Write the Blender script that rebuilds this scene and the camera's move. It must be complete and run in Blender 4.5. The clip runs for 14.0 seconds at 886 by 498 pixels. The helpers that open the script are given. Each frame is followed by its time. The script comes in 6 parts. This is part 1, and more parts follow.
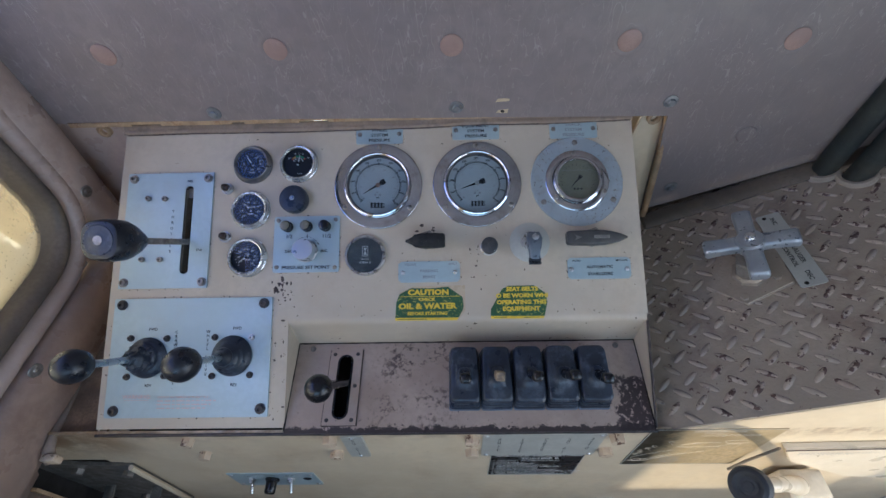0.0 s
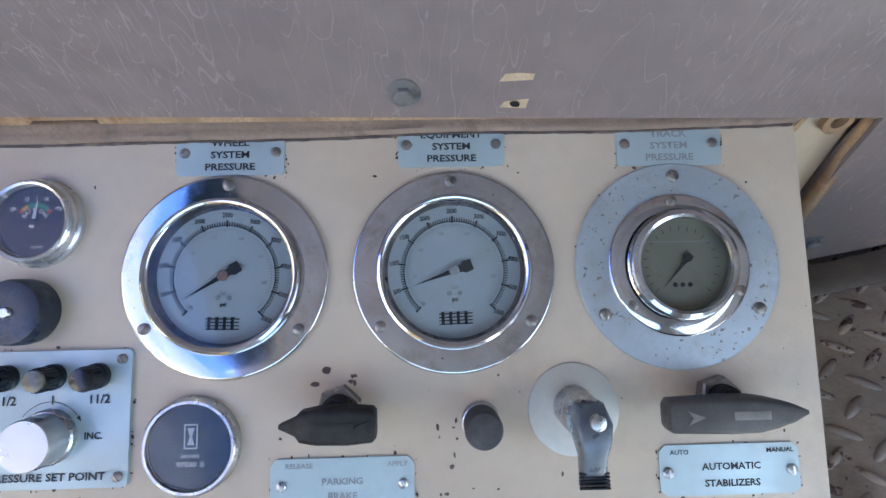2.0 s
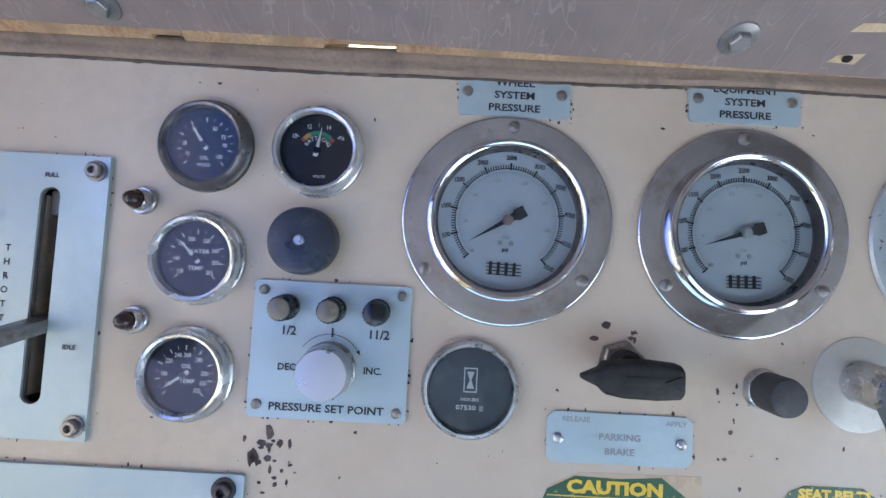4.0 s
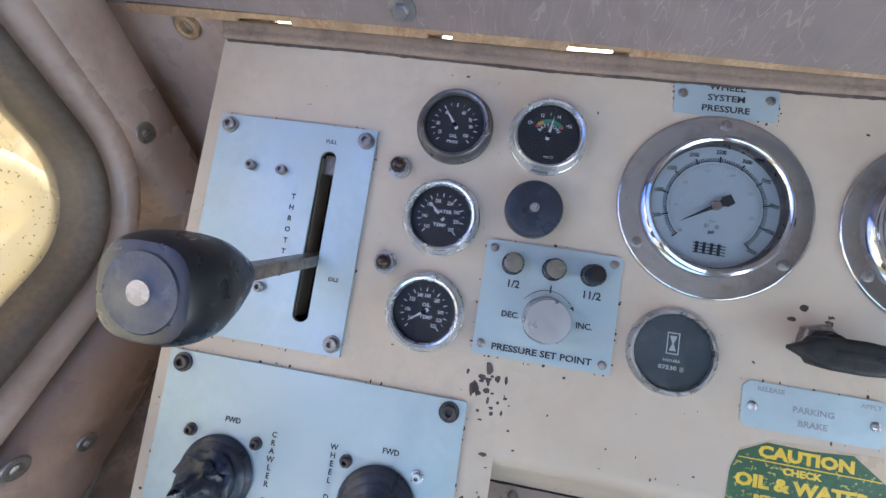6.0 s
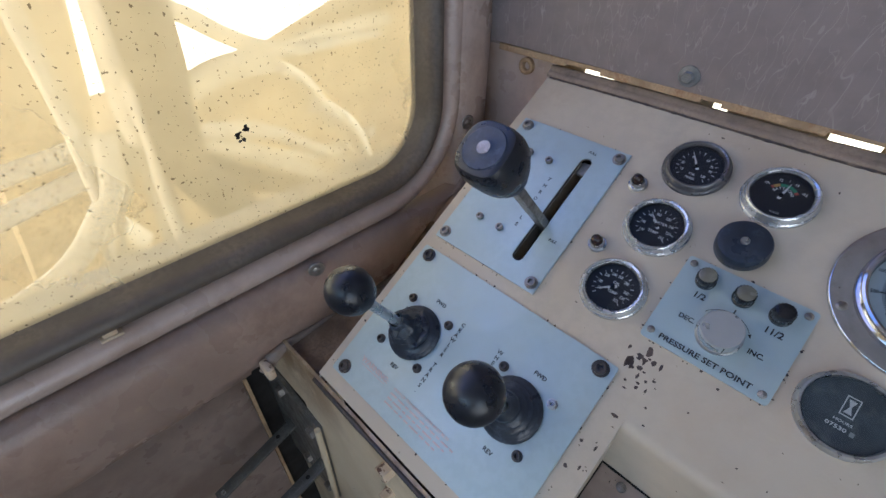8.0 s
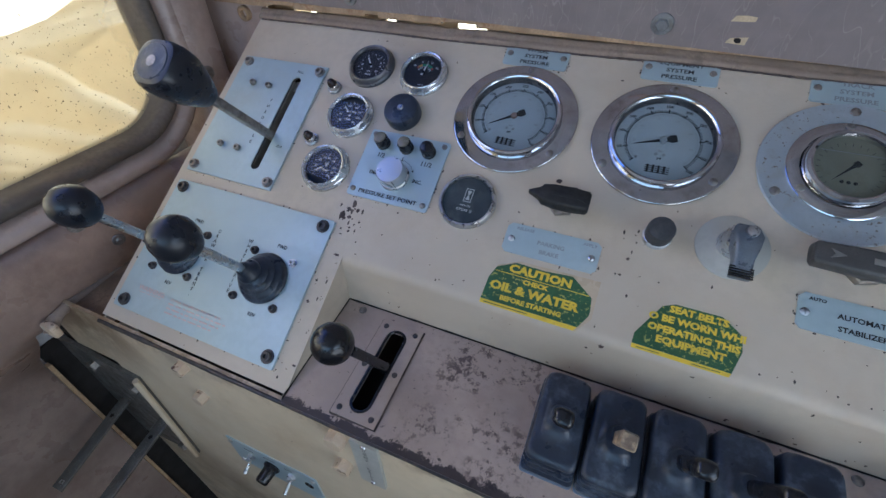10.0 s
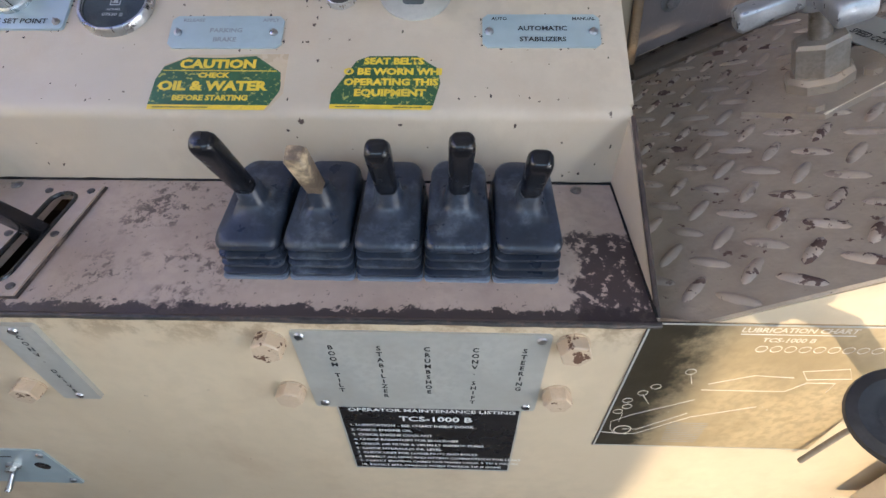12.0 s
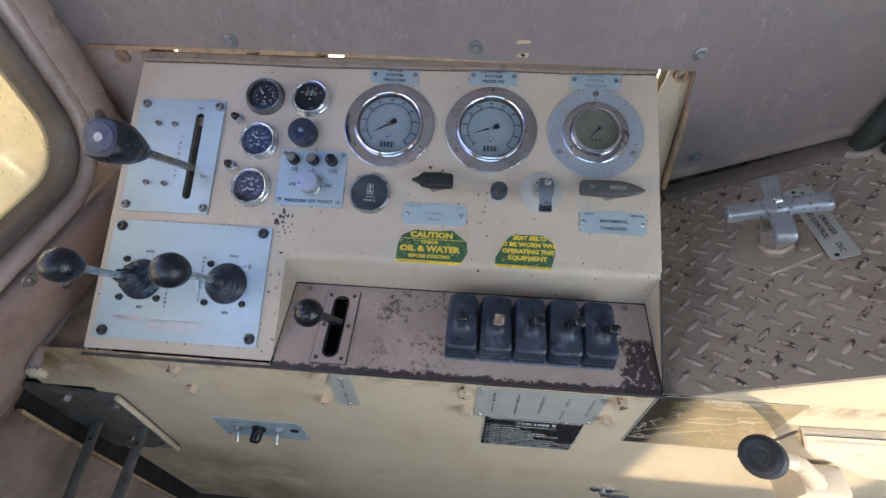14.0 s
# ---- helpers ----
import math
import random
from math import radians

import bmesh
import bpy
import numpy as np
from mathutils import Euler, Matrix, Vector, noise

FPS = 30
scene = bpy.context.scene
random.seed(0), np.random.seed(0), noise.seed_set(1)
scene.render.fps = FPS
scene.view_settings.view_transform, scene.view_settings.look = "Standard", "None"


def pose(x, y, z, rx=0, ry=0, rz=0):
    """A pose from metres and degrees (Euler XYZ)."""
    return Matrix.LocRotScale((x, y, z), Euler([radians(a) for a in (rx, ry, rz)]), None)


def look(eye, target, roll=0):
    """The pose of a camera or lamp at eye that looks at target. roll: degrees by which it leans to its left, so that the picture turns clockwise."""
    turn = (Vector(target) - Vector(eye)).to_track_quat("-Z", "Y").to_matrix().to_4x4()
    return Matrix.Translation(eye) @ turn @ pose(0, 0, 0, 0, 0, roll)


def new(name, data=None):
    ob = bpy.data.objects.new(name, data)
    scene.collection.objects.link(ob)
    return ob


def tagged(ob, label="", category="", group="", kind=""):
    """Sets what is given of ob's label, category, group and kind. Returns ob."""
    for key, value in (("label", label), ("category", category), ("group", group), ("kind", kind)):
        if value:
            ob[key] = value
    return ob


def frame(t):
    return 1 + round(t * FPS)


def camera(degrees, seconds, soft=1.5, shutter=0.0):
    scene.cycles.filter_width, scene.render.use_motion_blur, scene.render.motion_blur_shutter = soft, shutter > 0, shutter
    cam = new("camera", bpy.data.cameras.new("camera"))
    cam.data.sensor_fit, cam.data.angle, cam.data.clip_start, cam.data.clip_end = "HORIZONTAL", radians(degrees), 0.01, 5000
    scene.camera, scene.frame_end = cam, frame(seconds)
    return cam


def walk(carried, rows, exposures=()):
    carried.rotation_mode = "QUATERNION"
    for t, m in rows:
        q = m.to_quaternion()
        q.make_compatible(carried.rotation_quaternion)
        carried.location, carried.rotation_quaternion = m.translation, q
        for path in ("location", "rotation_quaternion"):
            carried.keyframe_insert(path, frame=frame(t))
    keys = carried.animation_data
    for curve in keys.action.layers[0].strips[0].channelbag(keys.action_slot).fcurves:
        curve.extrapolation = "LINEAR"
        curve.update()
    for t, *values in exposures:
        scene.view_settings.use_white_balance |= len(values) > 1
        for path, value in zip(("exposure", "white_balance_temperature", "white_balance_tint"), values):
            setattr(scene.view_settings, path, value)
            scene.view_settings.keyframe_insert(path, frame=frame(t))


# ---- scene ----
cam = camera(91.0, 14.0)
PATH = [
    (0, 0.0384, -0.2067, 1.4393, 40.973, 1.590, 0.047),
    (0.5, 0.0539, -0.1237, 1.3941, 41.017, 1.580, -0.585),
    (1, 0.0551, -0.0125, 1.3371, 41.210, 0.950, -0.816),
    (1.5, 0.0623, 0.1014, 1.2707, 39.736, -0.182, -1.793),
    (2, 0.0643, 0.1378, 1.2429, 37.355, -0.263, -1.666),
    (2.5, 0.0583, 0.1535, 1.2262, 36.044, -0.802, -1.720),
    (3, 0.0303, 0.1486, 1.2229, 35.343, -1.290, -1.703),
    (3.5, -0.0378, 0.1349, 1.2119, 35.447, -1.710, 0.094),
    (4, -0.1129, 0.1260, 1.2199, 34.882, -1.811, 2.545),
    (4.2, -0.1332, 0.1225, 1.2198, 34.881, -1.633, 3.232),
    (6.3, -0.2256, 0.0203, 1.2362, 38.954, 1.184, 14.816),
    (6.5, -0.2238, -0.0083, 1.2317, 40.533, 1.202, 21.495),
    (7, -0.2017, -0.0678, 1.2147, 43.782, 1.318, 40.735),
    (7.2, -0.1981, -0.0805, 1.2181, 45.901, 0.868, 44.728),
    (9.3, -0.0757, -0.1400, 1.2368, 52.897, -0.603, 41.806),
    (9.5, -0.0433, -0.1480, 1.2396, 51.306, 0.256, 37.357),
    (10, 0.0384, -0.1409, 1.2106, 48.656, 0.821, 23.526),
    (10.5, 0.1068, -0.1316, 1.1416, 47.063, 1.611, 9.181),
    (11, 0.1485, -0.1626, 1.0707, 46.261, 0.151, 4.094),
    (11.5, 0.1809, -0.1693, 1.0357, 48.336, -0.203, 2.134),
    (12, 0.1875, -0.1803, 1.0301, 48.801, 0.417, 1.662),
    (12.5, 0.1787, -0.1857, 1.0499, 48.596, 0.052, 2.508),
    (13, 0.1308, -0.2162, 1.1309, 47.795, -0.684, 5.252),
    (13.5, 0.0734, -0.2412, 1.2378, 46.009, -1.116, 6.160),
    (14, 0.0541, -0.2630, 1.3560, 42.513, 0.175, 4.662),
]
EXPOSURES = [(0.0, -0.87, 5060, 8.5), (1.0, -0.35, 5150, 8.5), (2.0, -0.27, 5230, 8.5), (3.0, -0.31, 5250, 8.5), (4.2, -0.28, 5250, 8.5), (6.3, -0.18, 5320, 8.5), (7.2, -0.34, 5380, 9), (9.3, -1.40, 5060, 8), (9.6, -1.36, 5060, 8),
             (10.2, -0.50, 5010, 8), (10.6, -0.29, 5060, 8), (11.2, -0.15, 5450, 10), (12.0, -0.26, 5500, 11), (12.5, -0.29, 5470, 10.5), (13.4, -0.36, 5280, 9), (14.0, -0.50, 5340, 9.5)]
walk(cam, [(t, pose(x, y, z, rx, ry, rz)) for t, x, y, z, rx, ry, rz in PATH], EXPOSURES)

# ---- world, sun, window light, fill lamps ----
SUN_TO = Vector((0.12, -0.99, 0.02)).normalized()
world = bpy.data.worlds.new("world")
scene.world = world
world.use_nodes = True
wn = world.node_tree.nodes
sky = wn.new("ShaderNodeTexSky")
sky.sky_type = "NISHITA"
sky.sun_disc = False
sky.sun_elevation = math.asin(SUN_TO.z)
sky.sun_rotation = math.atan2(SUN_TO.x, SUN_TO.y)
world.node_tree.links.new(sky.outputs[0], wn["Background"].inputs[0])
wn["Background"].inputs[1].default_value = 0.15


def lamp(name, kind, m, energy, colour, **more):
    data = bpy.data.lights.new(name, kind)
    data.energy, data.color = energy, colour
    if kind == "SUN":
        data.angle = radians(1.3)
    if kind == "AREA":
        data.shape, data.size, data.size_y = "RECTANGLE", more["w"], more["h"]
    ob = new(name, data)
    ob.matrix_world = m
    return ob


lamp("sun", "SUN", look((0, 0, 0), -SUN_TO), 5.6, (1.0, 0.75, 0.43))
# soft fill from an assumed rear window
lamp("rear_fill", "AREA", look((0.0, -1.44, 1.55), (0.0, 0.3, 0.70)), 9.5, (0.60, 0.83, 1.0), w=1.3, h=0.6)
# added fill in front of the solid right wall
lamp("right_fill", "AREA", look((0.92, -0.45, 1.30), (-0.5, 0.0, 0.65)), 6.0, (0.84, 0.92, 0.98), w=0.7, h=0.35)
# added low fill from the right to brighten the door card
lamp("door_card_fill", "AREA", look((0.935, -0.75, 0.80), (-0.6, -0.45, 0.68)), 11.0, (1.0, 0.92, 0.80), w=1.2, h=0.42)
lamp("left_window_light", "AREA", look((-0.66, -0.25, 1.25), (0.5, 0.0, 0.9)), 1.6, (1.0, 0.86, 0.64), w=0.9, h=0.5)
lamp("left_skylight", "AREA", look((-0.562, -0.20, 1.46), (0.418, -0.20, 1.27)), 3.6, (0.20, 0.36, 1.0), w=0.95, h=0.50)

# ---- materials ----
def mat(name, base, rough=0.5, metal=0.0, var=0.12, scale=14.0, stain=None, stain_amt=0.4, stain_scale=6.0,
        chip=None, chip_scale=60.0, chip_at=0.68, bump=0.05, bump_scale=250.0, rough_var=0.1, spec=0.5,
        scratch=None, scratch_amt=0.5, extra=None):
    m = bpy.data.materials.new(name)
    m.use_nodes = True
    nt = m.node_tree
    b = nt.nodes["Principled BSDF"]
    geo = nt.nodes.new("ShaderNodeNewGeometry")

    def noise_tex(s, detail=4.0, rough_=0.55, vec=None):
        n = nt.nodes.new("ShaderNodeTexNoise")
        n.inputs["Scale"].default_value, n.inputs["Detail"].default_value, n.inputs["Roughness"].default_value = s, detail, rough_
        nt.links.new(vec or geo.outputs["Position"], n.inputs["Vector"])
        return n.outputs["Fac"]

    def ramp(fac, lo, hi, a=0.0, z=1.0):
        r = nt.nodes.new("ShaderNodeMapRange")
        r.interpolation_type = "SMOOTHSTEP"
        for i, v in enumerate((lo, hi, a, z)):
            r.inputs[i + 1].default_value = v
        nt.links.new(fac, r.inputs[0])
        return r.outputs[0]

    def mix(fac, a, c):
        x = nt.nodes.new("ShaderNodeMix")
        x.data_type = "RGBA"
        for sock, v in ((x.inputs[0], fac), (x.inputs[6], a), (x.inputs[7], c)):
            if isinstance(v, bpy.types.NodeSocket):
                nt.links.new(v, sock)
            elif isinstance(v, (int, float)):
                sock.default_value = v if sock.type == "VALUE" else (v, v, v, 1)
            else:
                sock.default_value = (*v, 1)
        return x.outputs[2]

    def times(a, c, op="MULTIPLY"):
        x = nt.nodes.new("ShaderNodeMath")
        x.operation = op
        for sock, v in zip(x.inputs, (a, c)):
            if isinstance(v, bpy.types.NodeSocket):
                nt.links.new(v, sock)
            else:
                sock.default_value = v
        return x.outputs[0]

    dark = tuple(c * (1 - var) for c in base)
    light = tuple(min(1, c * (1 + var)) for c in base)
    col = mix(ramp(noise_tex(scale), 0.3, 0.7), dark, light)
    col = mix(times(ramp(noise_tex(scale * 12, 3), 0.38, 0.66), 0.75), col, tuple(c * (1 - var * 0.7) for c in base))
    rg = ramp(noise_tex(scale * 2.3), 0.3, 0.7, max(0.02, rough - rough_var), min(1, rough + rough_var))
    if stain:
        col = mix(times(ramp(noise_tex(stain_scale, 6, 0.65), 0.5, 0.72), stain_amt), col, stain)
    if scratch:
        for ang, sc, thin in ((0.30, 26, 0.0035), (-0.45, 34, 0.004), (1.15, 22, 0.003), (0.8, 48, 0.006), (-1.0, 60, 0.007), (0.1, 85, 0.009), (0.55, 40, 0.004)):
            mp = nt.nodes.new("ShaderNodeMapping")
            mp.inputs["Rotation"].default_value = (0, ang, 0)
            mp.inputs["Scale"].default_value = (1.0, 0.4, 0.28)
            mp.inputs["Location"].default_value = (ang * 3, 0, sc * 0.1)
            nt.links.new(geo.outputs["Position"], mp.inputs["Vector"])
            off = times(times(noise_tex(sc, 2, 0.5, mp.outputs[0]), 0.5, "SUBTRACT"), 0.0, "ABSOLUTE")
            line = ramp(off, thin * 0.3, thin, 1.0, 0.0)
            gate = ramp(noise_tex(11.0 + ang * 5, 4, 0.6), 0.47, 0.60)
            col = mix(times(times(line, gate), scratch_amt), col, scratch)
    if chip:
        c1 = ramp(noise_tex(chip_scale, 5, 0.6), chip_at, chip_at + 0.02)
        gate = ramp(noise_tex(chip_scale * 0.13, 2), 0.42, 0.52)
        cf = times(c1, gate)
        col = mix(cf, col, chip)
        rg = mix(cf, rg, 0.75)
    if extra:
        col, rg = extra(nt, geo, noise_tex, ramp, mix, times, col, rg)
    nt.links.new(col, b.inputs["Base Color"])
    nt.links.new(rg, b.inputs["Roughness"])
    b.inputs["Metallic"].default_value = metal
    b.inputs["Specular IOR Level"].default_value = spec
    if bump:
        bp = nt.nodes.new("ShaderNodeBump")
        bp.inputs["Strength"].default_value = bump
        bp.inputs["Distance"].default_value = 0.002
        nt.links.new(noise_tex(bump_scale, 5), bp.inputs["Height"])
        nt.links.new(bp.outputs[0], b.inputs["Normal"])
    return m


def glass(name, tint=(1, 1, 1), rough=0.02):
    m = bpy.data.materials.new(name)
    m.use_nodes = True
    nt = m.node_tree
    tr, gl, fr, mx = (nt.nodes.new("ShaderNode" + k) for k in ("BsdfTransparent", "BsdfGlossy", "Fresnel", "MixShader"))
    tr.inputs[0].default_value = (*tint, 1)
    gl.inputs["Roughness"].default_value = rough
    fr.inputs[0].default_value = 1.5
    nt.links.new(fr.outputs[0], mx.inputs[0])
    nt.links.new(tr.outputs[0], mx.inputs[1])
    nt.links.new(gl.outputs[0], mx.inputs[2])
    nt.links.new(mx.outputs[0], nt.nodes["Material Output"].inputs[0])
    return m


BEIGE = (0.51, 0.44, 0.345)
BROWN = (0.10, 0.055, 0.035)
m_paint = mat("beige_paint", BEIGE, 0.42, var=0.07, scale=7, stain=(0.40, 0.30, 0.21), stain_amt=0.35, stain_scale=9,
              chip=(0.09, 0.06, 0.05), chip_scale=75, chip_at=0.715, bump=0.08, bump_scale=400)


def front_grime_shade(nt, geo, noise_tex, ramp, mix, times, col, rg):
    """Brown grime under the top seam and low by the pedals, where it also paints shade."""
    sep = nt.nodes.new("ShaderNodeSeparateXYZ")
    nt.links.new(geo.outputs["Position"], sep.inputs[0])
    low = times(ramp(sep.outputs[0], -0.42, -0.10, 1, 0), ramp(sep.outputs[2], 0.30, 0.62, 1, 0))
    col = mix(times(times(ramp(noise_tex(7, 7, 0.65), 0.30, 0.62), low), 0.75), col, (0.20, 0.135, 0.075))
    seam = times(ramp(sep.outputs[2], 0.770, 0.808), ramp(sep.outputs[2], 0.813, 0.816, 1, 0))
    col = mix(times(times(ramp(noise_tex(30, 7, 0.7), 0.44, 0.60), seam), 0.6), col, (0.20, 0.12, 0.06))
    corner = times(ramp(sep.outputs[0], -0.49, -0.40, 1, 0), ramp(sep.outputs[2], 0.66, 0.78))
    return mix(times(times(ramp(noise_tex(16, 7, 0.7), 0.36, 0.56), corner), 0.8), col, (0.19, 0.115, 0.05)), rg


# beige lifted brighter and warmer than the panel's, standing in for bounce light
m_front = mat("beige_paint_warm_lit", (0.60, 0.50, 0.35), 0.38, var=0.06, scale=5, stain=(0.40, 0.28, 0.16), stain_amt=0.45, extra=front_grime_shade,
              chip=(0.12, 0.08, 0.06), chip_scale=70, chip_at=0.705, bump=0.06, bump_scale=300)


def shelf_wear(nt, geo, noise_tex, ramp, mix, times, col, rg):
    sep = nt.nodes.new("ShaderNodeSeparateXYZ")
    nt.links.new(geo.outputs["Position"], sep.inputs[0])
    dark = (0.055, 0.035, 0.035)
    patch = times(ramp(sep.outputs[0], -0.095, -0.05), ramp(sep.outputs[0], 0.01, 0.06, 1, 0))
    blot = ramp(noise_tex(24, 4, 0.6), 0.44, 0.56)
    col = mix(times(times(times(ramp(noise_tex(120, 8, 0.78), 0.515, 0.545), patch), blot), 0.85), col, dark)
    blob = noise_tex(30, 9, 0.72)
    corner = times(ramp(times(sep.outputs[0], times(blob, 0.10), "ADD"), 0.312, 0.317), ramp(times(sep.outputs[1], times(blob, 0.08), "ADD"), 0.106, 0.111, 1, 0))
    flecks = ramp(noise_tex(140, 6, 0.7), 0.56, 0.60, 1, 0)
    col = mix(times(times(corner, flecks), 0.95), col, (0.032, 0.021, 0.025))
    reach = times(sep.outputs[1], times(noise_tex(75, 9, 0.8), 0.040), "SUBTRACT")
    col = mix(times(ramp(reach, -0.0165, -0.0150, 1, 0), 0.94), col, (0.022, 0.015, 0.017))
    col = mix(times(ramp(noise_tex(170, 6, 0.65), 0.645, 0.665), 0.75), col, dark)
    return col, rg


m_shelf = mat("worn_mauve_paint", (0.40, 0.315, 0.265), 0.5, var=0.10, scale=10, stain=(0.24, 0.17, 0.15), stain_amt=0.4, stain_scale=14,
              bump=0.12, bump_scale=300, extra=shelf_wear)
m_edge = mat("bare_worn_edge", (0.060, 0.042, 0.038), 0.6, var=0.5, scale=40, stain=(0.30, 0.22, 0.16), stain_amt=0.45, stain_scale=60, bump=0.2)
m_alu = mat("aluminium_plate", (0.395, 0.485, 0.52), 0.42, 0.30, var=0.05, scale=10, stain=(0.38, 0.40, 0.40), stain_amt=0.35, stain_scale=18,
            chip=(0.20, 0.18, 0.16), chip_scale=120, chip_at=0.76, bump=0.03, bump_scale=600)
m_alu_dull = mat("dull_aluminium", (0.50, 0.50, 0.46), 0.5, 0.4, var=0.08, scale=15, stain=(0.45, 0.40, 0.32), stain_amt=0.3, stain_scale=20, bump=0.04)
# the stain colour paints a mottled brown reflection; the chips are pitting
m_chrome = mat("pitted_chrome", (0.62, 0.63, 0.66), 0.10, 1.0, var=0.05, scale=30, stain=(0.34, 0.29, 0.26), stain_amt=0.55, stain_scale=38, chip=(0.22, 0.18, 0.15), chip_scale=520, chip_at=0.66, bump=0.006, bump_scale=90, rough_var=0.05)
m_steel = mat("zinc_steel", (0.55, 0.56, 0.57), 0.32, 1.0, var=0.12, scale=60, stain=(0.30, 0.24, 0.18), stain_amt=0.5, stain_scale=90, bump=0.05)
m_turned = mat("turned_aluminium", (0.48, 0.50, 0.52), 0.34, 0.7, var=0.04, scale=8, bump=0.01)
m_bezel = mat("silver_bezel", (0.60, 0.62, 0.65), 0.22, 0.75, var=0.08, scale=40, chip=(0.25, 0.2, 0.16), chip_scale=300, chip_at=0.80, bump=0.006)
m_gutter = mat("rusty_dirt", (0.16, 0.105, 0.065), 0.8, var=0.4, scale=25, stain=(0.28, 0.17, 0.09), stain_amt=0.5, stain_scale=20, bump=0.4)
m_grey_ring = mat("dull_grey_ring", (0.45, 0.51, 0.57), 0.38, 0.6, var=0.08, scale=25, stain=(0.33, 0.30, 0.28), stain_amt=0.4, stain_scale=60,
                  chip=(0.22, 0.18, 0.15), chip_scale=240, chip_at=0.62, bump=0.10, bump_scale=500)
m_rubber = mat("black_rubber", (0.035, 0.037, 0.042), 0.62, var=0.3, scale=30, stain=(0.11, 0.10, 0.09), stain_amt=0.45, stain_scale=30, bump=0.10)
m_boot = mat("dusty_black_rubber", (0.026, 0.034, 0.053), 0.36, var=0.4, scale=22, stain=(0.125, 0.15, 0.19), stain_amt=0.6, stain_scale=50, bump=0.12)
m_plastic = mat("black_plastic", (0.010, 0.010, 0.012), 0.24, var=0.2, scale=40, bump=0.01, rough_var=0.04)
m_knob = mat("black_knob", (0.012, 0.014, 0.02), 0.33, var=0.2, scale=40, bump=0.02)
# near black: paints the shade in gaps and holes, also dried splashes
m_dark = mat("near_black", (0.012, 0.010, 0.009), 0.9, bump=0)
m_screw = mat("dirty_screw", (0.30, 0.28, 0.26), 0.42, 0.85, var=0.25, scale=120, stain=(0.10, 0.07, 0.05), stain_amt=0.6, stain_scale=140, bump=0.1)
m_screw_grey = mat("grey_pad_screw", (0.27, 0.27, 0.27), 0.4, 0.6, var=0.2, scale=90, stain=(0.12, 0.10, 0.08), stain_amt=0.5, stain_scale=120, bump=0.08)
m_screw_dark = mat("black_screw", (0.07, 0.065, 0.065), 0.45, 0.5, var=0.3, scale=120, stain=(0.14, 0.09, 0.06), stain_amt=0.5, stain_scale=120, bump=0.1)
m_bolt_paint = mat("painted_bolt", (0.55, 0.43, 0.30), 0.45, var=0.1, scale=30, chip=(0.12, 0.06, 0.035), chip_scale=120, chip_at=0.59, bump=0.08)
m_dial = mat("white_dial", (0.47, 0.515, 0.535), 0.55, var=0.05, scale=30, stain=(0.42, 0.42, 0.40), stain_amt=0.3, stain_scale=40, bump=0)
m_dial_stained = mat("stained_dial", (0.26, 0.25, 0.19), 0.5, var=0.12, scale=30, stain=(0.16, 0.14, 0.09), stain_amt=0.5, stain_scale=30, bump=0)
m_dial_black = mat("black_dial", (0.012, 0.013, 0.018), 0.5, var=0.2, scale=60, bump=0)
m_dial_dusty = mat("dusty_black_dial", (0.065, 0.08, 0.09), 0.55, var=0.3, scale=60, stain=(0.16, 0.17, 0.16), stain_amt=0.5, stain_scale=70, bump=0)
m_ink = mat("black_ink", (0.02, 0.02, 0.022), 0.6, bump=0)
m_ink_faded = mat("faded_ink", (0.26, 0.27, 0.29), 0.6, bump=0)
m_ink_white = mat("white_ink", (0.72, 0.72, 0.70), 0.6, bump=0)
m_ink_grey = mat("grey_ink", (0.35, 0.36, 0.36), 0.6, bump=0)
m_ink_red = mat("faded_red_ink", (0.56, 0.42, 0.40), 0.6, bump=0)
m_red = mat("red_print", (0.50, 0.10, 0.07), 0.6, bump=0)
m_green_print = mat("green_print", (0.06, 0.30, 0.16), 0.6, bump=0)
m_orange = mat("orange_print", (0.62, 0.35, 0.10), 0.6, bump=0)
m_decal_green = mat("green_decal", (0.035, 0.10, 0.045), 0.4, var=0.2, scale=30, chip=(0.36, 0.36, 0.10), chip_scale=330, chip_at=0.585, bump=0.02)
m_decal_yellow = mat("yellow_decal", (0.72, 0.52, 0.04), 0.42, var=0.12, scale=60, stain=(0.42, 0.34, 0.08), stain_amt=0.5, stain_scale=90, bump=0.02)
m_decal_clear = mat("yellowed_decal_film", (0.50, 0.40, 0.28), 0.3, var=0.05, bump=0.02)
m_black_plate = mat("black_anodised_plate", (0.022, 0.02, 0.02), 0.3, 0.2, var=0.3, scale=20, chip=(0.40, 0.37, 0.34), chip_scale=130, chip_at=0.70, bump=0.03)


def chart_wear_glare(nt, geo, noise_tex, ramp, mix, times, col, rg):
    """Dark printed film rubbed through to bare metal, least at its outer end; the paler right also paints sun glare."""
    sep = nt.nodes.new("ShaderNodeSeparateXYZ")
    nt.links.new(geo.outputs["Position"], sep.inputs[0])
    rub = times(times(ramp(sep.outputs[0], 0.315, 0.40), 0.42), times(noise_tex(26, 8, 0.7), 0.6), "ADD")
    return mix(ramp(rub, 0.36, 0.56, 1, 0), col, (0.055, 0.045, 0.028)), rg


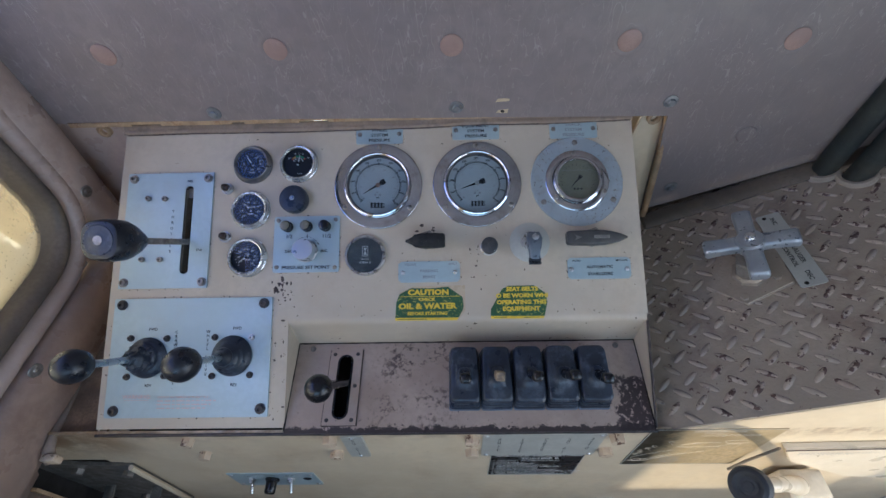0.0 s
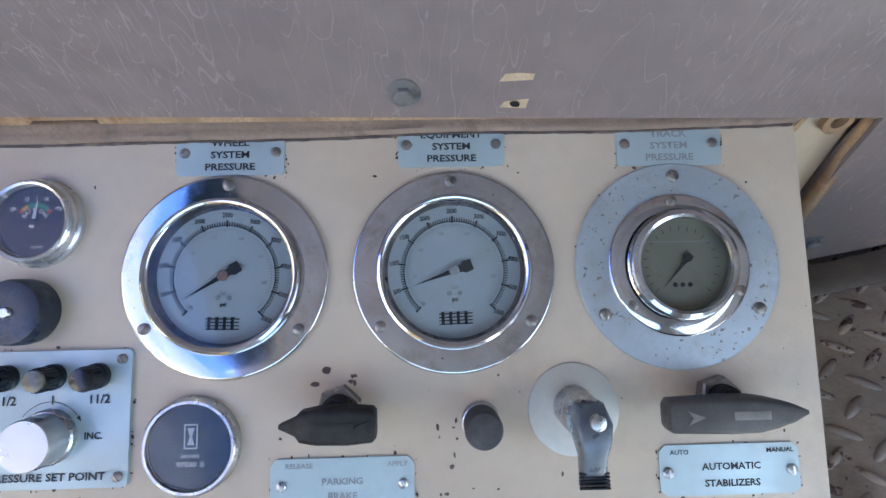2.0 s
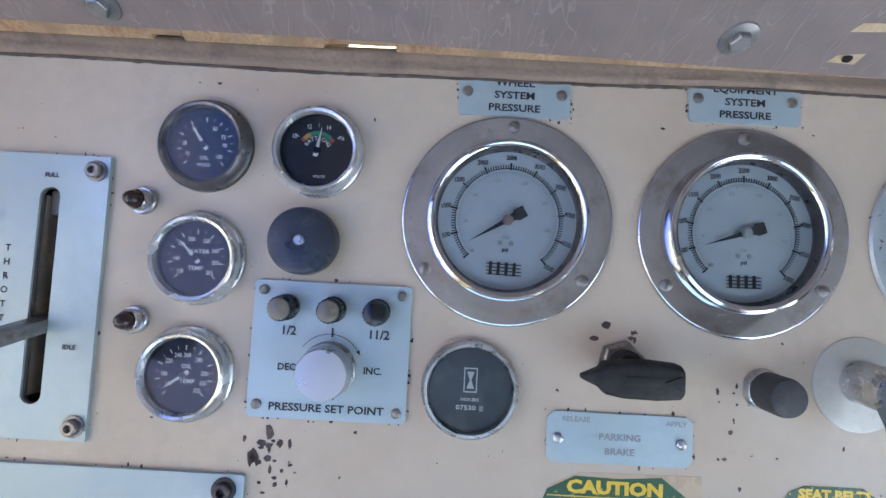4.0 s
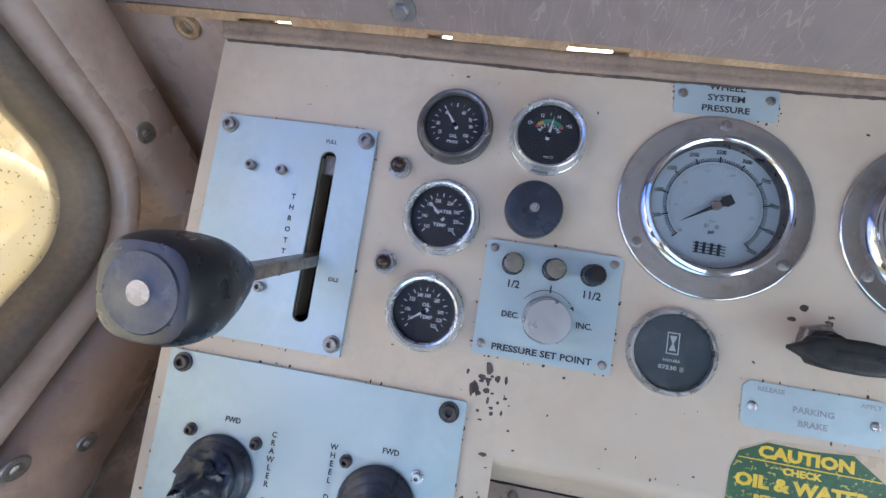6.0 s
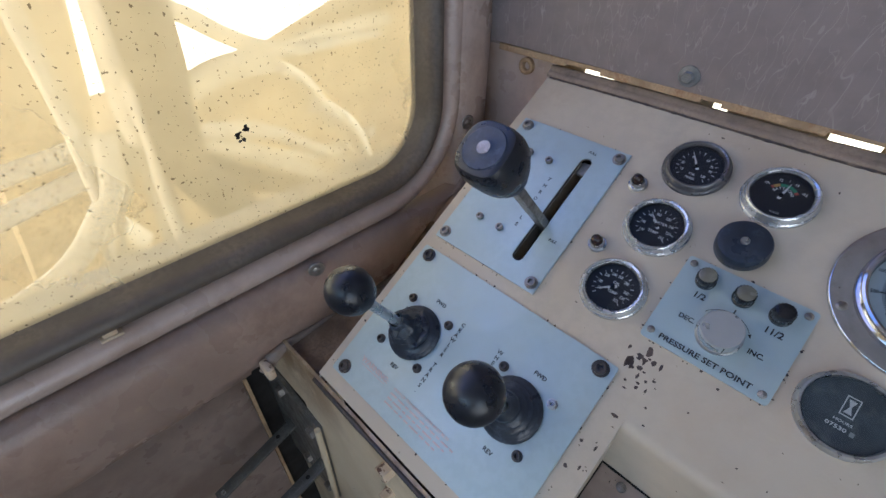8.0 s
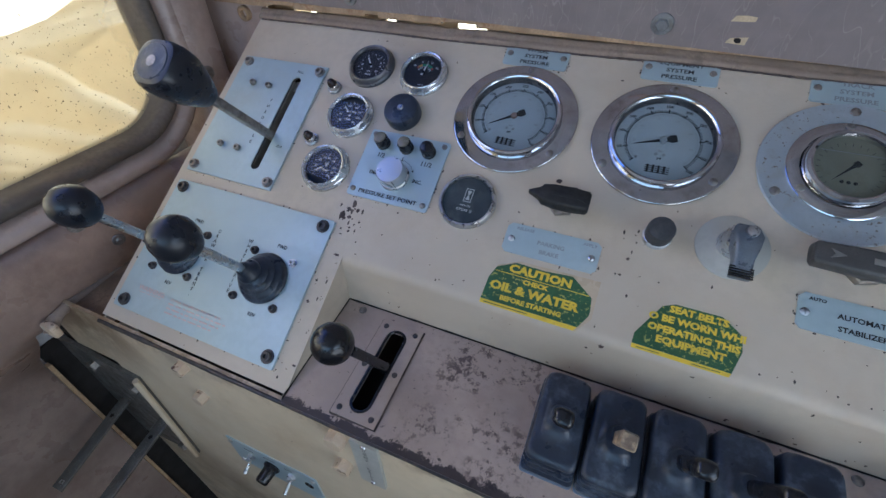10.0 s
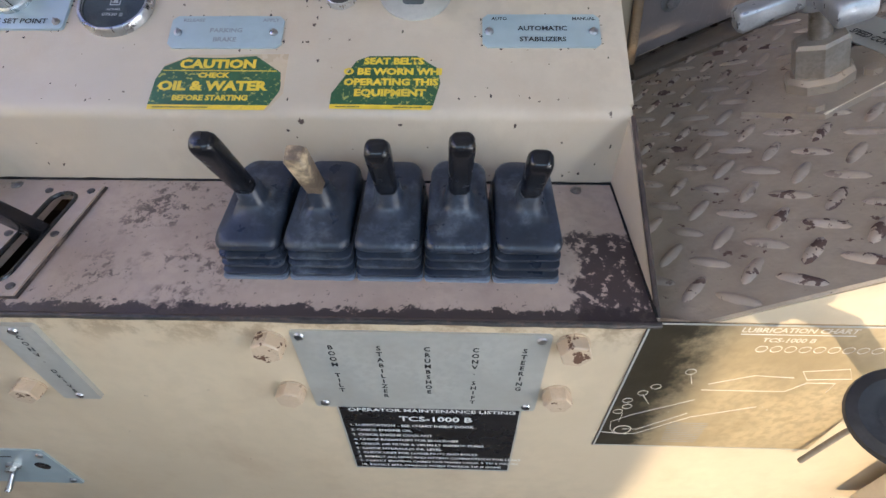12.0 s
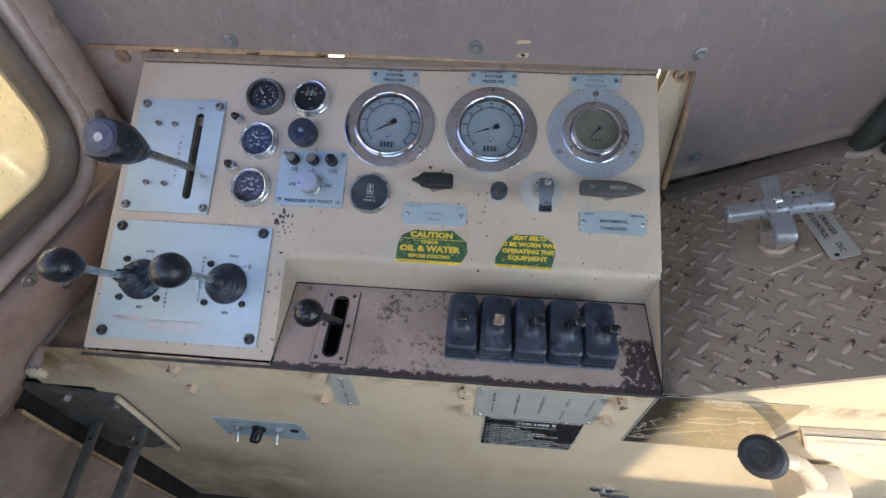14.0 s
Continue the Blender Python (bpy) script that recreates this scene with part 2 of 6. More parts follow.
m_chart = mat("worn_chart_plate", (0.46, 0.36, 0.21), 0.42, 0.3, var=0.25, scale=12, stain=(0.40, 0.32, 0.19), stain_amt=0.5, stain_scale=14,
              chip=(0.6, 0.54, 0.42), chip_scale=110, chip_at=0.70, bump=0.10, bump_scale=120, extra=chart_wear_glare)
m_vinyl = mat("scuffed_mauve_vinyl", (0.200, 0.165, 0.157), 0.50, var=0.10, scale=4, stain=(0.27, 0.235, 0.205), stain_amt=0.45, stain_scale=5,
              scratch=(0.50, 0.46, 0.42), scratch_amt=0.19, bump=0.25, bump_scale=170)
m_trim = mat("brown_grey_vinyl", (0.47, 0.365, 0.31), 0.33, var=0.12, scale=6, stain=(0.24, 0.155, 0.11), stain_amt=0.5, stain_scale=7,
             scratch=(0.50, 0.42, 0.36), scratch_amt=0.2, bump=0.15, bump_scale=170)
m_button = mat("vinyl_button", (0.30, 0.20, 0.165), 0.5, var=0.1, scale=40, bump=0.1)
m_seal = mat("rubber_window_seal", (0.115, 0.092, 0.072), 0.5, var=0.25, scale=15, stain=(0.17, 0.13, 0.09), stain_amt=0.5, stain_scale=18, bump=0.1)
m_foam = mat("foam_strip", (0.26, 0.20, 0.155), 0.8, var=0.15, scale=25, stain=(0.10, 0.08, 0.07), stain_amt=0.5, stain_scale=35, bump=0.4, bump_scale=300)
m_tread = mat("painted_tread_plate", (0.31, 0.255, 0.20), 0.42, var=0.12, scale=9, stain=(0.12, 0.075, 0.055), stain_amt=0.6, stain_scale=11,
              chip=(0.085, 0.045, 0.035), chip_scale=130, chip_at=0.635, bump=0.25, bump_scale=260)
m_lug = mat("worn_tread_lug", (0.33, 0.27, 0.22), 0.40, var=0.14, scale=14, stain=(0.15, 0.09, 0.065), stain_amt=0.5, stain_scale=30,
            chip=(0.075, 0.042, 0.035), chip_scale=105, chip_at=0.535, bump=0.2, bump_scale=260)
m_rust = mat("rusty_lip", (0.38, 0.26, 0.15), 0.7, var=0.3, scale=40, stain=(0.20, 0.08, 0.03), stain_amt=0.7, stain_scale=30, bump=0.3)
m_grey_steel = mat("worn_grey_steel", (0.26, 0.235, 0.205), 0.45, 0.3, var=0.2, scale=30, stain=(0.10, 0.07, 0.05), stain_amt=0.5, stain_scale=25, bump=0.1)
m_bracket = mat("dark_grey_bracket", (0.125, 0.12, 0.11), 0.42, 0.3, var=0.25, scale=30, stain=(0.05, 0.04, 0.03), stain_amt=0.6, stain_scale=18, scratch=(0.3, 0.28, 0.25), scratch_amt=0.4, bump=0.1)
m_rim_dark = mat("dark_rim", (0.16, 0.16, 0.17), 0.35, 0.7, var=0.3, scale=60, stain=(0.4, 0.36, 0.3), stain_amt=0.5, stain_scale=60, bump=0.05)
m_hose = mat("dark_hose", (0.020, 0.024, 0.022), 0.55, var=0.3, scale=25, stain=(0.06, 0.055, 0.045), stain_amt=0.4, stain_scale=14, bump=0.15)
m_blue_grey = mat("blue_grey_gasket", (0.16, 0.19, 0.25), 0.5, var=0.15, bump=0.05)
m_tan = mat("worn_tan_grip", (0.16, 0.12, 0.085), 0.4, var=0.35, scale=80, stain=(0.66, 0.52, 0.33), stain_amt=1.0, stain_scale=42, bump=0.1)
m_tear = mat("torn_backing", (0.52, 0.41, 0.26), 0.7, var=0.2, scale=60, bump=0.2)
m_cream = mat("cream_paint", (0.66, 0.58, 0.45), 0.35, var=0.06, scale=9, stain=(0.45, 0.36, 0.24), stain_amt=0.4, stain_scale=12, bump=0.06)
m_shell = mat("cab_lining", (0.38, 0.38, 0.40), 0.7, var=0.1, scale=5, bump=0.1)
# brown patches stand in for sunlit areas reflected in the gauge chrome
m_headliner = mat("grey_headliner", (0.37, 0.36, 0.365), 0.75, var=0.2, scale=3, stain=(0.32, 0.22, 0.15), stain_amt=0.5, stain_scale=3.5, bump=0.1)
m_floor = mat("cab_floor_mat", (0.045, 0.038, 0.033), 0.8, var=0.3, scale=10, bump=0.3)
m_lens_dark = mat("amber_dark_lens", (0.03, 0.016, 0.013), 0.15, bump=0)
m_lens_grey = mat("grey_lens", (0.16, 0.15, 0.12), 0.2, var=0.2, scale=80, bump=0)
m_glass = glass("gauge_glass")

# dusty side glass: clear pane with a film of yellow dust and dark specks
m_dusty = bpy.data.materials.new("dusty_window_glass")
m_dusty.use_nodes = True
_n, _l = m_dusty.node_tree.nodes, m_dusty.node_tree.links
_geo, _tr, _df, _tl, _a, _b2 = (_n.new("ShaderNode" + k) for k in ("NewGeometry", "BsdfTransparent", "BsdfDiffuse", "BsdfTranslucent", "MixShader", "MixShader"))
_n1, _n2, _r1, _r2, _mc = (_n.new("ShaderNode" + k) for k in ("TexNoise", "TexNoise", "MapRange", "MapRange", "Mix"))
_n1.inputs["Scale"].default_value, _n1.inputs["Detail"].default_value = 5, 6
_n2.inputs["Scale"].default_value, _n2.inputs["Detail"].default_value = 300, 5
for _t in (_n1, _n2):
    _l.new(_geo.outputs["Position"], _t.inputs["Vector"])
for _r, _src, _v in ((_r1, _n1, (0.3, 0.7, 0.24, 0.50)), (_r2, _n2, (0.655, 0.67, 0.0, 0.9))):
    _l.new(_src.outputs["Fac"], _r.inputs[0])
    for _i, _x in enumerate(_v):
        _r.inputs[_i + 1].default_value = _x
_mc.data_type = "RGBA"
_mc.inputs[6].default_value, _mc.inputs[7].default_value = (0.88, 0.74, 0.48, 1), (0.05, 0.035, 0.02, 1)
_l.new(_r2.outputs[0], _mc.inputs[0])
_l.new(_mc.outputs[2], _df.inputs[0])
_l.new(_mc.outputs[2], _tl.inputs[0])
_a.inputs[0].default_value = 0.5
_l.new(_df.outputs[0], _a.inputs[1])
_l.new(_tl.outputs[0], _a.inputs[2])
_mx = _n.new("ShaderNodeMath")
_mx.operation = "MAXIMUM"
_l.new(_r1.outputs[0], _mx.inputs[0])
_l.new(_r2.outputs[0], _mx.inputs[1])
_l.new(_mx.outputs[0], _b2.inputs[0])
_l.new(_tr.outputs[0], _b2.inputs[1])
_l.new(_a.outputs[0], _b2.inputs[2])
_l.new(_b2.outputs[0], _n["Material Output"].inputs[0])

# emission for the backdrop sheets, in place of sunlit distance
m_outside = bpy.data.materials.new("glowing_backdrop")
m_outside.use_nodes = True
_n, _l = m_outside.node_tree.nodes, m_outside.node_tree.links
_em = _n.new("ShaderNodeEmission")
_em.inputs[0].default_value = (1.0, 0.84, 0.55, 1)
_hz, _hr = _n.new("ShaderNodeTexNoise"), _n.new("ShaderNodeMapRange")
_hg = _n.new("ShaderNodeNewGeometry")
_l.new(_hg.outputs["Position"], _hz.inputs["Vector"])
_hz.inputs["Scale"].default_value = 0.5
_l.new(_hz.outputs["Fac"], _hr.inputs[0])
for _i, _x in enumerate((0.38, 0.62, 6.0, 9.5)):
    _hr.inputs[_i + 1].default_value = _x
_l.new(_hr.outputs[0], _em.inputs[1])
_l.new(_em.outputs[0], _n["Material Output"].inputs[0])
m_sand = mat("sandy_ground", (0.55, 0.42, 0.26), 0.9, var=0.2, scale=1.5, bump=0.3, bump_scale=8)
m_pipe = mat("dusty_white_pipe", (0.80, 0.77, 0.68), 0.5, var=0.15, scale=6, bump=0.1)
m_dark_hose = mat("dark_dusty_hose", (0.022, 0.018, 0.012), 0.6, var=0.3, scale=8, bump=0.1)
m_machine = mat("dusty_brown_steel", (0.60, 0.48, 0.29), 0.7, var=0.25, scale=4, bump=0.2)

# ---- mesh helpers ----
PANEL = pose(0, 0.218, 0.95, 32)


def thing(name, m, label, category, group="", kind=""):
    ob = new(name)
    ob.matrix_world = m
    ob.empty_display_size = 0.02
    return tagged(ob, label, category, group, kind)


def part(name, bm, material, parent=None, label="", angle=38):
    me = bpy.data.meshes.new(name)
    bmesh.ops.recalc_face_normals(bm, faces=bm.faces)
    bm.to_mesh(me)
    bm.free()
    me.materials.append(material)
    me.polygons.foreach_set("use_smooth", [True] * len(me.polygons))
    me.set_sharp_from_angle(angle=radians(angle))
    ob = new(name, me)
    if parent:
        ob.parent = parent
    if label:
        tagged(ob, label)
    return ob


def solid(name, bm, material, label, category, m=None, group="", kind="", angle=38):
    ob = part(name, bm, material, None, "", angle)
    if m:
        ob.matrix_world = m
    return tagged(ob, label, category, group, kind)


def moved(bm, verts, m):
    if m is not None:
        bmesh.ops.transform(bm, matrix=m, verts=verts)


def box(bm, x0, x1, y0, y1, z0, z1, bevel=0.0, m=None, seg=2):
    vs = bmesh.ops.create_cube(bm, size=1)["verts"]
    for v in vs:
        v.co = Vector(((x0, x1)[v.co.x > 0], (y0, y1)[v.co.y > 0], (z0, z1)[v.co.z > 0]))
    if bevel:
        es = list({e for v in vs for e in v.link_edges})
        r = bmesh.ops.bevel(bm, geom=es, offset=bevel, segments=seg, profile=0.5, affect="EDGES")
        vs = list({v for f in r["faces"] for v in f.verts} | {v for v in vs if v.is_valid})
    moved(bm, vs, m)
    return bm


def lathe(bm, prof, seg=32, m=None, off=(0, 0), start=0.0):
    rings, made = [], []
    for r, z in prof:
        if r < 1e-6:
            ring = [bm.verts.new((off[0], off[1], z))]
        else:
            ring = [bm.verts.new((off[0] + r * math.cos(start + 2 * math.pi * i / seg), off[1] + r * math.sin(start + 2 * math.pi * i / seg), z)) for i in range(seg)]
        rings.append(ring)
        made += ring
    for a, b in zip(rings, rings[1:]):
        for i in range(seg):
            j = (i + 1) % seg
            if len(a) == 1 and len(b) == 1:
                continue
            if len(a) == 1:
                bm.faces.new((a[0], b[i], b[j]))
            elif len(b) == 1:
                bm.faces.new((a[i], a[j], b[0]))
            else:
                bm.faces.new((a[i], a[j], b[j], b[i]))
    moved(bm, made, m)
    return bm


def prism(bm, poly, z0, z1, m=None):
    lo = [bm.verts.new((x, y, z0)) for x, y in poly]
    hi = [bm.verts.new((x, y, z1)) for x, y in poly]
    bm.faces.new(hi)
    bm.faces.new(lo[::-1])
    for i in range(len(poly)):
        j = (i + 1) % len(poly)
        bm.faces.new((lo[i], lo[j], hi[j], hi[i]))
    moved(bm, lo + hi, m)
    return bm


def rounded(x0, x1, y0, y1, r, n=4):
    pts = []
    for cx, cy, a0 in ((x1 - r, y0 + r, -90), (x1 - r, y1 - r, 0), (x0 + r, y1 - r, 90), (x0 + r, y0 + r, 180)):
        pts += [(cx + r * math.cos(radians(a0 + 90 * i / n)), cy + r * math.sin(radians(a0 + 90 * i / n))) for i in range(n + 1)]
    return pts


def loft(bm, rings, m=None, cap=True):
    made, rows = [], []
    for ring in rings:
        row = [bm.verts.new(p) for p in ring]
        rows.append(row)
        made += row
    for a, b in zip(rows, rows[1:]):
        for i in range(len(a)):
            j = (i + 1) % len(a)
            bm.faces.new((a[i], a[j], b[j], b[i]))
    if cap:
        bm.faces.new(rows[0][::-1])
        bm.faces.new(rows[-1])
    moved(bm, made, m)
    return bm


def tube(bm, pts, r, seg=12, flat=1.0, m=None, cap=True):
    """A round (or flattened) section along a line of points; r may be a list."""
    pts = [Vector(p) for p in pts]
    rings, side = [], None
    for i, p in enumerate(pts):
        d = (pts[min(i + 1, len(pts) - 1)] - pts[max(i - 1, 0)]).normalized()
        if side is None:
            side = d.cross(Vector((0, 0, 1)))
            if side.length < 0.1:
                side = d.cross(Vector((0, 1, 0)))
        side = (side - d * side.dot(d)).normalized()
        up = side.cross(d)
        rr = r[i] if isinstance(r, (list, tuple)) else r
        rings.append([p + side * rr * math.cos(2 * math.pi * k / seg) + up * rr * flat * math.sin(2 * math.pi * k / seg) for k in range(seg)])
    return loft(bm, rings, m, cap)


def cells(bm, xs, ys, holes, t, m=None):
    """A plate of thickness t (downwards from z = 0) with rectangular openings."""
    grid, made = {}, []

    def v(i, j, z):
        if (i, j, z) not in grid:
            grid[i, j, z] = bm.verts.new((xs[i], ys[j], z))
            made.append(grid[i, j, z])
        return grid[i, j, z]

    def full(i, j):
        if not (0 <= i < len(xs) - 1 and 0 <= j < len(ys) - 1):
            return False
        cx, cy = (xs[i] + xs[i + 1]) / 2, (ys[j] + ys[j + 1]) / 2
        return not any(a < cx < b and c < cy < d for a, b, c, d in holes)

    for i in range(len(xs) - 1):
        for j in range(len(ys) - 1):
            if not full(i, j):
                continue
            bm.faces.new((v(i, j, 0), v(i + 1, j, 0), v(i + 1, j + 1, 0), v(i, j + 1, 0)))
            bm.faces.new((v(i, j, -t), v(i, j + 1, -t), v(i + 1, j + 1, -t), v(i + 1, j, -t)))
            for di, dj, p, q in ((-1, 0, (i, j + 1), (i, j)), (1, 0, (i + 1, j), (i + 1, j + 1)), (0, -1, (i, j), (i + 1, j)), (0, 1, (i + 1, j + 1), (i, j + 1))):
                if not full(i + di, j + dj):
                    bm.faces.new((v(*p, 0), v(*p, -t), v(*q, -t), v(*q, 0)))
    moved(bm, made, m)
    return bm


def B():
    return bmesh.new()


def align(p, q):
    """The pose whose z runs from p towards q."""
    p, q = Vector(p), Vector(q)
    return Matrix.Translation(p) @ (q - p).to_track_quat("Z", "Y").to_matrix().to_4x4()


def text(body, cap, x, y, z, material, parent, rot=0.0, wide=1.0, align_x="CENTER", m=None, name="lettering"):
    cu = bpy.data.curves.new("lettering", "FONT")
    cu.body, cu.size, cu.align_x, cu.align_y, cu.extrude = body, cap / 0.70, align_x, "CENTER", 0.0
    cu.resolution_u, cu.offset = 2, cap * (0.075 if material is m_decal_yellow else 0.035)
    tmp = bpy.data.objects.new("lettering", cu)
    me = bpy.data.meshes.new_from_object(tmp)
    bpy.data.objects.remove(tmp)
    bpy.data.curves.remove(cu)
    me.transform((m or Matrix()) @ pose(x, y, z, 0, 0, rot) @ Matrix.Diagonal((wide, 1, 1, 1)))
    me.name = name
    me.materials.clear()
    me.materials.append(material)
    ob = new(name, me)
    ob.parent = parent
    return ob


def socket_screw(parent, x, y, z=0.0, r=0.0052, material=None, washer=True):
    bm = B()
    if washer:
        lathe(bm, [(0, 0), (r * 1.35, 0), (r * 1.35, 0.0012), (r, 0.0014)], 18, off=(x, y))
    lathe(bm, [(r, 0.0008), (r, 0.0042), (r * 0.85, 0.005), (r * 0.5, 0.005), (r * 0.45, 0.002), (0, 0.002)], 18, off=(x, y))
    bm.transform(Matrix.Translation((0, 0, z)))
    return part("screw", bm, material or m_screw, parent)


def pan_screw(parent, x, y, z=0.0, r=0.004, material=None, turn=0.3, m=None):
    bm = B()
    lathe(bm, [(r, 0), (r * 0.95, 0.0012), (r * 0.6, 0.0021), (0, 0.0023)], 14, off=(x, y))
    box(bm, -r * 0.8, r * 0.8, -r * 0.13, r * 0.13, 0.0019, 0.0026, m=pose(x, y, 0, 0, 0, math.degrees(turn)))
    bm.transform((m or Matrix()) @ Matrix.Translation((0, 0, z)))
    return part("screw", bm, material or m_screw, parent)


def plate(name, poly, t, material, label, m, group="", category="plate"):
    bm = prism(B(), poly, 0, t)
    bmesh.ops.bevel(bm, geom=[e for e in bm.edges if e.calc_face_angle(0) > 1.2 and abs(e.verts[0].co.z - e.verts[1].co.z) < 1e-6 and e.verts[0].co.z > t / 2],
                    offset=min(0.0006, t * 0.3), segments=1, affect="EDGES")
    root = thing(name, m, label, category, group)
    part("face_plate", bm, material, root)
    return root


# ---- structure of the console and the cab ----
def structure(name, bm, material, label, m=None, angle=38):
    return solid(name, bm, material, label, "structure", m, kind="structure", angle=angle)


# console: one painted sheet-metal box with its parts
console = thing("control_console", Matrix(), "beige painted steel control console with chipped edges", "console")
PX0, PX1, PV0, PV1 = -0.473, 0.318, -0.251, 0.207
bm = cells(B(), [PX0, -0.372, -0.355, -0.203, PX1], [PV0, -0.098, -0.032, 0.108, PV1],
           [(-0.203, PX1, PV0, -0.098), (-0.372, -0.355, -0.032, 0.108)], 0.003)
top = part("sloping_panel", bm, m_paint, console)
top.matrix_local = PANEL
# rounded bend, back wall and cheeks of the lever recess
edge_w = PANEL @ Vector((0, -0.098, 0))
prof = [(edge_w.y, edge_w.z)]
n_dir, c_r = PANEL.to_3x3() @ Vector((0, 0, 1)), 0.014
cen = edge_w - n_dir * c_r
a0, a1 = math.atan2(n_dir.z, n_dir.y), math.pi
for i in range(1, 9):
    a = a0 + (a1 - a0) * i / 8
    prof.append((cen.y + c_r * math.cos(a), cen.z + c_r * math.sin(a)))
wall_y = prof[-1][0]
prof.append((wall_y, 0.826))
back = prof + [(y + 0.004, z - (0.004 if i == 0 else 0.0)) for i, (y, z) in list(enumerate(prof))[::-1]]
bm = loft(B(), [[(x, y, z) for y, z in back] for x in (-0.203, 0.3155)])
part("recess_back", bm, m_paint, console)


def panel_z(y):
    return 0.95 + (y - 0.218) * math.tan(radians(32))


for name, x0, x1 in (("recess_cheek", -0.2055, -0.2030), ("side_cheek", 0.3150, 0.3180)):
    bm = B()
    poly = [(0.0, 0.814), (wall_y + 0.01, 0.814), (wall_y + 0.01, panel_z(wall_y + 0.01) - 0.0045), (0.0, panel_z(0) - 0.001)]
    loft(bm, [[(x, y, z) for y, z in poly] for x in (x0, x1)])
    part(name, bm, m_paint, console)
bm = tube(B(), [(0.3165, 0.002 + 0.124 * i / 20, panel_z(0.002 + 0.124 * i / 20) + 0.0003 * math.sin(i * 2.3)) for i in range(21)], 0.0018, 8)
part("worn_lip", bm, m_edge, console, "bare worn metal lip")
SHELF = pose(0, 0, 0.817, math.degrees(math.atan(0.128)))
bm = cells(B(), [-0.203, -0.1365, -0.1155, 0.3145], [-0.003, 0.016, 0.108, 0.128], [(-0.1365, -0.1155, 0.016, 0.108)], 0.004)
part("lever_shelf", bm, m_shelf, console, "mauve-brown worn lever shelf").matrix_local = SHELF
# dark lines where the shelf meets its walls
for pts in ([(-0.2025 + 0.517 * i / 50, wall_y - 0.0006, 0.8176 + 0.128 * wall_y + 0.0004 * noise.noise((i * 0.8, 2, 0))) for i in range(51)], [(0.3146, wall_y * i / 20, 0.8178 + 0.128 * wall_y * i / 20) for i in range(21)], [(-0.2028, wall_y * i / 20, 0.8178 + 0.128 * wall_y * i / 20) for i in range(21)]):
    part("dark_line", tube(B(), pts, [0.0008 + 0.0012 * abs(noise.noise((i * 0.45, 6, 1))) for i in range(len(pts))], 6), m_dark, console, "dark line in the corner")
# folded seam under the panel and the shelf
bm = tube(B(), [(-0.473 + 0.791 * i / 60, -0.0022, 0.8125 + 0.0009 * noise.noise((i * 0.7, 0, 0))) for i in range(61)], [0.0022 + 0.0014 * abs(noise.noise((i * 0.9, 3, 0))) for i in range(61)], 8)
part("front_seam", bm, m_screw_dark, console, "dark chipped front seam")
# left skirt of the sloping panel
bm = B()
loft(bm, [[(x, 0.0, 0.80), (x, 0.395, 0.80), (x, 0.395, panel_z(0.395) - 0.004), (x, 0.0, panel_z(0) - 0.004)] for x in (-0.4725, -0.470)])
part("left_skirt", bm, m_paint, console)
bm = B()
loft(bm, [[(x, 0.13, 0.70), (x, 0.395, 0.70), (x, 0.395, panel_z(0.395) - 0.004), (x, 0.13, panel_z(0.13) - 0.004)] for x in (0.3155, 0.3178)])
part("right_skirt", bm, m_paint, console)
# near-black blocks under the slots and shelf, painting the unlit inside
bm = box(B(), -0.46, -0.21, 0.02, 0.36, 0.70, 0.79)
part("inner_dark_block", bm, m_dark, console)
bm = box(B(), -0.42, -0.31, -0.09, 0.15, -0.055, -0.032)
part("slot_dark_block", bm, m_dark, console).matrix_local = PANEL
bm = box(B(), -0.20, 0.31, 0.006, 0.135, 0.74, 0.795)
part("lower_dark_block", bm, m_dark, console)


def plate_z(x, y):
    return 0.839 + 0.483 * (x - 0.404) - 0.027 * (y - 0.117)


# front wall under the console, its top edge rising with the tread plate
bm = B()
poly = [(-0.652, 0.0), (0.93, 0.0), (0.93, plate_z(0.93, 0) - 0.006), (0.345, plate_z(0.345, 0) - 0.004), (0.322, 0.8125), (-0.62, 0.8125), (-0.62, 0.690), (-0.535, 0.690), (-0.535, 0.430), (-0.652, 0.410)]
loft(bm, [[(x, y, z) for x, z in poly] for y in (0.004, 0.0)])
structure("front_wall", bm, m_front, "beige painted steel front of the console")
# tread plate
tilt = Vector((-0.483, 0.027, 1)).normalized()
ax = (Vector((1, 0, 0.483))).normalized()
ay = tilt.cross(ax)
TREAD = Matrix(((ax.x, ay.x, tilt.x, 0.404), (ax.y, ay.y, tilt.y, 0.117), (ax.z, ay.z, tilt.z, 0.839), (0, 0, 0, 1)))
bm = B()
prism(bm, [(-0.0905, -0.116), (0.62, -0.116), (0.62, 0.34), (-0.0905, 0.34)], -0.005, 0.0)
tread = structure("tread_plate", bm, m_tread, "brown painted diamond tread plate with chipped rusty lugs", TREAD)

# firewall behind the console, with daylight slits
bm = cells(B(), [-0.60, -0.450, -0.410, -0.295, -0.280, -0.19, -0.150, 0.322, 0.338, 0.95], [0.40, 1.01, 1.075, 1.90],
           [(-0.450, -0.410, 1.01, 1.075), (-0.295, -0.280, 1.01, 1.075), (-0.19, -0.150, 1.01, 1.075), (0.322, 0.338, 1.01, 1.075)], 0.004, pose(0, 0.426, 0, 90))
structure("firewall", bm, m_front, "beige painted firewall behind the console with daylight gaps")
bm = B()
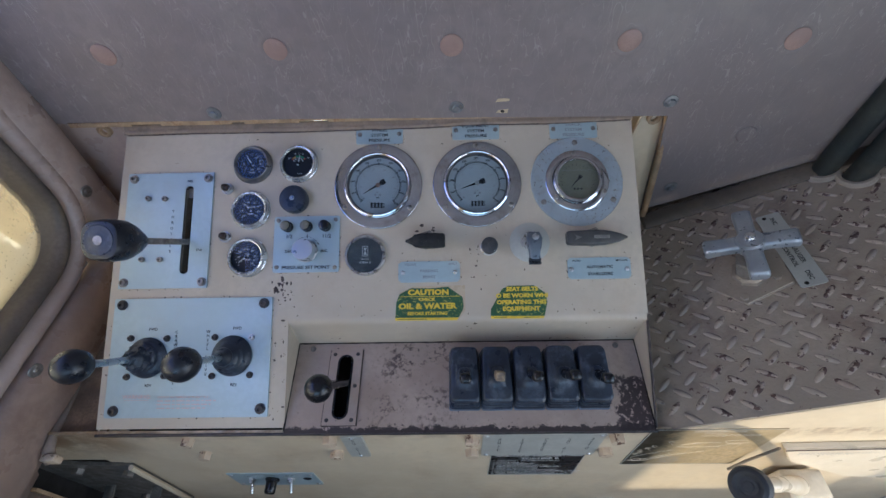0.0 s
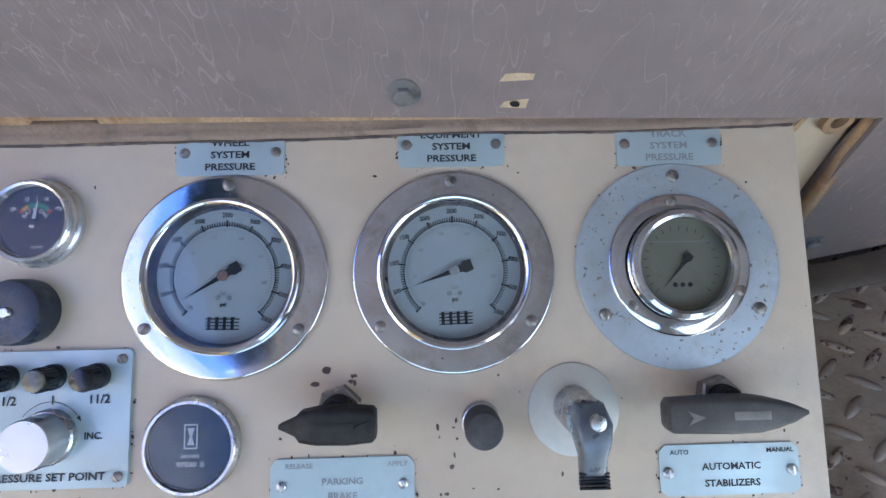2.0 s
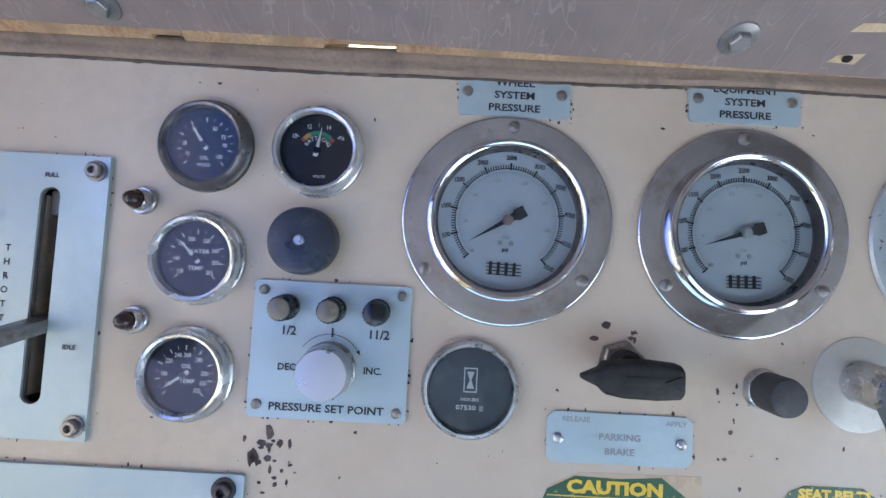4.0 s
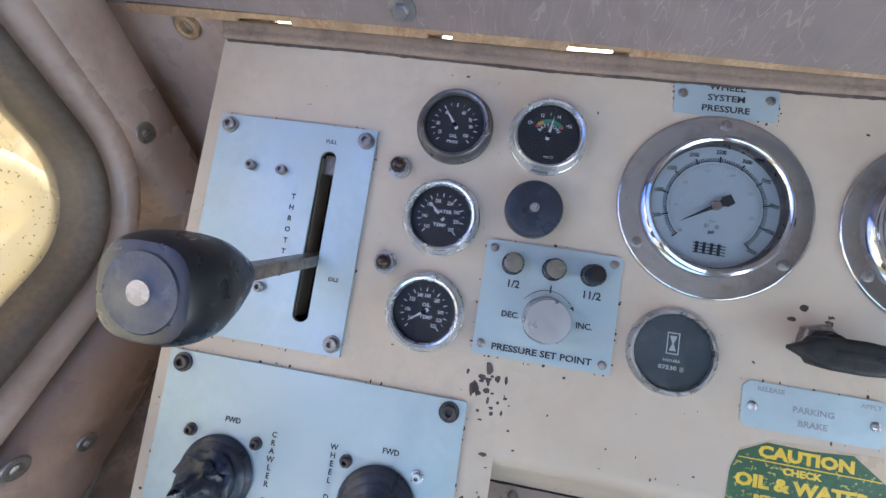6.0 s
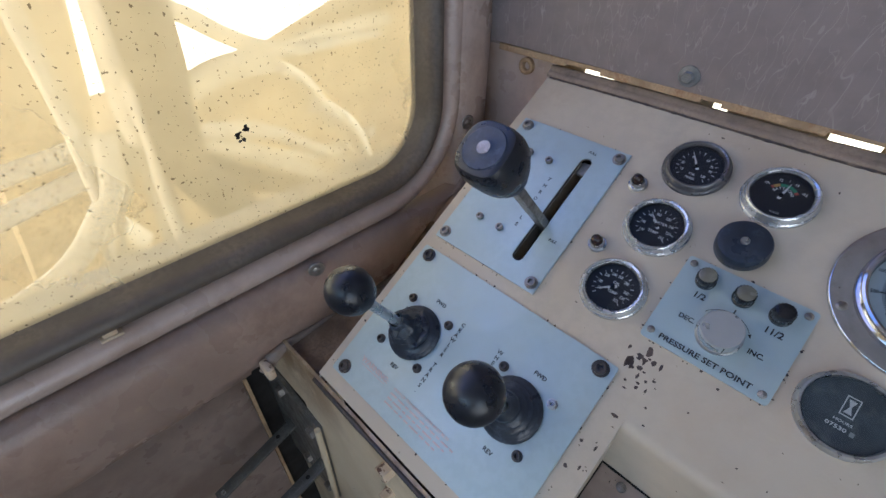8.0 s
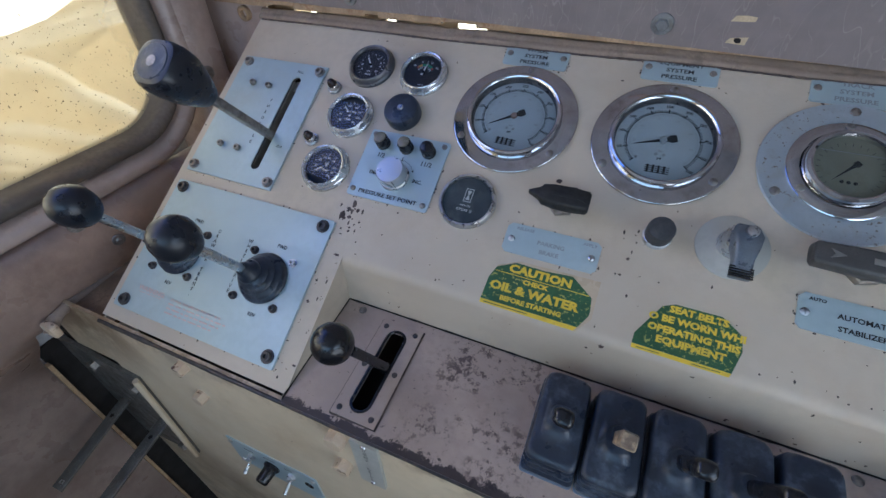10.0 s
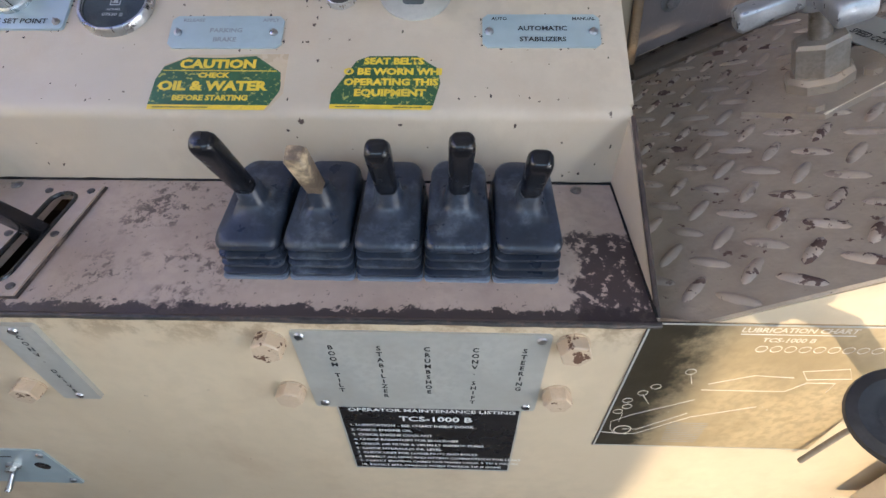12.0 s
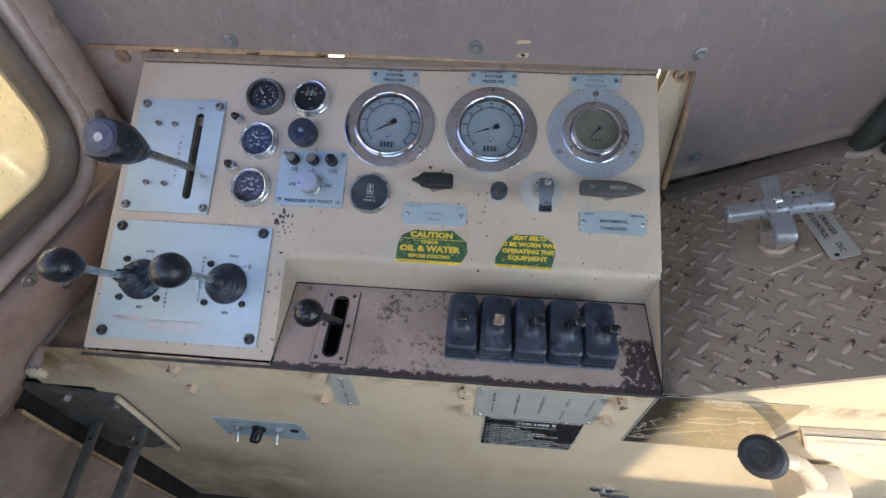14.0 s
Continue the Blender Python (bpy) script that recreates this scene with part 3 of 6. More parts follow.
for x0, x1 in ((-0.55, -0.453), (-0.407, -0.297), (-0.278, -0.192), (-0.148, 0.318)):
    box(bm, x0, x1, 0.3765, 0.422, 1.0685, 1.0765, 0.001)
for x0, x1 in ((-0.453, -0.407), (-0.297, -0.278), (-0.192, -0.148)):
    box(bm, x0, x1, 0.3765, 0.422, 1.0722, 1.0765)
structure("pad_ledge", bm, m_rust, "rust-stained beige ledge behind the padded board")


def pad_y(z):
    return 0.372 - 0.10 * (z - 1.098)


# padded board
bm = B()
outline = [(-0.590, 1.0735), (-0.20, 1.077), (0.372, 1.072), (0.403, plate_z(0.403, 0.385) + 0.012), (0.93, plate_z(0.93, 0.36) + 0.01), (0.93, 1.62), (-0.625, 1.62)]
loft(bm, [[(x, pad_y(z) + d, z) for x, z in outline] for d in (0.018, 0.0)])
bmesh.ops.bevel(bm, geom=[e for e in bm.edges if len(e.link_faces) == 2 and all(v.co.y < pad_y(v.co.z) + 0.009 for v in e.verts)], offset=0.006, segments=3, affect="EDGES")
structure("padded_board", bm, m_vinyl, "scuffed mauve-grey vinyl padded board above the console")

# left side: trim, window opening, door card
WY1, WZ0, WR = 0.272, 0.938, 0.080


def seal_ring(x, grow):
    pts = [(WY1 + grow, 1.62), (WY1 + grow, WZ0 + WR)]
    r = WR + grow
    pts += [(WY1 - WR + r * math.cos(radians(-90 * i / 10)), WZ0 + WR + r * math.sin(radians(-90 * i / 10))) for i in range(1, 11)]
    pts += [(-1.35, WZ0 - grow)]
    return [Vector((x, y, z)) for y, z in pts]


def strip(rings):
    bm = B()
    rows = [[bm.verts.new(p) for p in ring] for ring in rings]
    for a, b in zip(rows, rows[1:]):
        for i in range(len(a) - 1):
            bm.faces.new((a[i], a[i + 1], b[i + 1], b[i]))
    return bm


window = thing("side_window", Matrix(), "dusty cab side window in a worn rubber seal", "window", kind="structure")
bm = strip([seal_ring(-0.602, -0.004), seal_ring(-0.590, 0.001), seal_ring(-0.580, 0.001), seal_ring(-0.570, 0.004), seal_ring(-0.564, 0.010), seal_ring(-0.565, 0.017), seal_ring(-0.572, 0.021), seal_ring(-0.582, 0.022)])
part("rubber_seal", bm, m_seal, window, "brown-black rubber window seal", 60)
bm = B()
prism(bm, [(-1.40, 0.90), (0.285, 0.90), (0.285, 1.66), (-1.40, 1.66)], -0.002, 0.002, Matrix(((0, 0, 1, -0.598), (1, 0, 0, 0), (0, 1, 0, 0), (0, 0, 0, 1))))
pane = part("pane", bm, m_dusty, window, "pane filmed with yellow dust and dark specks")
pane.visible_shadow = False
# inner trim round the window: pillar at the front, rolled sill below
bm = strip([seal_ring(-0.582, 0.020), seal_ring(-0.570, 0.024), seal_ring(-0.566, 0.026), seal_ring(-0.560, 0.032), seal_ring(-0.559, 0.042), seal_ring(-0.563, 0.047), seal_ring(-0.574, 0.048)])
structure("window_trim", bm, m_trim, "brown-grey metal trim round the window", angle=60)
bm = B()
rings = []
for z in [1.62, 1.4, 1.2, 1.1, 1.0, 0.95, 0.90, 0.86, 0.82, 0.79]:
    sh = max(0.0, (0.95 - z)) * 0.12
    rings.append([(-0.566, 0.305, z), (-0.557 + sh, 0.318, z), (-0.556 + sh, 0.345, z), (-0.562, 0.372, z), (-0.590, 0.392, z), (-0.64, 0.40, z), (-0.64, 0.305, z)])
loft(bm, rings)
structure("corner_pillar", bm, m_trim, "brown-grey padded corner pillar beside the window", angle=60)
upper = [(-0.574, 0.8885), (-0.563, 0.8895), (-0.555, 0.8865), (-0.549, 0.880), (-0.545, 0.868), (-0.543, 0.848), (-0.543, 0.822), (-0.546, 0.800), (-0.549, 0.790)]
lower = [(-0.560, 0.772), (-0.582, 0.748), (-0.610, 0.720), (-0.634, 0.695), (-0.652, 0.668), (-0.656, 0.580), (-0.657, 0.480), (-0.658, 0.300), (-0.658, 0.05)]
bm = B()
cols = []
for y in (-1.40, -1.1, -0.8, -0.5, -0.3, -0.15, -0.08, -0.042, 0.0, 0.06, 0.12, 0.18, 0.24, 0.29, 0.325):
    pts_ = upper + (lower if y < -0.04 else [])
    lift = max(0.0, y - 0.16) * 0.75
    cols.append([bm.verts.new((x + 0.0015 * noise.noise((y * 6, z * 9, 2)), y, max(z, z + lift * (0.8885 - z) / 0.1))) for x, z in pts_])
for ca, cb in zip(cols, cols[1:]):
    for i in range(min(len(ca), len(cb)) - 1):
        bm.faces.new((ca[i], ca[i + 1], cb[i + 1], cb[i]))
bmesh.ops.solidify(bm, geom=bm.faces[:], thickness=-0.004)
structure("door_card", bm, m_trim, "worn brown vinyl door card below the window", angle=70)
bm = loft(B(), [[(x - 0.002, -0.041, z), (x + 0.008, -0.041, z), (x + 0.008, -0.036, z), (x - 0.002, -0.036, z)] for x, z in lower[4:]])
structure("door_card_edge", bm, m_rust, "beige steel edge of the door card")
bm = tube(B(), [(-0.534, -0.032, 0.792), (-0.538, -0.02, 0.802), (-0.541, 0.0, 0.806), (-0.543, 0.05, 0.803), (-0.546, 0.10, 0.80)], [0.007, 0.008, 0.006, 0.004, 0.003], 10)
structure("trim_edge", bm, m_foam, "torn folded vinyl edge beside the console", angle=60)
bm = box(B(), -0.541, -0.520, -0.034, -0.024, 0.789, 0.808, 0.003, pose(0, 0, 0, 0, 0, 0))
structure("trim_tab", bm, m_bolt_paint, "bent beige steel tab at the end of the trim")

structure("side_gutter", box(B(), -0.60, -0.4735, 0.005, 0.395, 0.790, 0.8045, 0.002), m_gutter, "rusty dirt-filled gutter beside the console")
# the rest of the cab, out of sight: floor, roof, rear and right walls with assumed windows
structure("floor", box(B(), -0.70, 0.99, -1.55, 0.43, -0.05, 0.0), m_floor, "dark rubber cab floor")
bm = cells(B(), [-0.70, -0.455, 0.99], [-1.55, -0.75, 0.27, 0.43], [(-0.70, -0.455, -0.75, 0.27)], 0.04, pose(0, 0, 1.94))
structure("ceiling", bm, m_headliner, "unseen grey cab ceiling with brown patches for warm reflections and a skylight")
# low right openings placed to shape the sun patch on the front wall
bm = cells(B(), [-0.70, -0.65, 0.546, 0.62, 0.93, 0.99], [0.0, 0.50, 1.10, 1.22, 1.84, 1.94], [(-0.65, 0.546, 1.22, 1.84), (0.546, 0.62, 0.50, 1.10), (0.62, 0.93, 0.50, 1.10)], 0.04, pose(0, -1.50, 0, 90))
structure("wall_rear", bm, m_shell, "unseen grey rear cab wall with assumed openings")
# added mask whose slope cuts the sun off at the tread plate's edge
bm = B()
loft(bm, [[(x, y, z) for x, z in ((0.50, 1.14), (0.99, 1.14), (0.99, 1.066), (0.50, 0.828))] for y in (-1.512, -1.506)])
structure("sun_patch_mask", bm, m_shell, "unseen sloping mask that trims the sun patch along the tread plate")
# two added blocks, never in view, that stop sun through the rear window
structure("sun_blocker_upper", box(B(), 0.50, 0.90, -2.0, -1.75, 1.17, 2.4), m_machine, "unseen block behind the cab that keeps sun off the padded board")
structure("sun_blocker", box(B(), -0.70, 0.50, -2.0, -1.75, -1.4, 2.4), m_machine, "unseen block close behind the cab that shuts out direct sun")
bm = cells(B(), [-1.55, -1.46, -0.04, 0.43], [0.0, 0.55, 1.03, 1.25, 1.6, 1.94], [(-1.46, -0.04, 0.55, 1.03)], 0.03, Matrix(((0, 0, -1, 0.95), (1, 0, 0, 0), (0, 1, 0, 0), (0, 0, 0, 1))))
structure("wall_right", bm, m_shell, "unseen grey right cab wall with an assumed opening")
structure("wall_left_upper", box(B(), -0.66, -0.60, -1.5, 0.41, 1.60, 1.635), m_shell, "grey header above the side window")
structure("wall_left_rear", box(B(), -0.66, -0.58, -1.5, -1.35, 0.0, 1.62), m_shell, "grey post behind the side window")
structure("wall_left_lower", box(B(), -0.70, -0.665, -1.5, 0.41, 0.0, 0.90), m_shell, "grey cab side below the window")
structure("wall_front_upper", box(B(), -0.66, 0.95, 0.36, 0.40, 1.60, 1.92), m_shell, "grey header above the padded board")

# outside
bm = B()
bmesh.ops.create_grid(bm, x_segments=1, y_segments=1, size=400)
structure("ground", bm, m_sand, "sunlit sandy ground", pose(0, 0, -1.4))
# self-lit sheets added beyond the side window and the firewall slits
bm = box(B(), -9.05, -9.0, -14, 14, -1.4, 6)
structure("backdrop", bm, m_outside, "glowing sheet standing in for the bright outdoors beyond the window")
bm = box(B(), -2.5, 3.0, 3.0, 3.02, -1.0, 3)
structure("backdrop", bm, m_outside, "glowing sheet standing in for the bright outdoors beyond the firewall")
machine = thing("machine_frame", Matrix(), "dusty brown steel machine frame with hoses outside the window", "machine part")
part("beam", box(B(), -1.75, -1.45, -1.2, 1.4, 0.35, 0.62, 0.02, pose(0, 0.1, 0, 18)), m_machine, machine)
part("post", box(B(), -1.55, -1.30, -0.34, -0.16, -1.4, 1.9, 0.02, pose(0, 0, 0, -12)), m_machine, machine)
def out(r, x, *yz):
    return [(x, y, z) for y, z in yz], r, x


for pts, r, deep in (
        out(0.042, -1.00, (0.086, 1.30), (0.094, 1.12), (0.091, 1.019), (0.079, 0.921), (0.078, 0.854), (0.106, 0.771), (0.165, 0.661), (0.24, 0.52)),
        out(0.024, -1.05, (0.070, 1.28), (0.058, 1.09), (0.048, 1.017), (0.037, 0.936), (0.034, 0.829), (0.020, 0.66), (0.0, 0.4)),
        out(0.018, -1.20, (0.10, 1.07), (0.20, 1.04), (0.29, 0.98), (0.38, 0.94), (0.50, 0.95), (0.75, 0.96)),
        out(0.014, -1.08, (0.15, 0.95), (0.21, 0.965), (0.297, 0.97), (0.402, 0.963), (0.62, 0.965)),
        out(0.016, -1.12, (0.12, 0.90), (0.201, 0.928), (0.267, 0.936), (0.35, 0.922), (0.412, 0.866), (0.46, 0.75)),
        out(0.016, -1.00, (0.10, 0.89), (0.178, 0.872), (0.25, 0.842), (0.325, 0.786), (0.432, 0.697), (0.52, 0.60)),
        out(0.021, -0.98, (0.340, 0.885), (0.369, 0.86), (0.402, 0.831), (0.432, 0.782), (0.446, 0.702), (0.44, 0.55)),
        out(0.020, -1.02, (0.08, 0.86), (0.137, 0.846), (0.203, 0.811), (0.274, 0.753), (0.348, 0.689), (0.45, 0.56)),
        out(0.016, -1.06, (-0.35, 0.84), (-0.20, 0.875), (-0.09, 0.887), (-0.03, 0.894), (0.05, 0.88)),
        out(0.017, -1.03, (-0.35, 0.80), (-0.111, 0.847), (-0.065, 0.854), (-0.016, 0.862), (0.04, 0.85)),
        out(0.019, -1.00, (-0.02, 0.92), (-0.042, 0.843), (-0.077, 0.797), (-0.131, 0.744), (-0.205, 0.707), (-0.4, 0.66)),
        out(0.013, -1.04, (0.0, 0.88), (-0.02, 0.816), (-0.055, 0.767), (-0.072, 0.705), (-0.08, 0.5)),
        out(0.011, -1.10, (-0.036, 1.20), (-0.036, 1.009), (-0.036, 0.934), (-0.039, 0.849), (-0.05, 0.70)),
        out(0.009, -1.00, (-0.05, 1.10), (-0.055, 0.954), (-0.062, 0.882), (-0.07, 0.809), (-0.098, 0.703)),
        out(0.010, -0.99, (0.04, 1.0), (0.032, 0.887), (0.022, 0.795), (0.017, 0.686), (0.01, 0.5)),
        out(0.026, -1.06, (0.10, 0.98), (0.114, 0.894), (0.125, 0.816), (0.194, 0.739), (0.291, 0.682), (0.40, 0.62)),
        out(0.040, -1.40, (-0.30, 1.5), (-0.22, 1.2), (-0.18, 0.95), (-0.12, 0.7), (0.0, 0.45)),
        out(0.018, -1.25, (0.05, 0.80), (0.20, 0.74), (0.35, 0.66), (0.50, 0.62), (0.70, 0.64))):
    fine = []
    for i in range(len(pts) - 1):
        p = [Vector(pts[max(0, min(len(pts) - 1, i + k))]) for k in (-1, 0, 1, 2)]
        for s in range(6):
            u = s / 6
            fine.append(0.5 * (2 * p[1] + (p[2] - p[0]) * u + (2 * p[0] - 5 * p[1] + 4 * p[2] - p[3]) * u * u + (3 * p[1] - p[0] - 3 * p[2] + p[3]) * u ** 3))
    dark = r in (0.042, 0.026)
    part("hose", tube(B(), fine, r, 14), m_dark_hose if dark else m_pipe, machine, "dark dusty hydraulic hose" if dark else "pale dusty hydraulic hose", 80)

clip = thing("sill_clip", Matrix.Translation((-0.571, -0.130, 0.9200)), "small bent beige steel clip on the window seal", "clip")
part("tab", box(B(), -0.002, 0.006, -0.006, 0.006, -0.004, 0.006, 0.0012), m_bolt_paint, clip)
part("foot", box(B(), -0.004, 0.008, -0.009, 0.009, -0.0065, -0.0038, 0.0008), m_bolt_paint, clip)

rnd = random.Random(3)
bm = B()
for k in range(16):
    cy, cz, r = rnd.gauss(0.044, 0.006), rnd.gauss(1.040, 0.005), 0.0006 + 0.0028 * rnd.random() ** 2
    bm.faces.new([bm.verts.new((-0.5955, cy + r * (0.6 + 0.6 * rnd.random()) * math.cos(i), cz + r * (0.6 + 0.6 * rnd.random()) * math.sin(i))) for i in range(6)])
part("dirt_splash", bm, m_dark, window, "dark dried splash on the pane")

# ---- panel things ----
def on_panel(x, v, h=0.0):
    return PANEL @ Matrix.Translation((x, v, h))


def polar(r, deg):
    return r * math.cos(radians(deg)), r * math.sin(radians(deg))


def ticks(bm, r0, r1, w, degs, z):
    for d in degs:
        (a, b), (c, e) = polar(r0, d), polar(r1, d)
        px, py = polar(w / 2, d + 90)
        bm.faces.new([bm.verts.new((x, y, z)) for x, y in ((a - px, b - py), (c - px, e - py), (c + px, e + py), (a + px, b + py))])


def arc(bm, r0, r1, d0, d1, z, n=24):
    pts = [(polar(r0, d0 + (d1 - d0) * i / n), polar(r1, d0 + (d1 - d0) * i / n)) for i in range(n + 1)]
    for (a, b), (c, d) in zip(pts, pts[1:]):
        bm.faces.new([bm.verts.new((*p, z)) for p in (a, b, d, c)])


def bars(parent, rows, z, material, name="illegible_print"):
    """Plain bars in place of small print: (x0, x1, y, height)."""
    bm = B()
    for x0, x1, y, h in rows:
        bm.faces.new([bm.verts.new(p) for p in ((x0, y - h / 2, z), (x1, y - h / 2, z), (x1, y + h / 2, z), (x0, y + h / 2, z))])
    return part(name, bm, material, parent)


def needle(parent, deg, tip, tail, z, material, w=0.0022, tail_w=0.0045):
    bm = B()
    prism(bm, [(tip, 0), (0.006, w / 2), (0, w * 0.7), (0, -w * 0.7), (0.006, -w / 2)], z, z + 0.0005, pose(0, 0, 0, 0, 0, deg))
    if tail:
        prism(bm, [(0, w * 0.7), (-tail * 0.4, w), (-tail * 0.55, tail_w), (-tail, tail_w * 0.9), (-tail, -tail_w * 0.9), (-tail * 0.55, -tail_w), (-tail * 0.4, -w), (0, -w * 0.7)], z, z + 0.0005, pose(0, 0, 0, 0, 0, deg))
    return part("needle", bm, material, parent)


def pressure_gauge(x, v, label, deg, rot, mark):
    g = thing("pressure_gauge", on_panel(x, v), label, "gauge", "large pressure gauges")
    g.matrix_world = on_panel(x, v) @ pose(0, 0, 0, 0, 0, rot)
    bm = lathe(B(), [(0.0500, 0.0), (0.0668, 0.0), (0.0676, 0.0010), (0.0672, 0.0024), (0.0664, 0.0030), (0.0655, 0.0031), (0.0525, 0.0032), (0.0505, 0.0032)], 72)
    fl = part("flange", bm, m_chrome, g, "pitted chrome flange")
    for a in (90, 215, 325):
        sx, sy = polar(0.0603, a)
        pan_screw(fl, sx, sy, 0.0030, 0.0040, m_screw, a * 1.7)
    bm = lathe(B(), [(0.0455, 0.0095), (0.0466, 0.0112), (0.0482, 0.0118), (0.0498, 0.0110), (0.0507, 0.0090), (0.0510, 0.0030)], 72)
    part("bezel", bm, m_chrome, g, "bright chrome bezel")
    bm = lathe(B(), [(0.0, 0.0022), (0.0440, 0.0022)], 64)
    part("dial", bm, m_dial, g, "white dial")
    # dark material paints the shadow between bezel and dial
    part("dial_wall", lathe(B(), [(0.0440, 0.0020), (0.0462, 0.0024), (0.0464, 0.0060), (0.0458, 0.0100)], 64), m_rim_dark, g, "inner wall darkened for the shade inside the bezel")
    z = 0.0026
    bm = B()
    ticks(bm, 0.0322, 0.0368, 0.0012, [225 - 27 * i for i in range(11)], z)
    ticks(bm, 0.0330, 0.0356, 0.00065, [225 - 2.7 * i for i in range(101)], z)
    arc(bm, 0.0329, 0.0334, -45, 225, z, 60)
    part("scale_marks", bm, m_ink, g)
    bm = B()
    ticks(bm, 0.0285, 0.0310, 0.0003, [225 - 270 * i / 68.9 for i in range(69)], z)
    arc(bm, 0.0307, 0.0310, -45, 225, z, 60)
    part("inner_marks", bm, m_ink_grey, g)
    for i in range(1, 11):
        tx, ty = polar(0.0400, 225 - 27 * i)
        text(str(500 * i), 0.0030, tx, ty, z, m_ink, g, wide=0.8, rot=(225 - 27 * i - 90) * 0.15)
    for i in range(1, 7):
        tx, ty = polar(0.0262, 225 - 270 * i * 50 / 344.7)
        text(str(50 * i), 0.0022, tx, ty, z, m_ink_grey, g, wide=0.8)
    text("bar", 0.0024, 0, -0.0108, z, m_ink_grey, g)
    text("psi", 0.0026, 0, -0.0188, z, m_ink, g)
    bm = B()
    for sx in (-0.0036, 0.0036):
        lathe(bm, [(0.0017, z), (0.0015, z + 0.0004), (0, z + 0.0004)], 10, off=(sx, -0.0146))
    lathe(bm, [(0.0014, z), (0.0013, z + 0.0008), (0, z + 0.0008)], 10, off=polar(0.0295, 225))
    part("dial_pins", bm, m_ink_grey, g)
    # maker's mark as plain shapes
    bm = B()
    for k in range(4):
        box(bm, -0.0110, 0.0110, -0.0284 - 0.0022 * k, -0.0277 - 0.0022 * k, z, z + 0.0003)
    for k in range(4):
        box(bm, -0.0095 + 0.0050 * k, -0.0075 + 0.0050 * k, -0.0352, -0.0268, z, z + 0.0003)
    part("makers_mark", bm, m_ink, g)
    needle(g, deg - rot, 0.0285, 0.0125, 0.0050, m_ink, 0.0026, 0.0040)
    bm = lathe(B(), [(0.0034, 0.0040), (0.0034, 0.0062), (0.0024, 0.0070), (0, 0.0070)], 20)
    part("hub", bm, mark, g)
    bm = lathe(B(), [(0.0, 0.0098), (0.0460, 0.0098)], 48)
    part("glass", bm, m_glass, g).visible_shadow = False
    return g


pressure_gauge(-0.0730, 0.0995, "round white wheel pressure gauge with pitted chrome flange", 211, -1.5, m_button)
pressure_gauge(0.0775, 0.0995, "round white equipment pressure gauge with pitted chrome flange", 199, 1.0, m_ink_grey)

g = thing("track_pressure_gauge", on_panel(0.2278, 0.1005), "small stained pressure gauge in a wide dull grey ring", "gauge")
bm = lathe(B(), [(0.0465, 0.0), (0.0690, 0.0), (0.0697, 0.0012), (0.0688, 0.0028), (0.0475, 0.0032), (0.0465, 0.0020)], 64)
bmesh.ops.transform(bm, matrix=Matrix.Diagonal((0.995, 1.0, 1.0, 1)), verts=bm.verts)
ring = part("adapter_ring", bm, m_grey_ring, g, "dull grey corroded ring")
for a in (90, 212, 330):
    pan_screw(ring, *polar(0.0605, a), 0.003, 0.0042, m_screw, a)
bm = lathe(B(), [(0.0350, 0.0030), (0.0470, 0.0030), (0.0474, 0.0045), (0.0460, 0.0056), (0.0375, 0.0062)], 56)
fl = part("inner_flange", bm, m_chrome, g, "tarnished chrome inner flange")
for a in (95, 218, 335):
    pan_screw(fl, *polar(0.0425, a), 0.0056, 0.0036, m_screw, a)
bm = lathe(B(), [(0.0298, 0.0115), (0.0306, 0.0138), (0.0325, 0.0144), (0.0350, 0.0134), (0.0362, 0.0105), (0.0366, 0.0060)], 56)
part("bezel", bm, m_chrome, g, "bright chrome bezel")
bm = lathe(B(), [(0, 0.0060), (0.0315, 0.0060), (0.0322, 0.0085), (0.0316, 0.0128)], 48)
part("dial", bm, m_dial_stained, g, "oil-stained brown dial")
bm = B()
ticks(bm, 0.0225, 0.0255, 0.0004, [225 - 13.5 * i for i in range(21)], 0.0064)
part("scale_marks", bm, m_ink, g)
bm = B()
for sx in (-0.005, 0.0, 0.005):
    lathe(bm, [(0.0016, 0.0064), (0.0014, 0.0069), (0, 0.0069)], 10, off=(sx, -0.0135))
part("dial_pins", bm, m_ink, g)
bm = box(B(), -0.0235, 0.0235, 0.0148, 0.0152, 0.0072, 0.0075)
part("fluid_line", bm, m_ink_grey, g)
needle(g, 228, 0.0205, 0.0085, 0.0080, m_ink, 0.0016, 0.0028)
bm = lathe(B(), [(0.0, 0.0118), (0.0316, 0.0118)], 40)
part("glass", bm, m_glass, g).visible_shadow = False


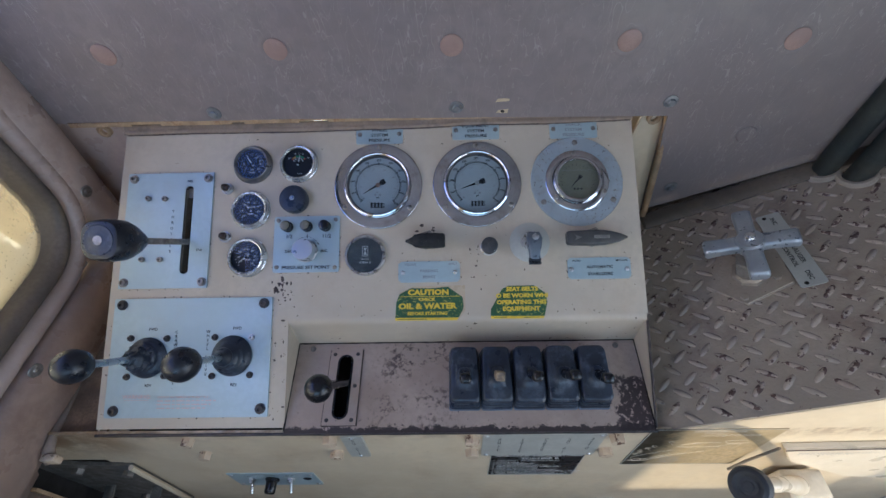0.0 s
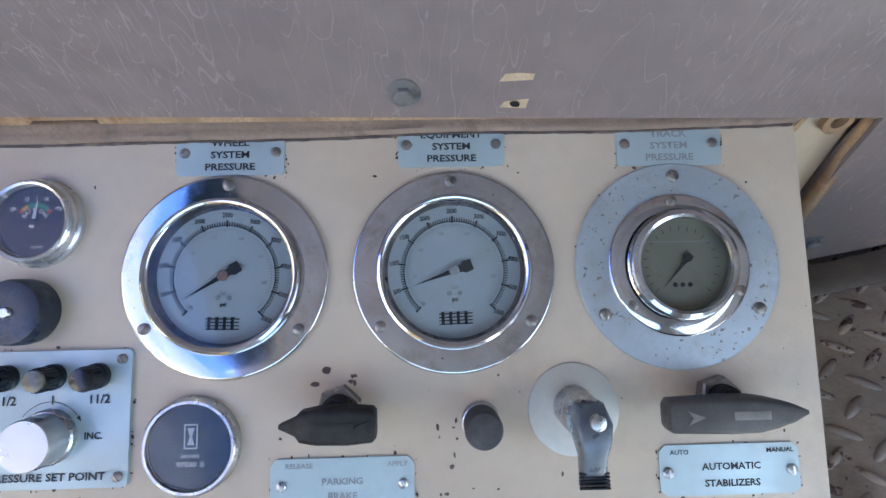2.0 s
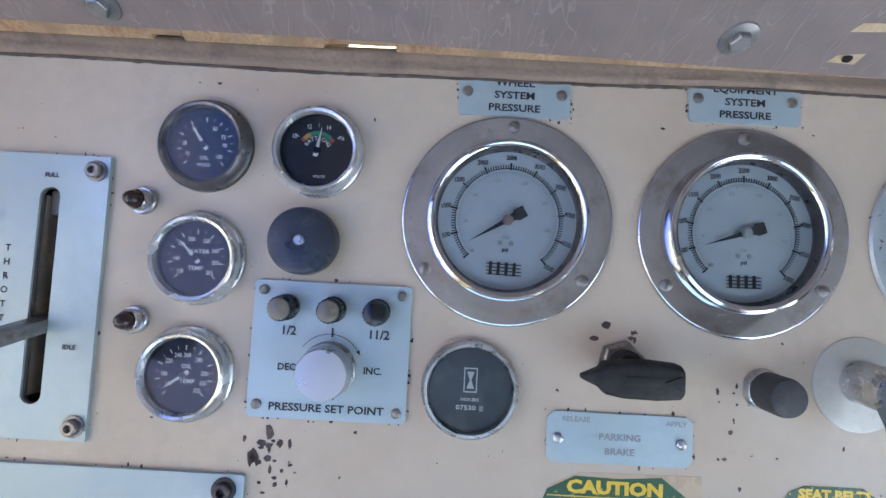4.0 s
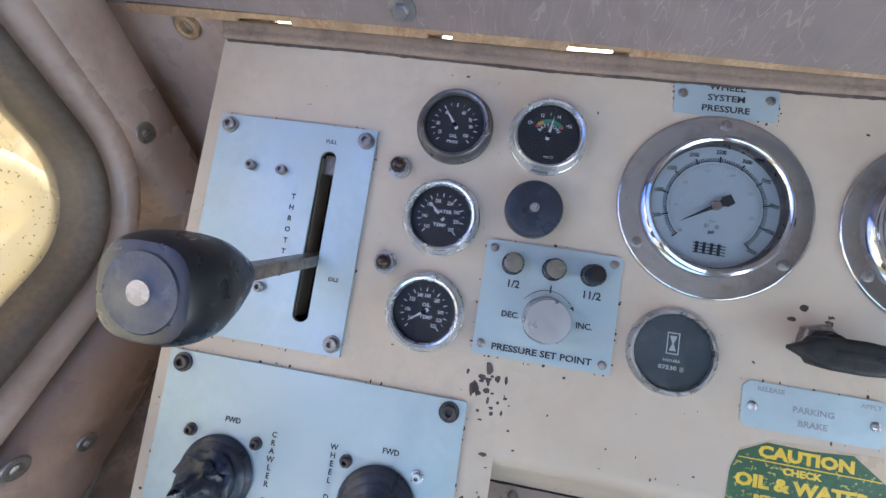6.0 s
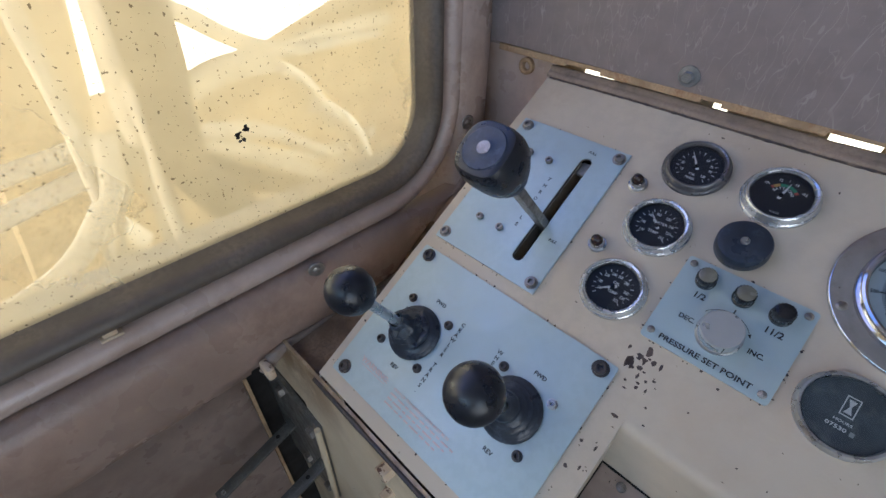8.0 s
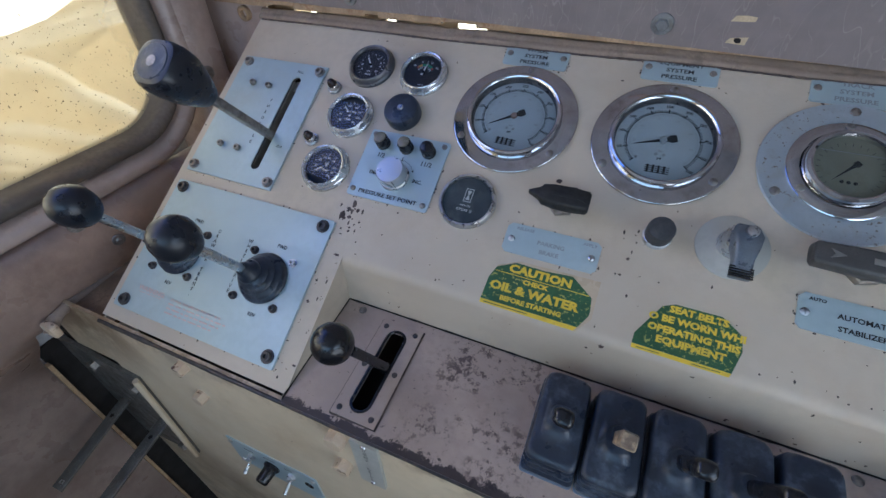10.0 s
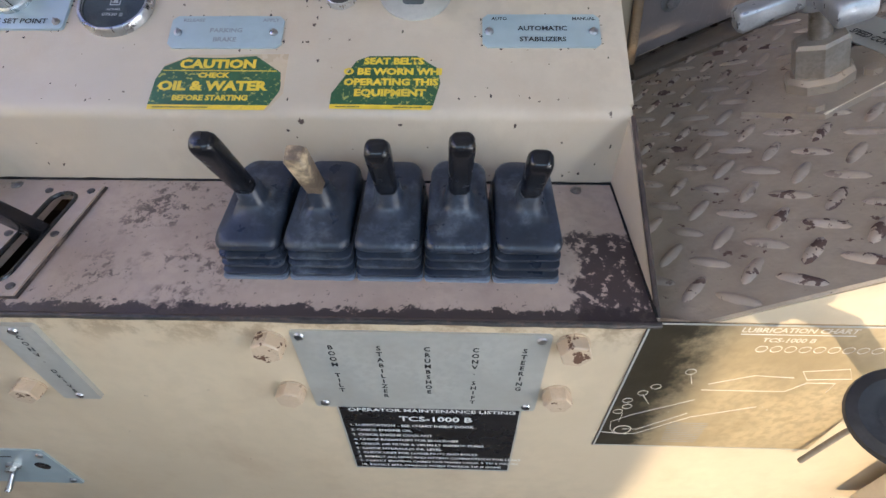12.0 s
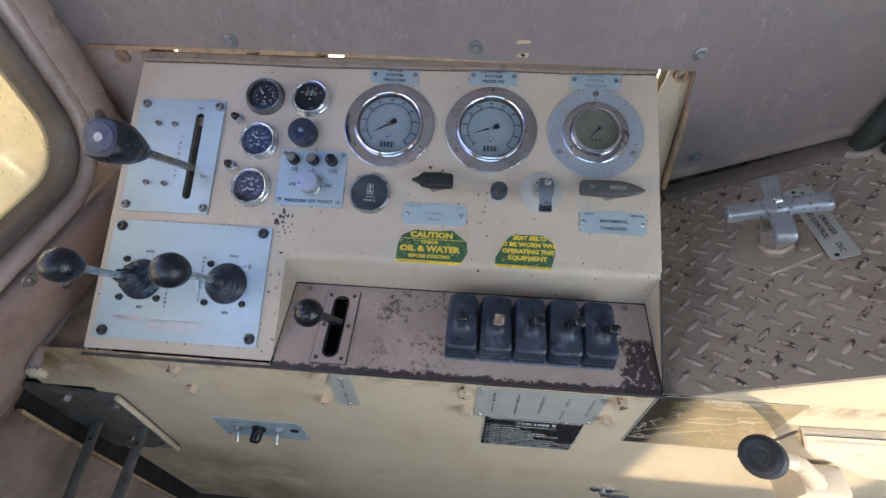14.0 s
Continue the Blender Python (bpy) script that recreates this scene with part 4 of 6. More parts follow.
def small_gauge(x, v, label, rim, deg, marks, numbers, words, dusty=False):
    g = thing("small_gauge", on_panel(x, v), label, "gauge", "small round gauges")
    bm = lathe(B(), [(0.0228, 0.0070), (0.0240, 0.0098), (0.0256, 0.0104), (0.0272, 0.0090), (0.0278, 0.0060), (0.0286, 0.0040), (0.0297, 0.0030), (0.0300, 0.0)], 48)
    part("bezel", bm, rim, g, "round metal bezel")
    bm = lathe(B(), [(0, 0.0035), (0.0230, 0.0035), (0.0236, 0.0080)], 40)
    part("dial", bm, m_dial_black, g, "black dial")
    z = 0.0039
    bm = B()
    ticks(bm, 0.0150, 0.0180, 0.0007, marks, z)
    ticks(bm, 0.0158, 0.0180, 0.00035, [(a + b) / 2 for a, b in zip(marks, marks[1:])], z)
    part("scale_marks", bm, m_ink_white, g)
    for body, a, r in numbers:
        text(body, 0.0027, *polar(r, a), z, m_ink_white, g, wide=0.8)
    for body, wx, wy, c in words:
        text(body, c, wx, wy, z, m_ink_white, g, wide=1.1)
    needle(g, deg, 0.0150, 0.004, 0.0055, m_ink_white, 0.0016, 0.0014)
    bm = lathe(B(), [(0.0026, 0.0045), (0.0022, 0.0062), (0, 0.0064)], 14)
    part("hub", bm, m_plastic, g)
    bm = lathe(B(), [(0.0, 0.0078), (0.0232, 0.0078)], 36)
    part("glass", bm, m_glass, g).visible_shadow = False
    return g


small_gauge(-0.2675, 0.1370, "black oil pressure gauge with dark worn bezel", m_rim_dark, 125,
            [225 - 33.75 * i for i in range(9)], [("15", 210, 0.0125), ("30", 178, 0.0130), ("45", 128, 0.0120), ("60", 62, 0.0120), ("75", 25, 0.0125), ("90", 0, 0.0125), ("100", -38, 0.0120)],
            [("OIL", 0, -0.0085, 0.0024), ("PRESS", 0, -0.0130, 0.0022)])
small_gauge(-0.2672, 0.0650, "black water temperature gauge with bright bezel", m_bezel, 133,
            [225 - 33.75 * i for i in range(9)], [("100", 222, 0.0130), ("140", 184, 0.0125), ("180", 140, 0.0128), ("200", 108, 0.0122), ("220", 62, 0.0122), ("240", 22, 0.0125), ("250", -12, 0.0125), ("265", -45, 0.0128)],
            [("WATER", 0.001, 0.0040, 0.0026), ("TEMP", 0, -0.0065, 0.0026)])
small_gauge(-0.2686, -0.0075, "black oil temperature gauge with bright bezel", m_bezel, 216,
            [225 - 33.75 * i for i in range(9)], [("140", 212, 0.0110), ("180", 180, 0.0125), ("220", 142, 0.0128), ("240", 112, 0.0125), ("260", 85, 0.0120), ("280", 48, 0.0125), ("300", 5, 0.0125), ("320", -22, 0.0130), ("325", -48, 0.0128)],
            [("OIL", 0.001, 0.0050, 0.0026), ("TEMP", 0.002, -0.0040, 0.0026)])
g = small_gauge(-0.1960, 0.1370, "black battery charge gauge with coloured scale and bright bezel", m_bezel, 80,
                [145, 35], [("10", 150, 0.0175), ("12", 112, 0.0165), ("14", 68, 0.0165), ("16", 30, 0.0175)], [("VOLTS", 0.002, -0.0165, 0.0016)])
for a, b, m_ in ((140, 150, m_red), (115, 140, m_orange), (62, 115, m_green_print), (45, 62, m_green_print), (32, 45, m_red)):
    bm = B()
    arc(bm, 0.0100, 0.0128, a - 0.5, b - 1.5, 0.0042, 6)
    part("scale_band", bm, m_, g)
for i, ch in enumerate("BATT CHG"):
    if ch != " ":
        a = 150 - 17 * i
        text(ch, 0.0024, *polar(0.0080, a), 0.0042, m_ink_white, g, rot=a - 90)

# hour meter
g = thing("hour_meter", on_panel(-0.0912, -0.0075), "round dusty hour meter with chrome ring", "gauge")
bm = lathe(B(), [(0.0258, 0.0045), (0.0268, 0.0066), (0.0285, 0.0066), (0.0301, 0.0048), (0.0306, 0.0)], 48)
part("bezel", bm, m_steel, g, "chrome ring")
bm = lathe(B(), [(0, 0.0032), (0.0262, 0.0032), (0.0262, 0.0060)], 40)
part("dial", bm, m_dial_dusty, g, "dusty dark face")
bm = B()
for x0, x1, y0, y1 in ((-0.0042, 0.0042, 0.0128, 0.0136), (-0.0042, 0.0042, -0.0016, -0.0008), (-0.0042, -0.0035, -0.0016, 0.0136), (0.0035, 0.0042, -0.0016, 0.0136)):
    box(bm, x0, x1, y0, y1, 0.0034, 0.0037)
prism(bm, [(-0.0024, 0.0112), (0.0024, 0.0112), (0.0005, 0.0060), (0.0024, 0.0008), (-0.0024, 0.0008), (-0.0005, 0.0060)], 0.0034, 0.0036)
part("hourglass_mark", bm, m_ink_white, g)
text("HOURS", 0.0020, 0, -0.0060, 0.0036, m_ink_white, g, wide=1.2)
text("07530", 0.0028, -0.0022, -0.0110, 0.0036, m_ink_white, g, wide=1.25)
part("last_digit", box(B(), 0.0060, 0.0086, -0.0128, -0.0094, 0.0034, 0.0037), m_ink_grey, g)
bm = lathe(B(), [(0.0, 0.0054), (0.0262, 0.0054)], 36)
part("glass", bm, m_glass, g).visible_shadow = False

# rubber push cap
g = thing("rubber_push_cap", on_panel(-0.1996, 0.0790), "round black rubber push cap with a steel centre stud", "button")
bm = lathe(B(), [(0.0208, 0.0), (0.0212, 0.0030), (0.0208, 0.0125), (0.0196, 0.0148), (0.0170, 0.0156), (0.0030, 0.0156), (0.0, 0.0152)], 40)
part("cap", bm, m_boot, g)
bm = lathe(B(), [(0.0036, 0.0154), (0.0036, 0.0166), (0.0028, 0.0176), (0, 0.0176)], 14)
part("stud", bm, m_steel, g, "small steel stud")


def nut_ring(r, h, material, parent, name="collar"):
    return part(name, lathe(B(), [(r, 0), (r, h * 0.8), (r * 0.92, h), (0, h)], 20), material, parent)


for x, v in ((-0.3052, 0.0995), (-0.3040, 0.0245)):
    g = thing("indicator_lamp", on_panel(x, v), "small dark indicator lamp in a silver collar", "indicator lamp", "panel indicator lamps")
    nut_ring(0.0088, 0.0035, m_steel, g)
    part("bezel", lathe(B(), [(0.0070, 0.003), (0.0070, 0.0075), (0.0060, 0.0090), (0.0055, 0.0080)], 20), m_steel, g)
    part("lens", lathe(B(), [(0.0054, 0.0070), (0.0054, 0.0110), (0.0042, 0.0142), (0.0022, 0.0156), (0, 0.0160)], 18), m_lens_dark, g, "dark amber lens")

# pressure set point plate
g = plate("pressure_set_plate", rounded(-0.0495, 0.0495, -0.0425, 0.0425, 0.003), 0.0022, m_alu, "aluminium pressure set point plate with screws", on_panel(-0.1800, 0.0112))
for x, y in ((-0.0435, 0.0365), (0.0435, 0.0365), (-0.0435, -0.0345), (0.0435, -0.0360)):
    pan_screw(g, x, y, 0.0022, 0.0032, m_screw, x * 50)
zt = 0.0026
for body, x in (("1/2", -0.0265), ("1", 0.0010), ("11/2", 0.0300)):
    text(body, 0.0054, x, 0.0115, zt, m_ink, g)
text("DEC.", 0.0042, -0.0255, -0.0110, zt, m_ink, g)
text("INC.", 0.0042, 0.0275, -0.0110, zt, m_ink, g)
text("PRESSURE SET POINT", 0.0046, 0.0, -0.0355, zt, m_ink, g, wide=1.16)
bm = B()
arc(bm, 0.0205, 0.0209, 35, 145, zt, 20)
ax_, ay_ = polar(0.0207, 33)
prism(bm, [(0, 0.0012), (0.0035, 0), (0, -0.0012)], zt - 0.0002, zt, pose(ax_, ay_, 0, 0, 0, -55))
bm.transform(pose(0, -0.0100, 0))
part("turn_arrow", bm, m_ink, g)
for x, m_, lab in ((-0.0287, m_lens_grey, "grey"), (0.0008, m_lens_grey, "grey"), (0.0285, m_plastic, "black")):
    b_ = thing("set_point_lamp", on_panel(-0.1800 + x, 0.0112 + 0.0262, 0.0022), "small knurled %s set point lamp on the aluminium plate" % lab, "indicator lamp", "set point lamps")
    part("body", lathe(B(), [(0.0082, 0), (0.0082, 0.0030), (0.0074, 0.0036), (0.0074, 0.0130), (0.0068, 0.0142)], 22), m_plastic, b_)
    part("lens", lathe(B(), [(0.0068, 0.0140), (0.0064, 0.0152), (0.0040, 0.0160), (0, 0.0162)], 20), m_, b_, lab + " lens")
    bm = B()
    for k in range(20):
        box(bm, 0.0073, 0.0078, -0.0004, 0.0004, 0.0050, 0.0125, m=pose(0, 0, 0, 0, 0, 18 * k))
    part("knurling", bm, m_plastic, b_)
b_ = thing("pressure_adjuster", on_panel(-0.1800, 0.0005, 0.0022), "round turned aluminium pressure adjuster", "control")
part("skirt", lathe(B(), [(0.0172, 0.0), (0.0172, 0.0030), (0.0162, 0.0042), (0.0155, 0.0042)], 40), m_steel, b_)
part("cap", lathe(B(), [(0.0157, 0.0030), (0.0155, 0.0172), (0.0148, 0.0184), (0.0, 0.0186)], 40), m_turned, b_, "turned aluminium cap")
part("pointer_line", box(B(), 0.0150, 0.0158, -0.0004, 0.0004, 0.004, 0.0175, m=pose(0, 0, 0, 0, 0, -60)), m_ink, b_)


def tag_plate(x0, x1, v0, v1, label, lines, ink, cut=0.004, wide=1.10):
    w, h = x1 - x0, v1 - v0
    poly = [(-w / 2 + cut, -h / 2), (w / 2 - cut, -h / 2), (w / 2, -h / 2 + cut), (w / 2, h / 2 - cut), (w / 2 - cut, h / 2), (-w / 2 + cut, h / 2), (-w / 2, h / 2 - cut), (-w / 2, -h / 2 + cut)]
    g = plate("name_plate", poly, 0.0012, m_alu, label, on_panel((x0 + x1) / 2, (v0 + v1) / 2), "panel name plates", "name plate")
    for body, x, y, c in lines:
        text(body, c, x, y, 0.0015, ink, g, wide=wide)
    return g


ESP = 0.0046
for x0, v0, head, ink in ((-0.1080, 0.1670, "WHEEL", m_ink), (0.0414, 0.1705, "EQUIPMENT", m_ink), (0.1915, 0.1690, "TRACK", m_ink_faded)):
    g = tag_plate(x0, x0 + 0.0725, v0, v0 + 0.0335, "aluminium name plate for the %s pressure gauge" % head.lower(), [(head, 0, 0.0053, ESP), ("SYSTEM", 0, -0.0029, ESP), ("PRESSURE", 0, -0.0112, ESP)], ink, 0.002, 1.18)
    for sx in (-0.0305, 0.0305):
        part("rivet", lathe(B(), [(0.0036, 0.0012), (0.0030, 0.0022), (0.0012, 0.0026), (0.0010, 0.0020), (0, 0.0020)], 14, off=(sx, -0.0012)), m_screw, g)
g = tag_plate(-0.0420, 0.0490, -0.0490, -0.0180, "aluminium parking brake plate with faded print", [("PARKING", 0, 0.0010, 0.0040), ("BRAKE", 0, -0.0078, 0.0040), ("RELEASE", -0.0275, 0.0110, 0.0030), ("APPLY", 0.0350, 0.0110, 0.0030)], m_ink_faded)
for sx in (-0.0385, 0.0385):
    pan_screw(g, sx, -0.001, 0.0012, 0.0033, m_steel, sx * 40)
g = tag_plate(0.2070, 0.2985, -0.0480, -0.0165, "aluminium automatic stabilizers plate", [("AUTOMATIC", 0.001, 0.0018, 0.0042), ("STABILIZERS", 0.001, -0.0085, 0.0042), ("AUTO", -0.0325, 0.0112, 0.0028), ("MANUAL", 0.0335, 0.0112, 0.0028)], m_ink)
for sx in (-0.0405, 0.0405):
    pan_screw(g, sx, -0.0012, 0.0012, 0.0035, m_steel, sx * 40)


def valve_handle(x, v, label, flip, material, tall, back=0.028):
    """A pointed valve handle on a hex body."""
    g = thing("valve_handle", on_panel(x, v), label, "valve handle", "panel valve handles")
    s = -1 if flip else 1
    part("hex_nut", lathe(B(), [(0.0145, 0), (0.0145, 0.0065), (0.0132, 0.0078), (0.0, 0.0078)], 6, start=0.3), m_screw, g, "hexagonal brass-grey nut")
    part("stem", lathe(B(), [(0.0098, 0.0078), (0.0098, 0.0130), (0.0085, 0.0140), (0.0085, 0.0180), (0, 0.018)], 20), m_handle_black, g)
    bm = B()
    rings = []
    for px, hw, z0, z1 in ((-back, 0.0080, 0.0170, 0.0290), (-back + 0.002, 0.0098, 0.0160, 0.0300), (-0.010, 0.0108, 0.0150, 0.0305), (0.008, 0.0104, 0.0150, 0.0305), (0.018, 0.0088, 0.0160, 0.0298), (tall - 0.010, 0.0055, 0.0175, 0.0280), (tall, 0.0012, 0.0200, 0.0255)):
        ring = rounded(-hw, hw, z0, z1, min(0.0035, hw * 0.45, (z1 - z0) * 0.4), 3)
        rings.append([(s * px, y - 0.0045, z) for y, z in ring])
    loft(bm, rings)
    part("grip", bm, material, g, "tapered moulded grip", angle=50)
    # raised arrow and plain bar in place of the maker's word
    bm = B()
    prism(bm, [(-0.0235, 0.004), (-0.013, 0.0), (-0.0235, -0.004), (-0.0205, 0.0)], 0.0303, 0.0309, pose(0 if flip else -0.012, -0.0045, 0, 0, 0, 180 if flip else 0))
    box(bm, -0.008, 0.014, -0.0065, -0.0015, 0.0303, 0.0308, 0.0002)
    part("raised_mark", bm, m_handle_black if flip else m_handle_worn, g)
    return g


m_handle_black = mat("black_handle", (0.008, 0.008, 0.008), 0.65, var=0.3, scale=60, stain=(0.035, 0.03, 0.026), stain_amt=0.4, stain_scale=60, bump=0.06)
m_handle_worn = mat("rubbed_handle", (0.20, 0.19, 0.175), 0.5, var=0.3, scale=80, bump=0.05)
m_handle_grey = mat("grey_handle", (0.060, 0.058, 0.056), 0.5, var=0.25, scale=60, stain=(0.08, 0.07, 0.06), stain_amt=0.5, stain_scale=50, bump=0.08)
valve_handle(0.0020, 0.0135, "black pointed parking brake valve handle on a hex nut", True, m_handle_black, 0.031, 0.026)
valve_handle(0.2470, 0.0135, "grey pointed stabilizer valve handle on a hex nut", False, m_handle_grey, 0.041, 0.045)

g = thing("horn_button", on_panel(0.0925, 0.0020), "worn black rubber push button in a silver collar", "button")
part("collar", lathe(B(), [(0.0128, 0), (0.0124, 0.0055), (0.0112, 0.0062)], 26), m_steel, g)
part("cap", lathe(B(), [(0.0118, 0.004), (0.0118, 0.0195), (0.0108, 0.0222), (0.0075, 0.0232), (0.0, 0.0234)], 26), m_rubber, g)

g = thing("key_switch", on_panel(0.1532, 0.0080), "silver key switch with a grey lever on a round plate", "switch")
part("round_plate", lathe(B(), [(0.0, 0), (0.0298, 0.0), (0.0296, 0.0012), (0.0285, 0.0016), (0, 0.0016)], 44), m_alu_dull, g)
part("barrel", lathe(B(), [(0.0135, 0.0016), (0.0130, 0.0200), (0.0115, 0.0235), (0, 0.0240)], 26, m=pose(0, 0.002, 0, 4)), m_steel, g)
bm = B()
rings = []
for yy, hw, z0, z1 in ((0.010, 0.0085, 0.016, 0.030), (0.000, 0.0110, 0.015, 0.036), (-0.010, 0.0095, 0.018, 0.037), (-0.020, 0.0075, 0.021, 0.034), (-0.030, 0.0078, 0.022, 0.031), (-0.036, 0.0080, 0.022, 0.029)):
    rings.append([(x + 0.0015, yy, z) for x, z in rounded(-hw, hw, z0, z1, 0.003, 3)])
loft(bm, rings)
m_lever_blue = mat("blue_grey_cast", (0.13, 0.15, 0.18), 0.35, 0.4, var=0.15, scale=60, bump=0.08)
lv = part("lever", bm, m_lever_blue, g, "blue-grey cast lever", angle=50)
part("pivot_screw", lathe(B(), [(0.0048, 0.0355), (0.0046, 0.0385), (0.0030, 0.0392), (0, 0.0392)], 16, off=(0.0025, 0.002)), m_steel, lv)
bm = B()
for k in range(5):
    box(bm, -0.0078, 0.0098, -0.0368 + 0.0020 * k, -0.0358 + 0.0020 * k, 0.0296, 0.0318 - 0.0001 * k)
part("grip_ribs", bm, m_plastic, lv)

# throttle plate with its slot, and the throttle lever
g = thing("throttle_plate", on_panel(0, 0, 0), "aluminium throttle plate with a long slot and socket screws", "plate")
SX0, SX1, SV0, SV1, SR = -0.3698, -0.3568, -0.0310, 0.1050, 0.0064
bm = cells(B(), [-0.4600, SX0, SX1, -0.3270], [-0.0520, SV0, SV1, 0.1260], [(SX0, SX1, SV0, SV1)], 0.0028, pose(0, 0, 0.0029))
for cx, sx in ((SX0, 1), (SX1, -1)):
    for cy, sy in ((SV0, 1), (SV1, -1)):
        prism(bm, [(cx, cy)] + [(cx + sx * SR * (1 - math.sin(radians(a))), cy + sy * SR * (1 - math.cos(radians(a)))) for a in range(0, 91, 15)], 0.0001, 0.00285)
part("face_plate", bm, m_alu, g)
for x, y in ((-0.4505, 0.1170), (-0.3350, 0.1165), (-0.3345, -0.0430), (-0.4520, -0.0430)):
    socket_screw(g, x, y, 0.0029, 0.0050)
for x, y in ((-0.4255, 0.0855), (-0.3995, 0.0848), (-0.4270, -0.0085), (-0.3995, -0.0090)):
    socket_screw(g, x, y, 0.0029, 0.0040, m_screw, False)
text("FULL", 0.0030, -0.3630, 0.1125, 0.0032, m_ink, g)
text("IDLE", 0.0030, -0.3420, 0.0050, 0.0032, m_ink, g)
for i, ch in enumerate("THROTTLE"):
    text(ch, 0.0040, -0.3860, 0.0650 - 0.0088 * i, 0.0032, m_ink, g)
ring = rounded(SX0, SX1, SV0, SV1, SR, 5)
part("slot_lining", tube(B(), [(x, y, 0.0006) for x, y in ring + ring[:1]], 0.0009, 6), m_screw_dark, g, "dark worn slot edge")
part("quadrant", box(B(), SX0 + 0.0005, SX1 - 0.0005, 0.088, 0.1035, -0.010, -0.0045, 0.001), m_grey_steel, g, "grey steel quadrant inside the slot")
part("guide_strip", box(B(), SX0 - 0.0002, SX0 + 0.0012, -0.027, 0.100, -0.022, -0.001), m_grey_steel, g, "brown-grey slot guide")

base, tip = Vector((-0.363, 0.240, 0.952)), Vector((-0.364, 0.125, 1.083))
g = thing("throttle_lever", align(base, tip), "throttle lever with a large black pear-shaped knob", "lever")
L = (tip - base).length
part("arm", box(B(), -0.0065, 0.0065, -0.0042, 0.0042, -0.035, L - 0.050, 0.0006, pose(0, 0, 0, 0, 0, 0)), m_screw, g, "flat worn steel arm")
bm = lathe(B(), [(0.0085, L - 0.066), (0.0120, L - 0.064), (0.0170, L - 0.054), (0.0225, L - 0.040), (0.0258, L - 0.026), (0.0262, L - 0.014), (0.0246, L - 0.005), (0.0222, L - 0.0008), (0.0200, L), (0.0, L + 0.0004)], 36)
for vt in bm.verts:
    r = math.hypot(vt.co.x, vt.co.y)
    if r > 1e-5:
        c, e, f = abs(vt.co.x) / r, abs(vt.co.y) / r, max(0.0, min(1.0, (vt.co.z - L + 0.050) / 0.025))
        vt.co.xy *= 1 + f * (0.96 / (c ** 3 + e ** 3) ** (1 / 3) - 1)
kb = part("knob", bm, m_knob, g, "glossy black squarish pear-shaped knob")
part("end_cap", lathe(B(), [(0.0180, L), (0.0172, L + 0.0008), (0.0065, L + 0.0008), (0.0055, L + 0.0012), (0, L + 0.0012)], 28), m_boot, kb, "dull blue-black end disc")
part("centre_plug", lathe(B(), [(0.0056, L + 0.0010), (0.0054, L + 0.0016), (0, L + 0.0016)], 18), m_screw, kb, "grey centre plug")

# transmission plate, its two boots and ball levers
g = plate("transmission_plate", rounded(-0.1175, 0.1175, -0.0843, 0.0843, 0.002, 2), 0.0028, m_alu, "large aluminium transmission plate with black print", on_panel(-0.3445, -0.1512))
for x, y in ((-0.1055, 0.0752), (0.1055, 0.0752), (0.1070, -0.0730), (-0.1045, -0.0745)):
    socket_screw(g, x, y, 0.0028, 0.0056, m_screw_dark)
zt = 0.0032
CX, WXX = -0.4055 + 0.3445, -0.2815 + 0.3445
for cx in (CX, WXX):
    for dx, dy in ((-0.027, 0.0270), (0.0265, 0.0262), (-0.0280, -0.0275), (0.0265, -0.0265)):
        socket_screw(g, cx + dx, dy, 0.0028, 0.0036, m_screw_dark if (cx, dx) != (WXX, 0.0265) or dy < 0 else m_steel)
    text("FWD", 0.0040, cx + 0.005, 0.0395, zt, m_ink, g)
    text("REV", 0.0040, cx + 0.004, -0.0400, zt, m_ink, g)
for word, x, y in (("CRAWLER TRANS.", CX + 0.0395, 0.0350), ("WHEEL DRIVE", WXX - 0.0375, 0.0350)):
    for i, ch in enumerate(word):
        if ch != " ":
            text(ch, 0.0040, x, y - 0.0060 * i, zt, m_ink, g)
text("WARNING:", 0.0052, -0.072, -0.0555, zt, m_ink_red, g, wide=1.1)
text("CRAWLER TRANSMISSION LEVER MUST BE IN", 0.0026, -0.042, -0.0562, zt, m_ink_red, g, align_x="LEFT", wide=1.0)
words, wr = [(-0.090, -0.054, -0.0600, 0.0006)], random.Random(5)
for yy, end in ((-0.0612, 0.043), (-0.0662, 0.036), (-0.0712, 0.030)):
    xx = -0.042
    while xx < end:
        ln = wr.choice((0.004, 0.006, 0.009, 0.012))
        words.append((xx, min(end, xx + ln), yy, 0.0016))
        xx += ln + 0.0020
bars(g, words, zt, m_ink_red)


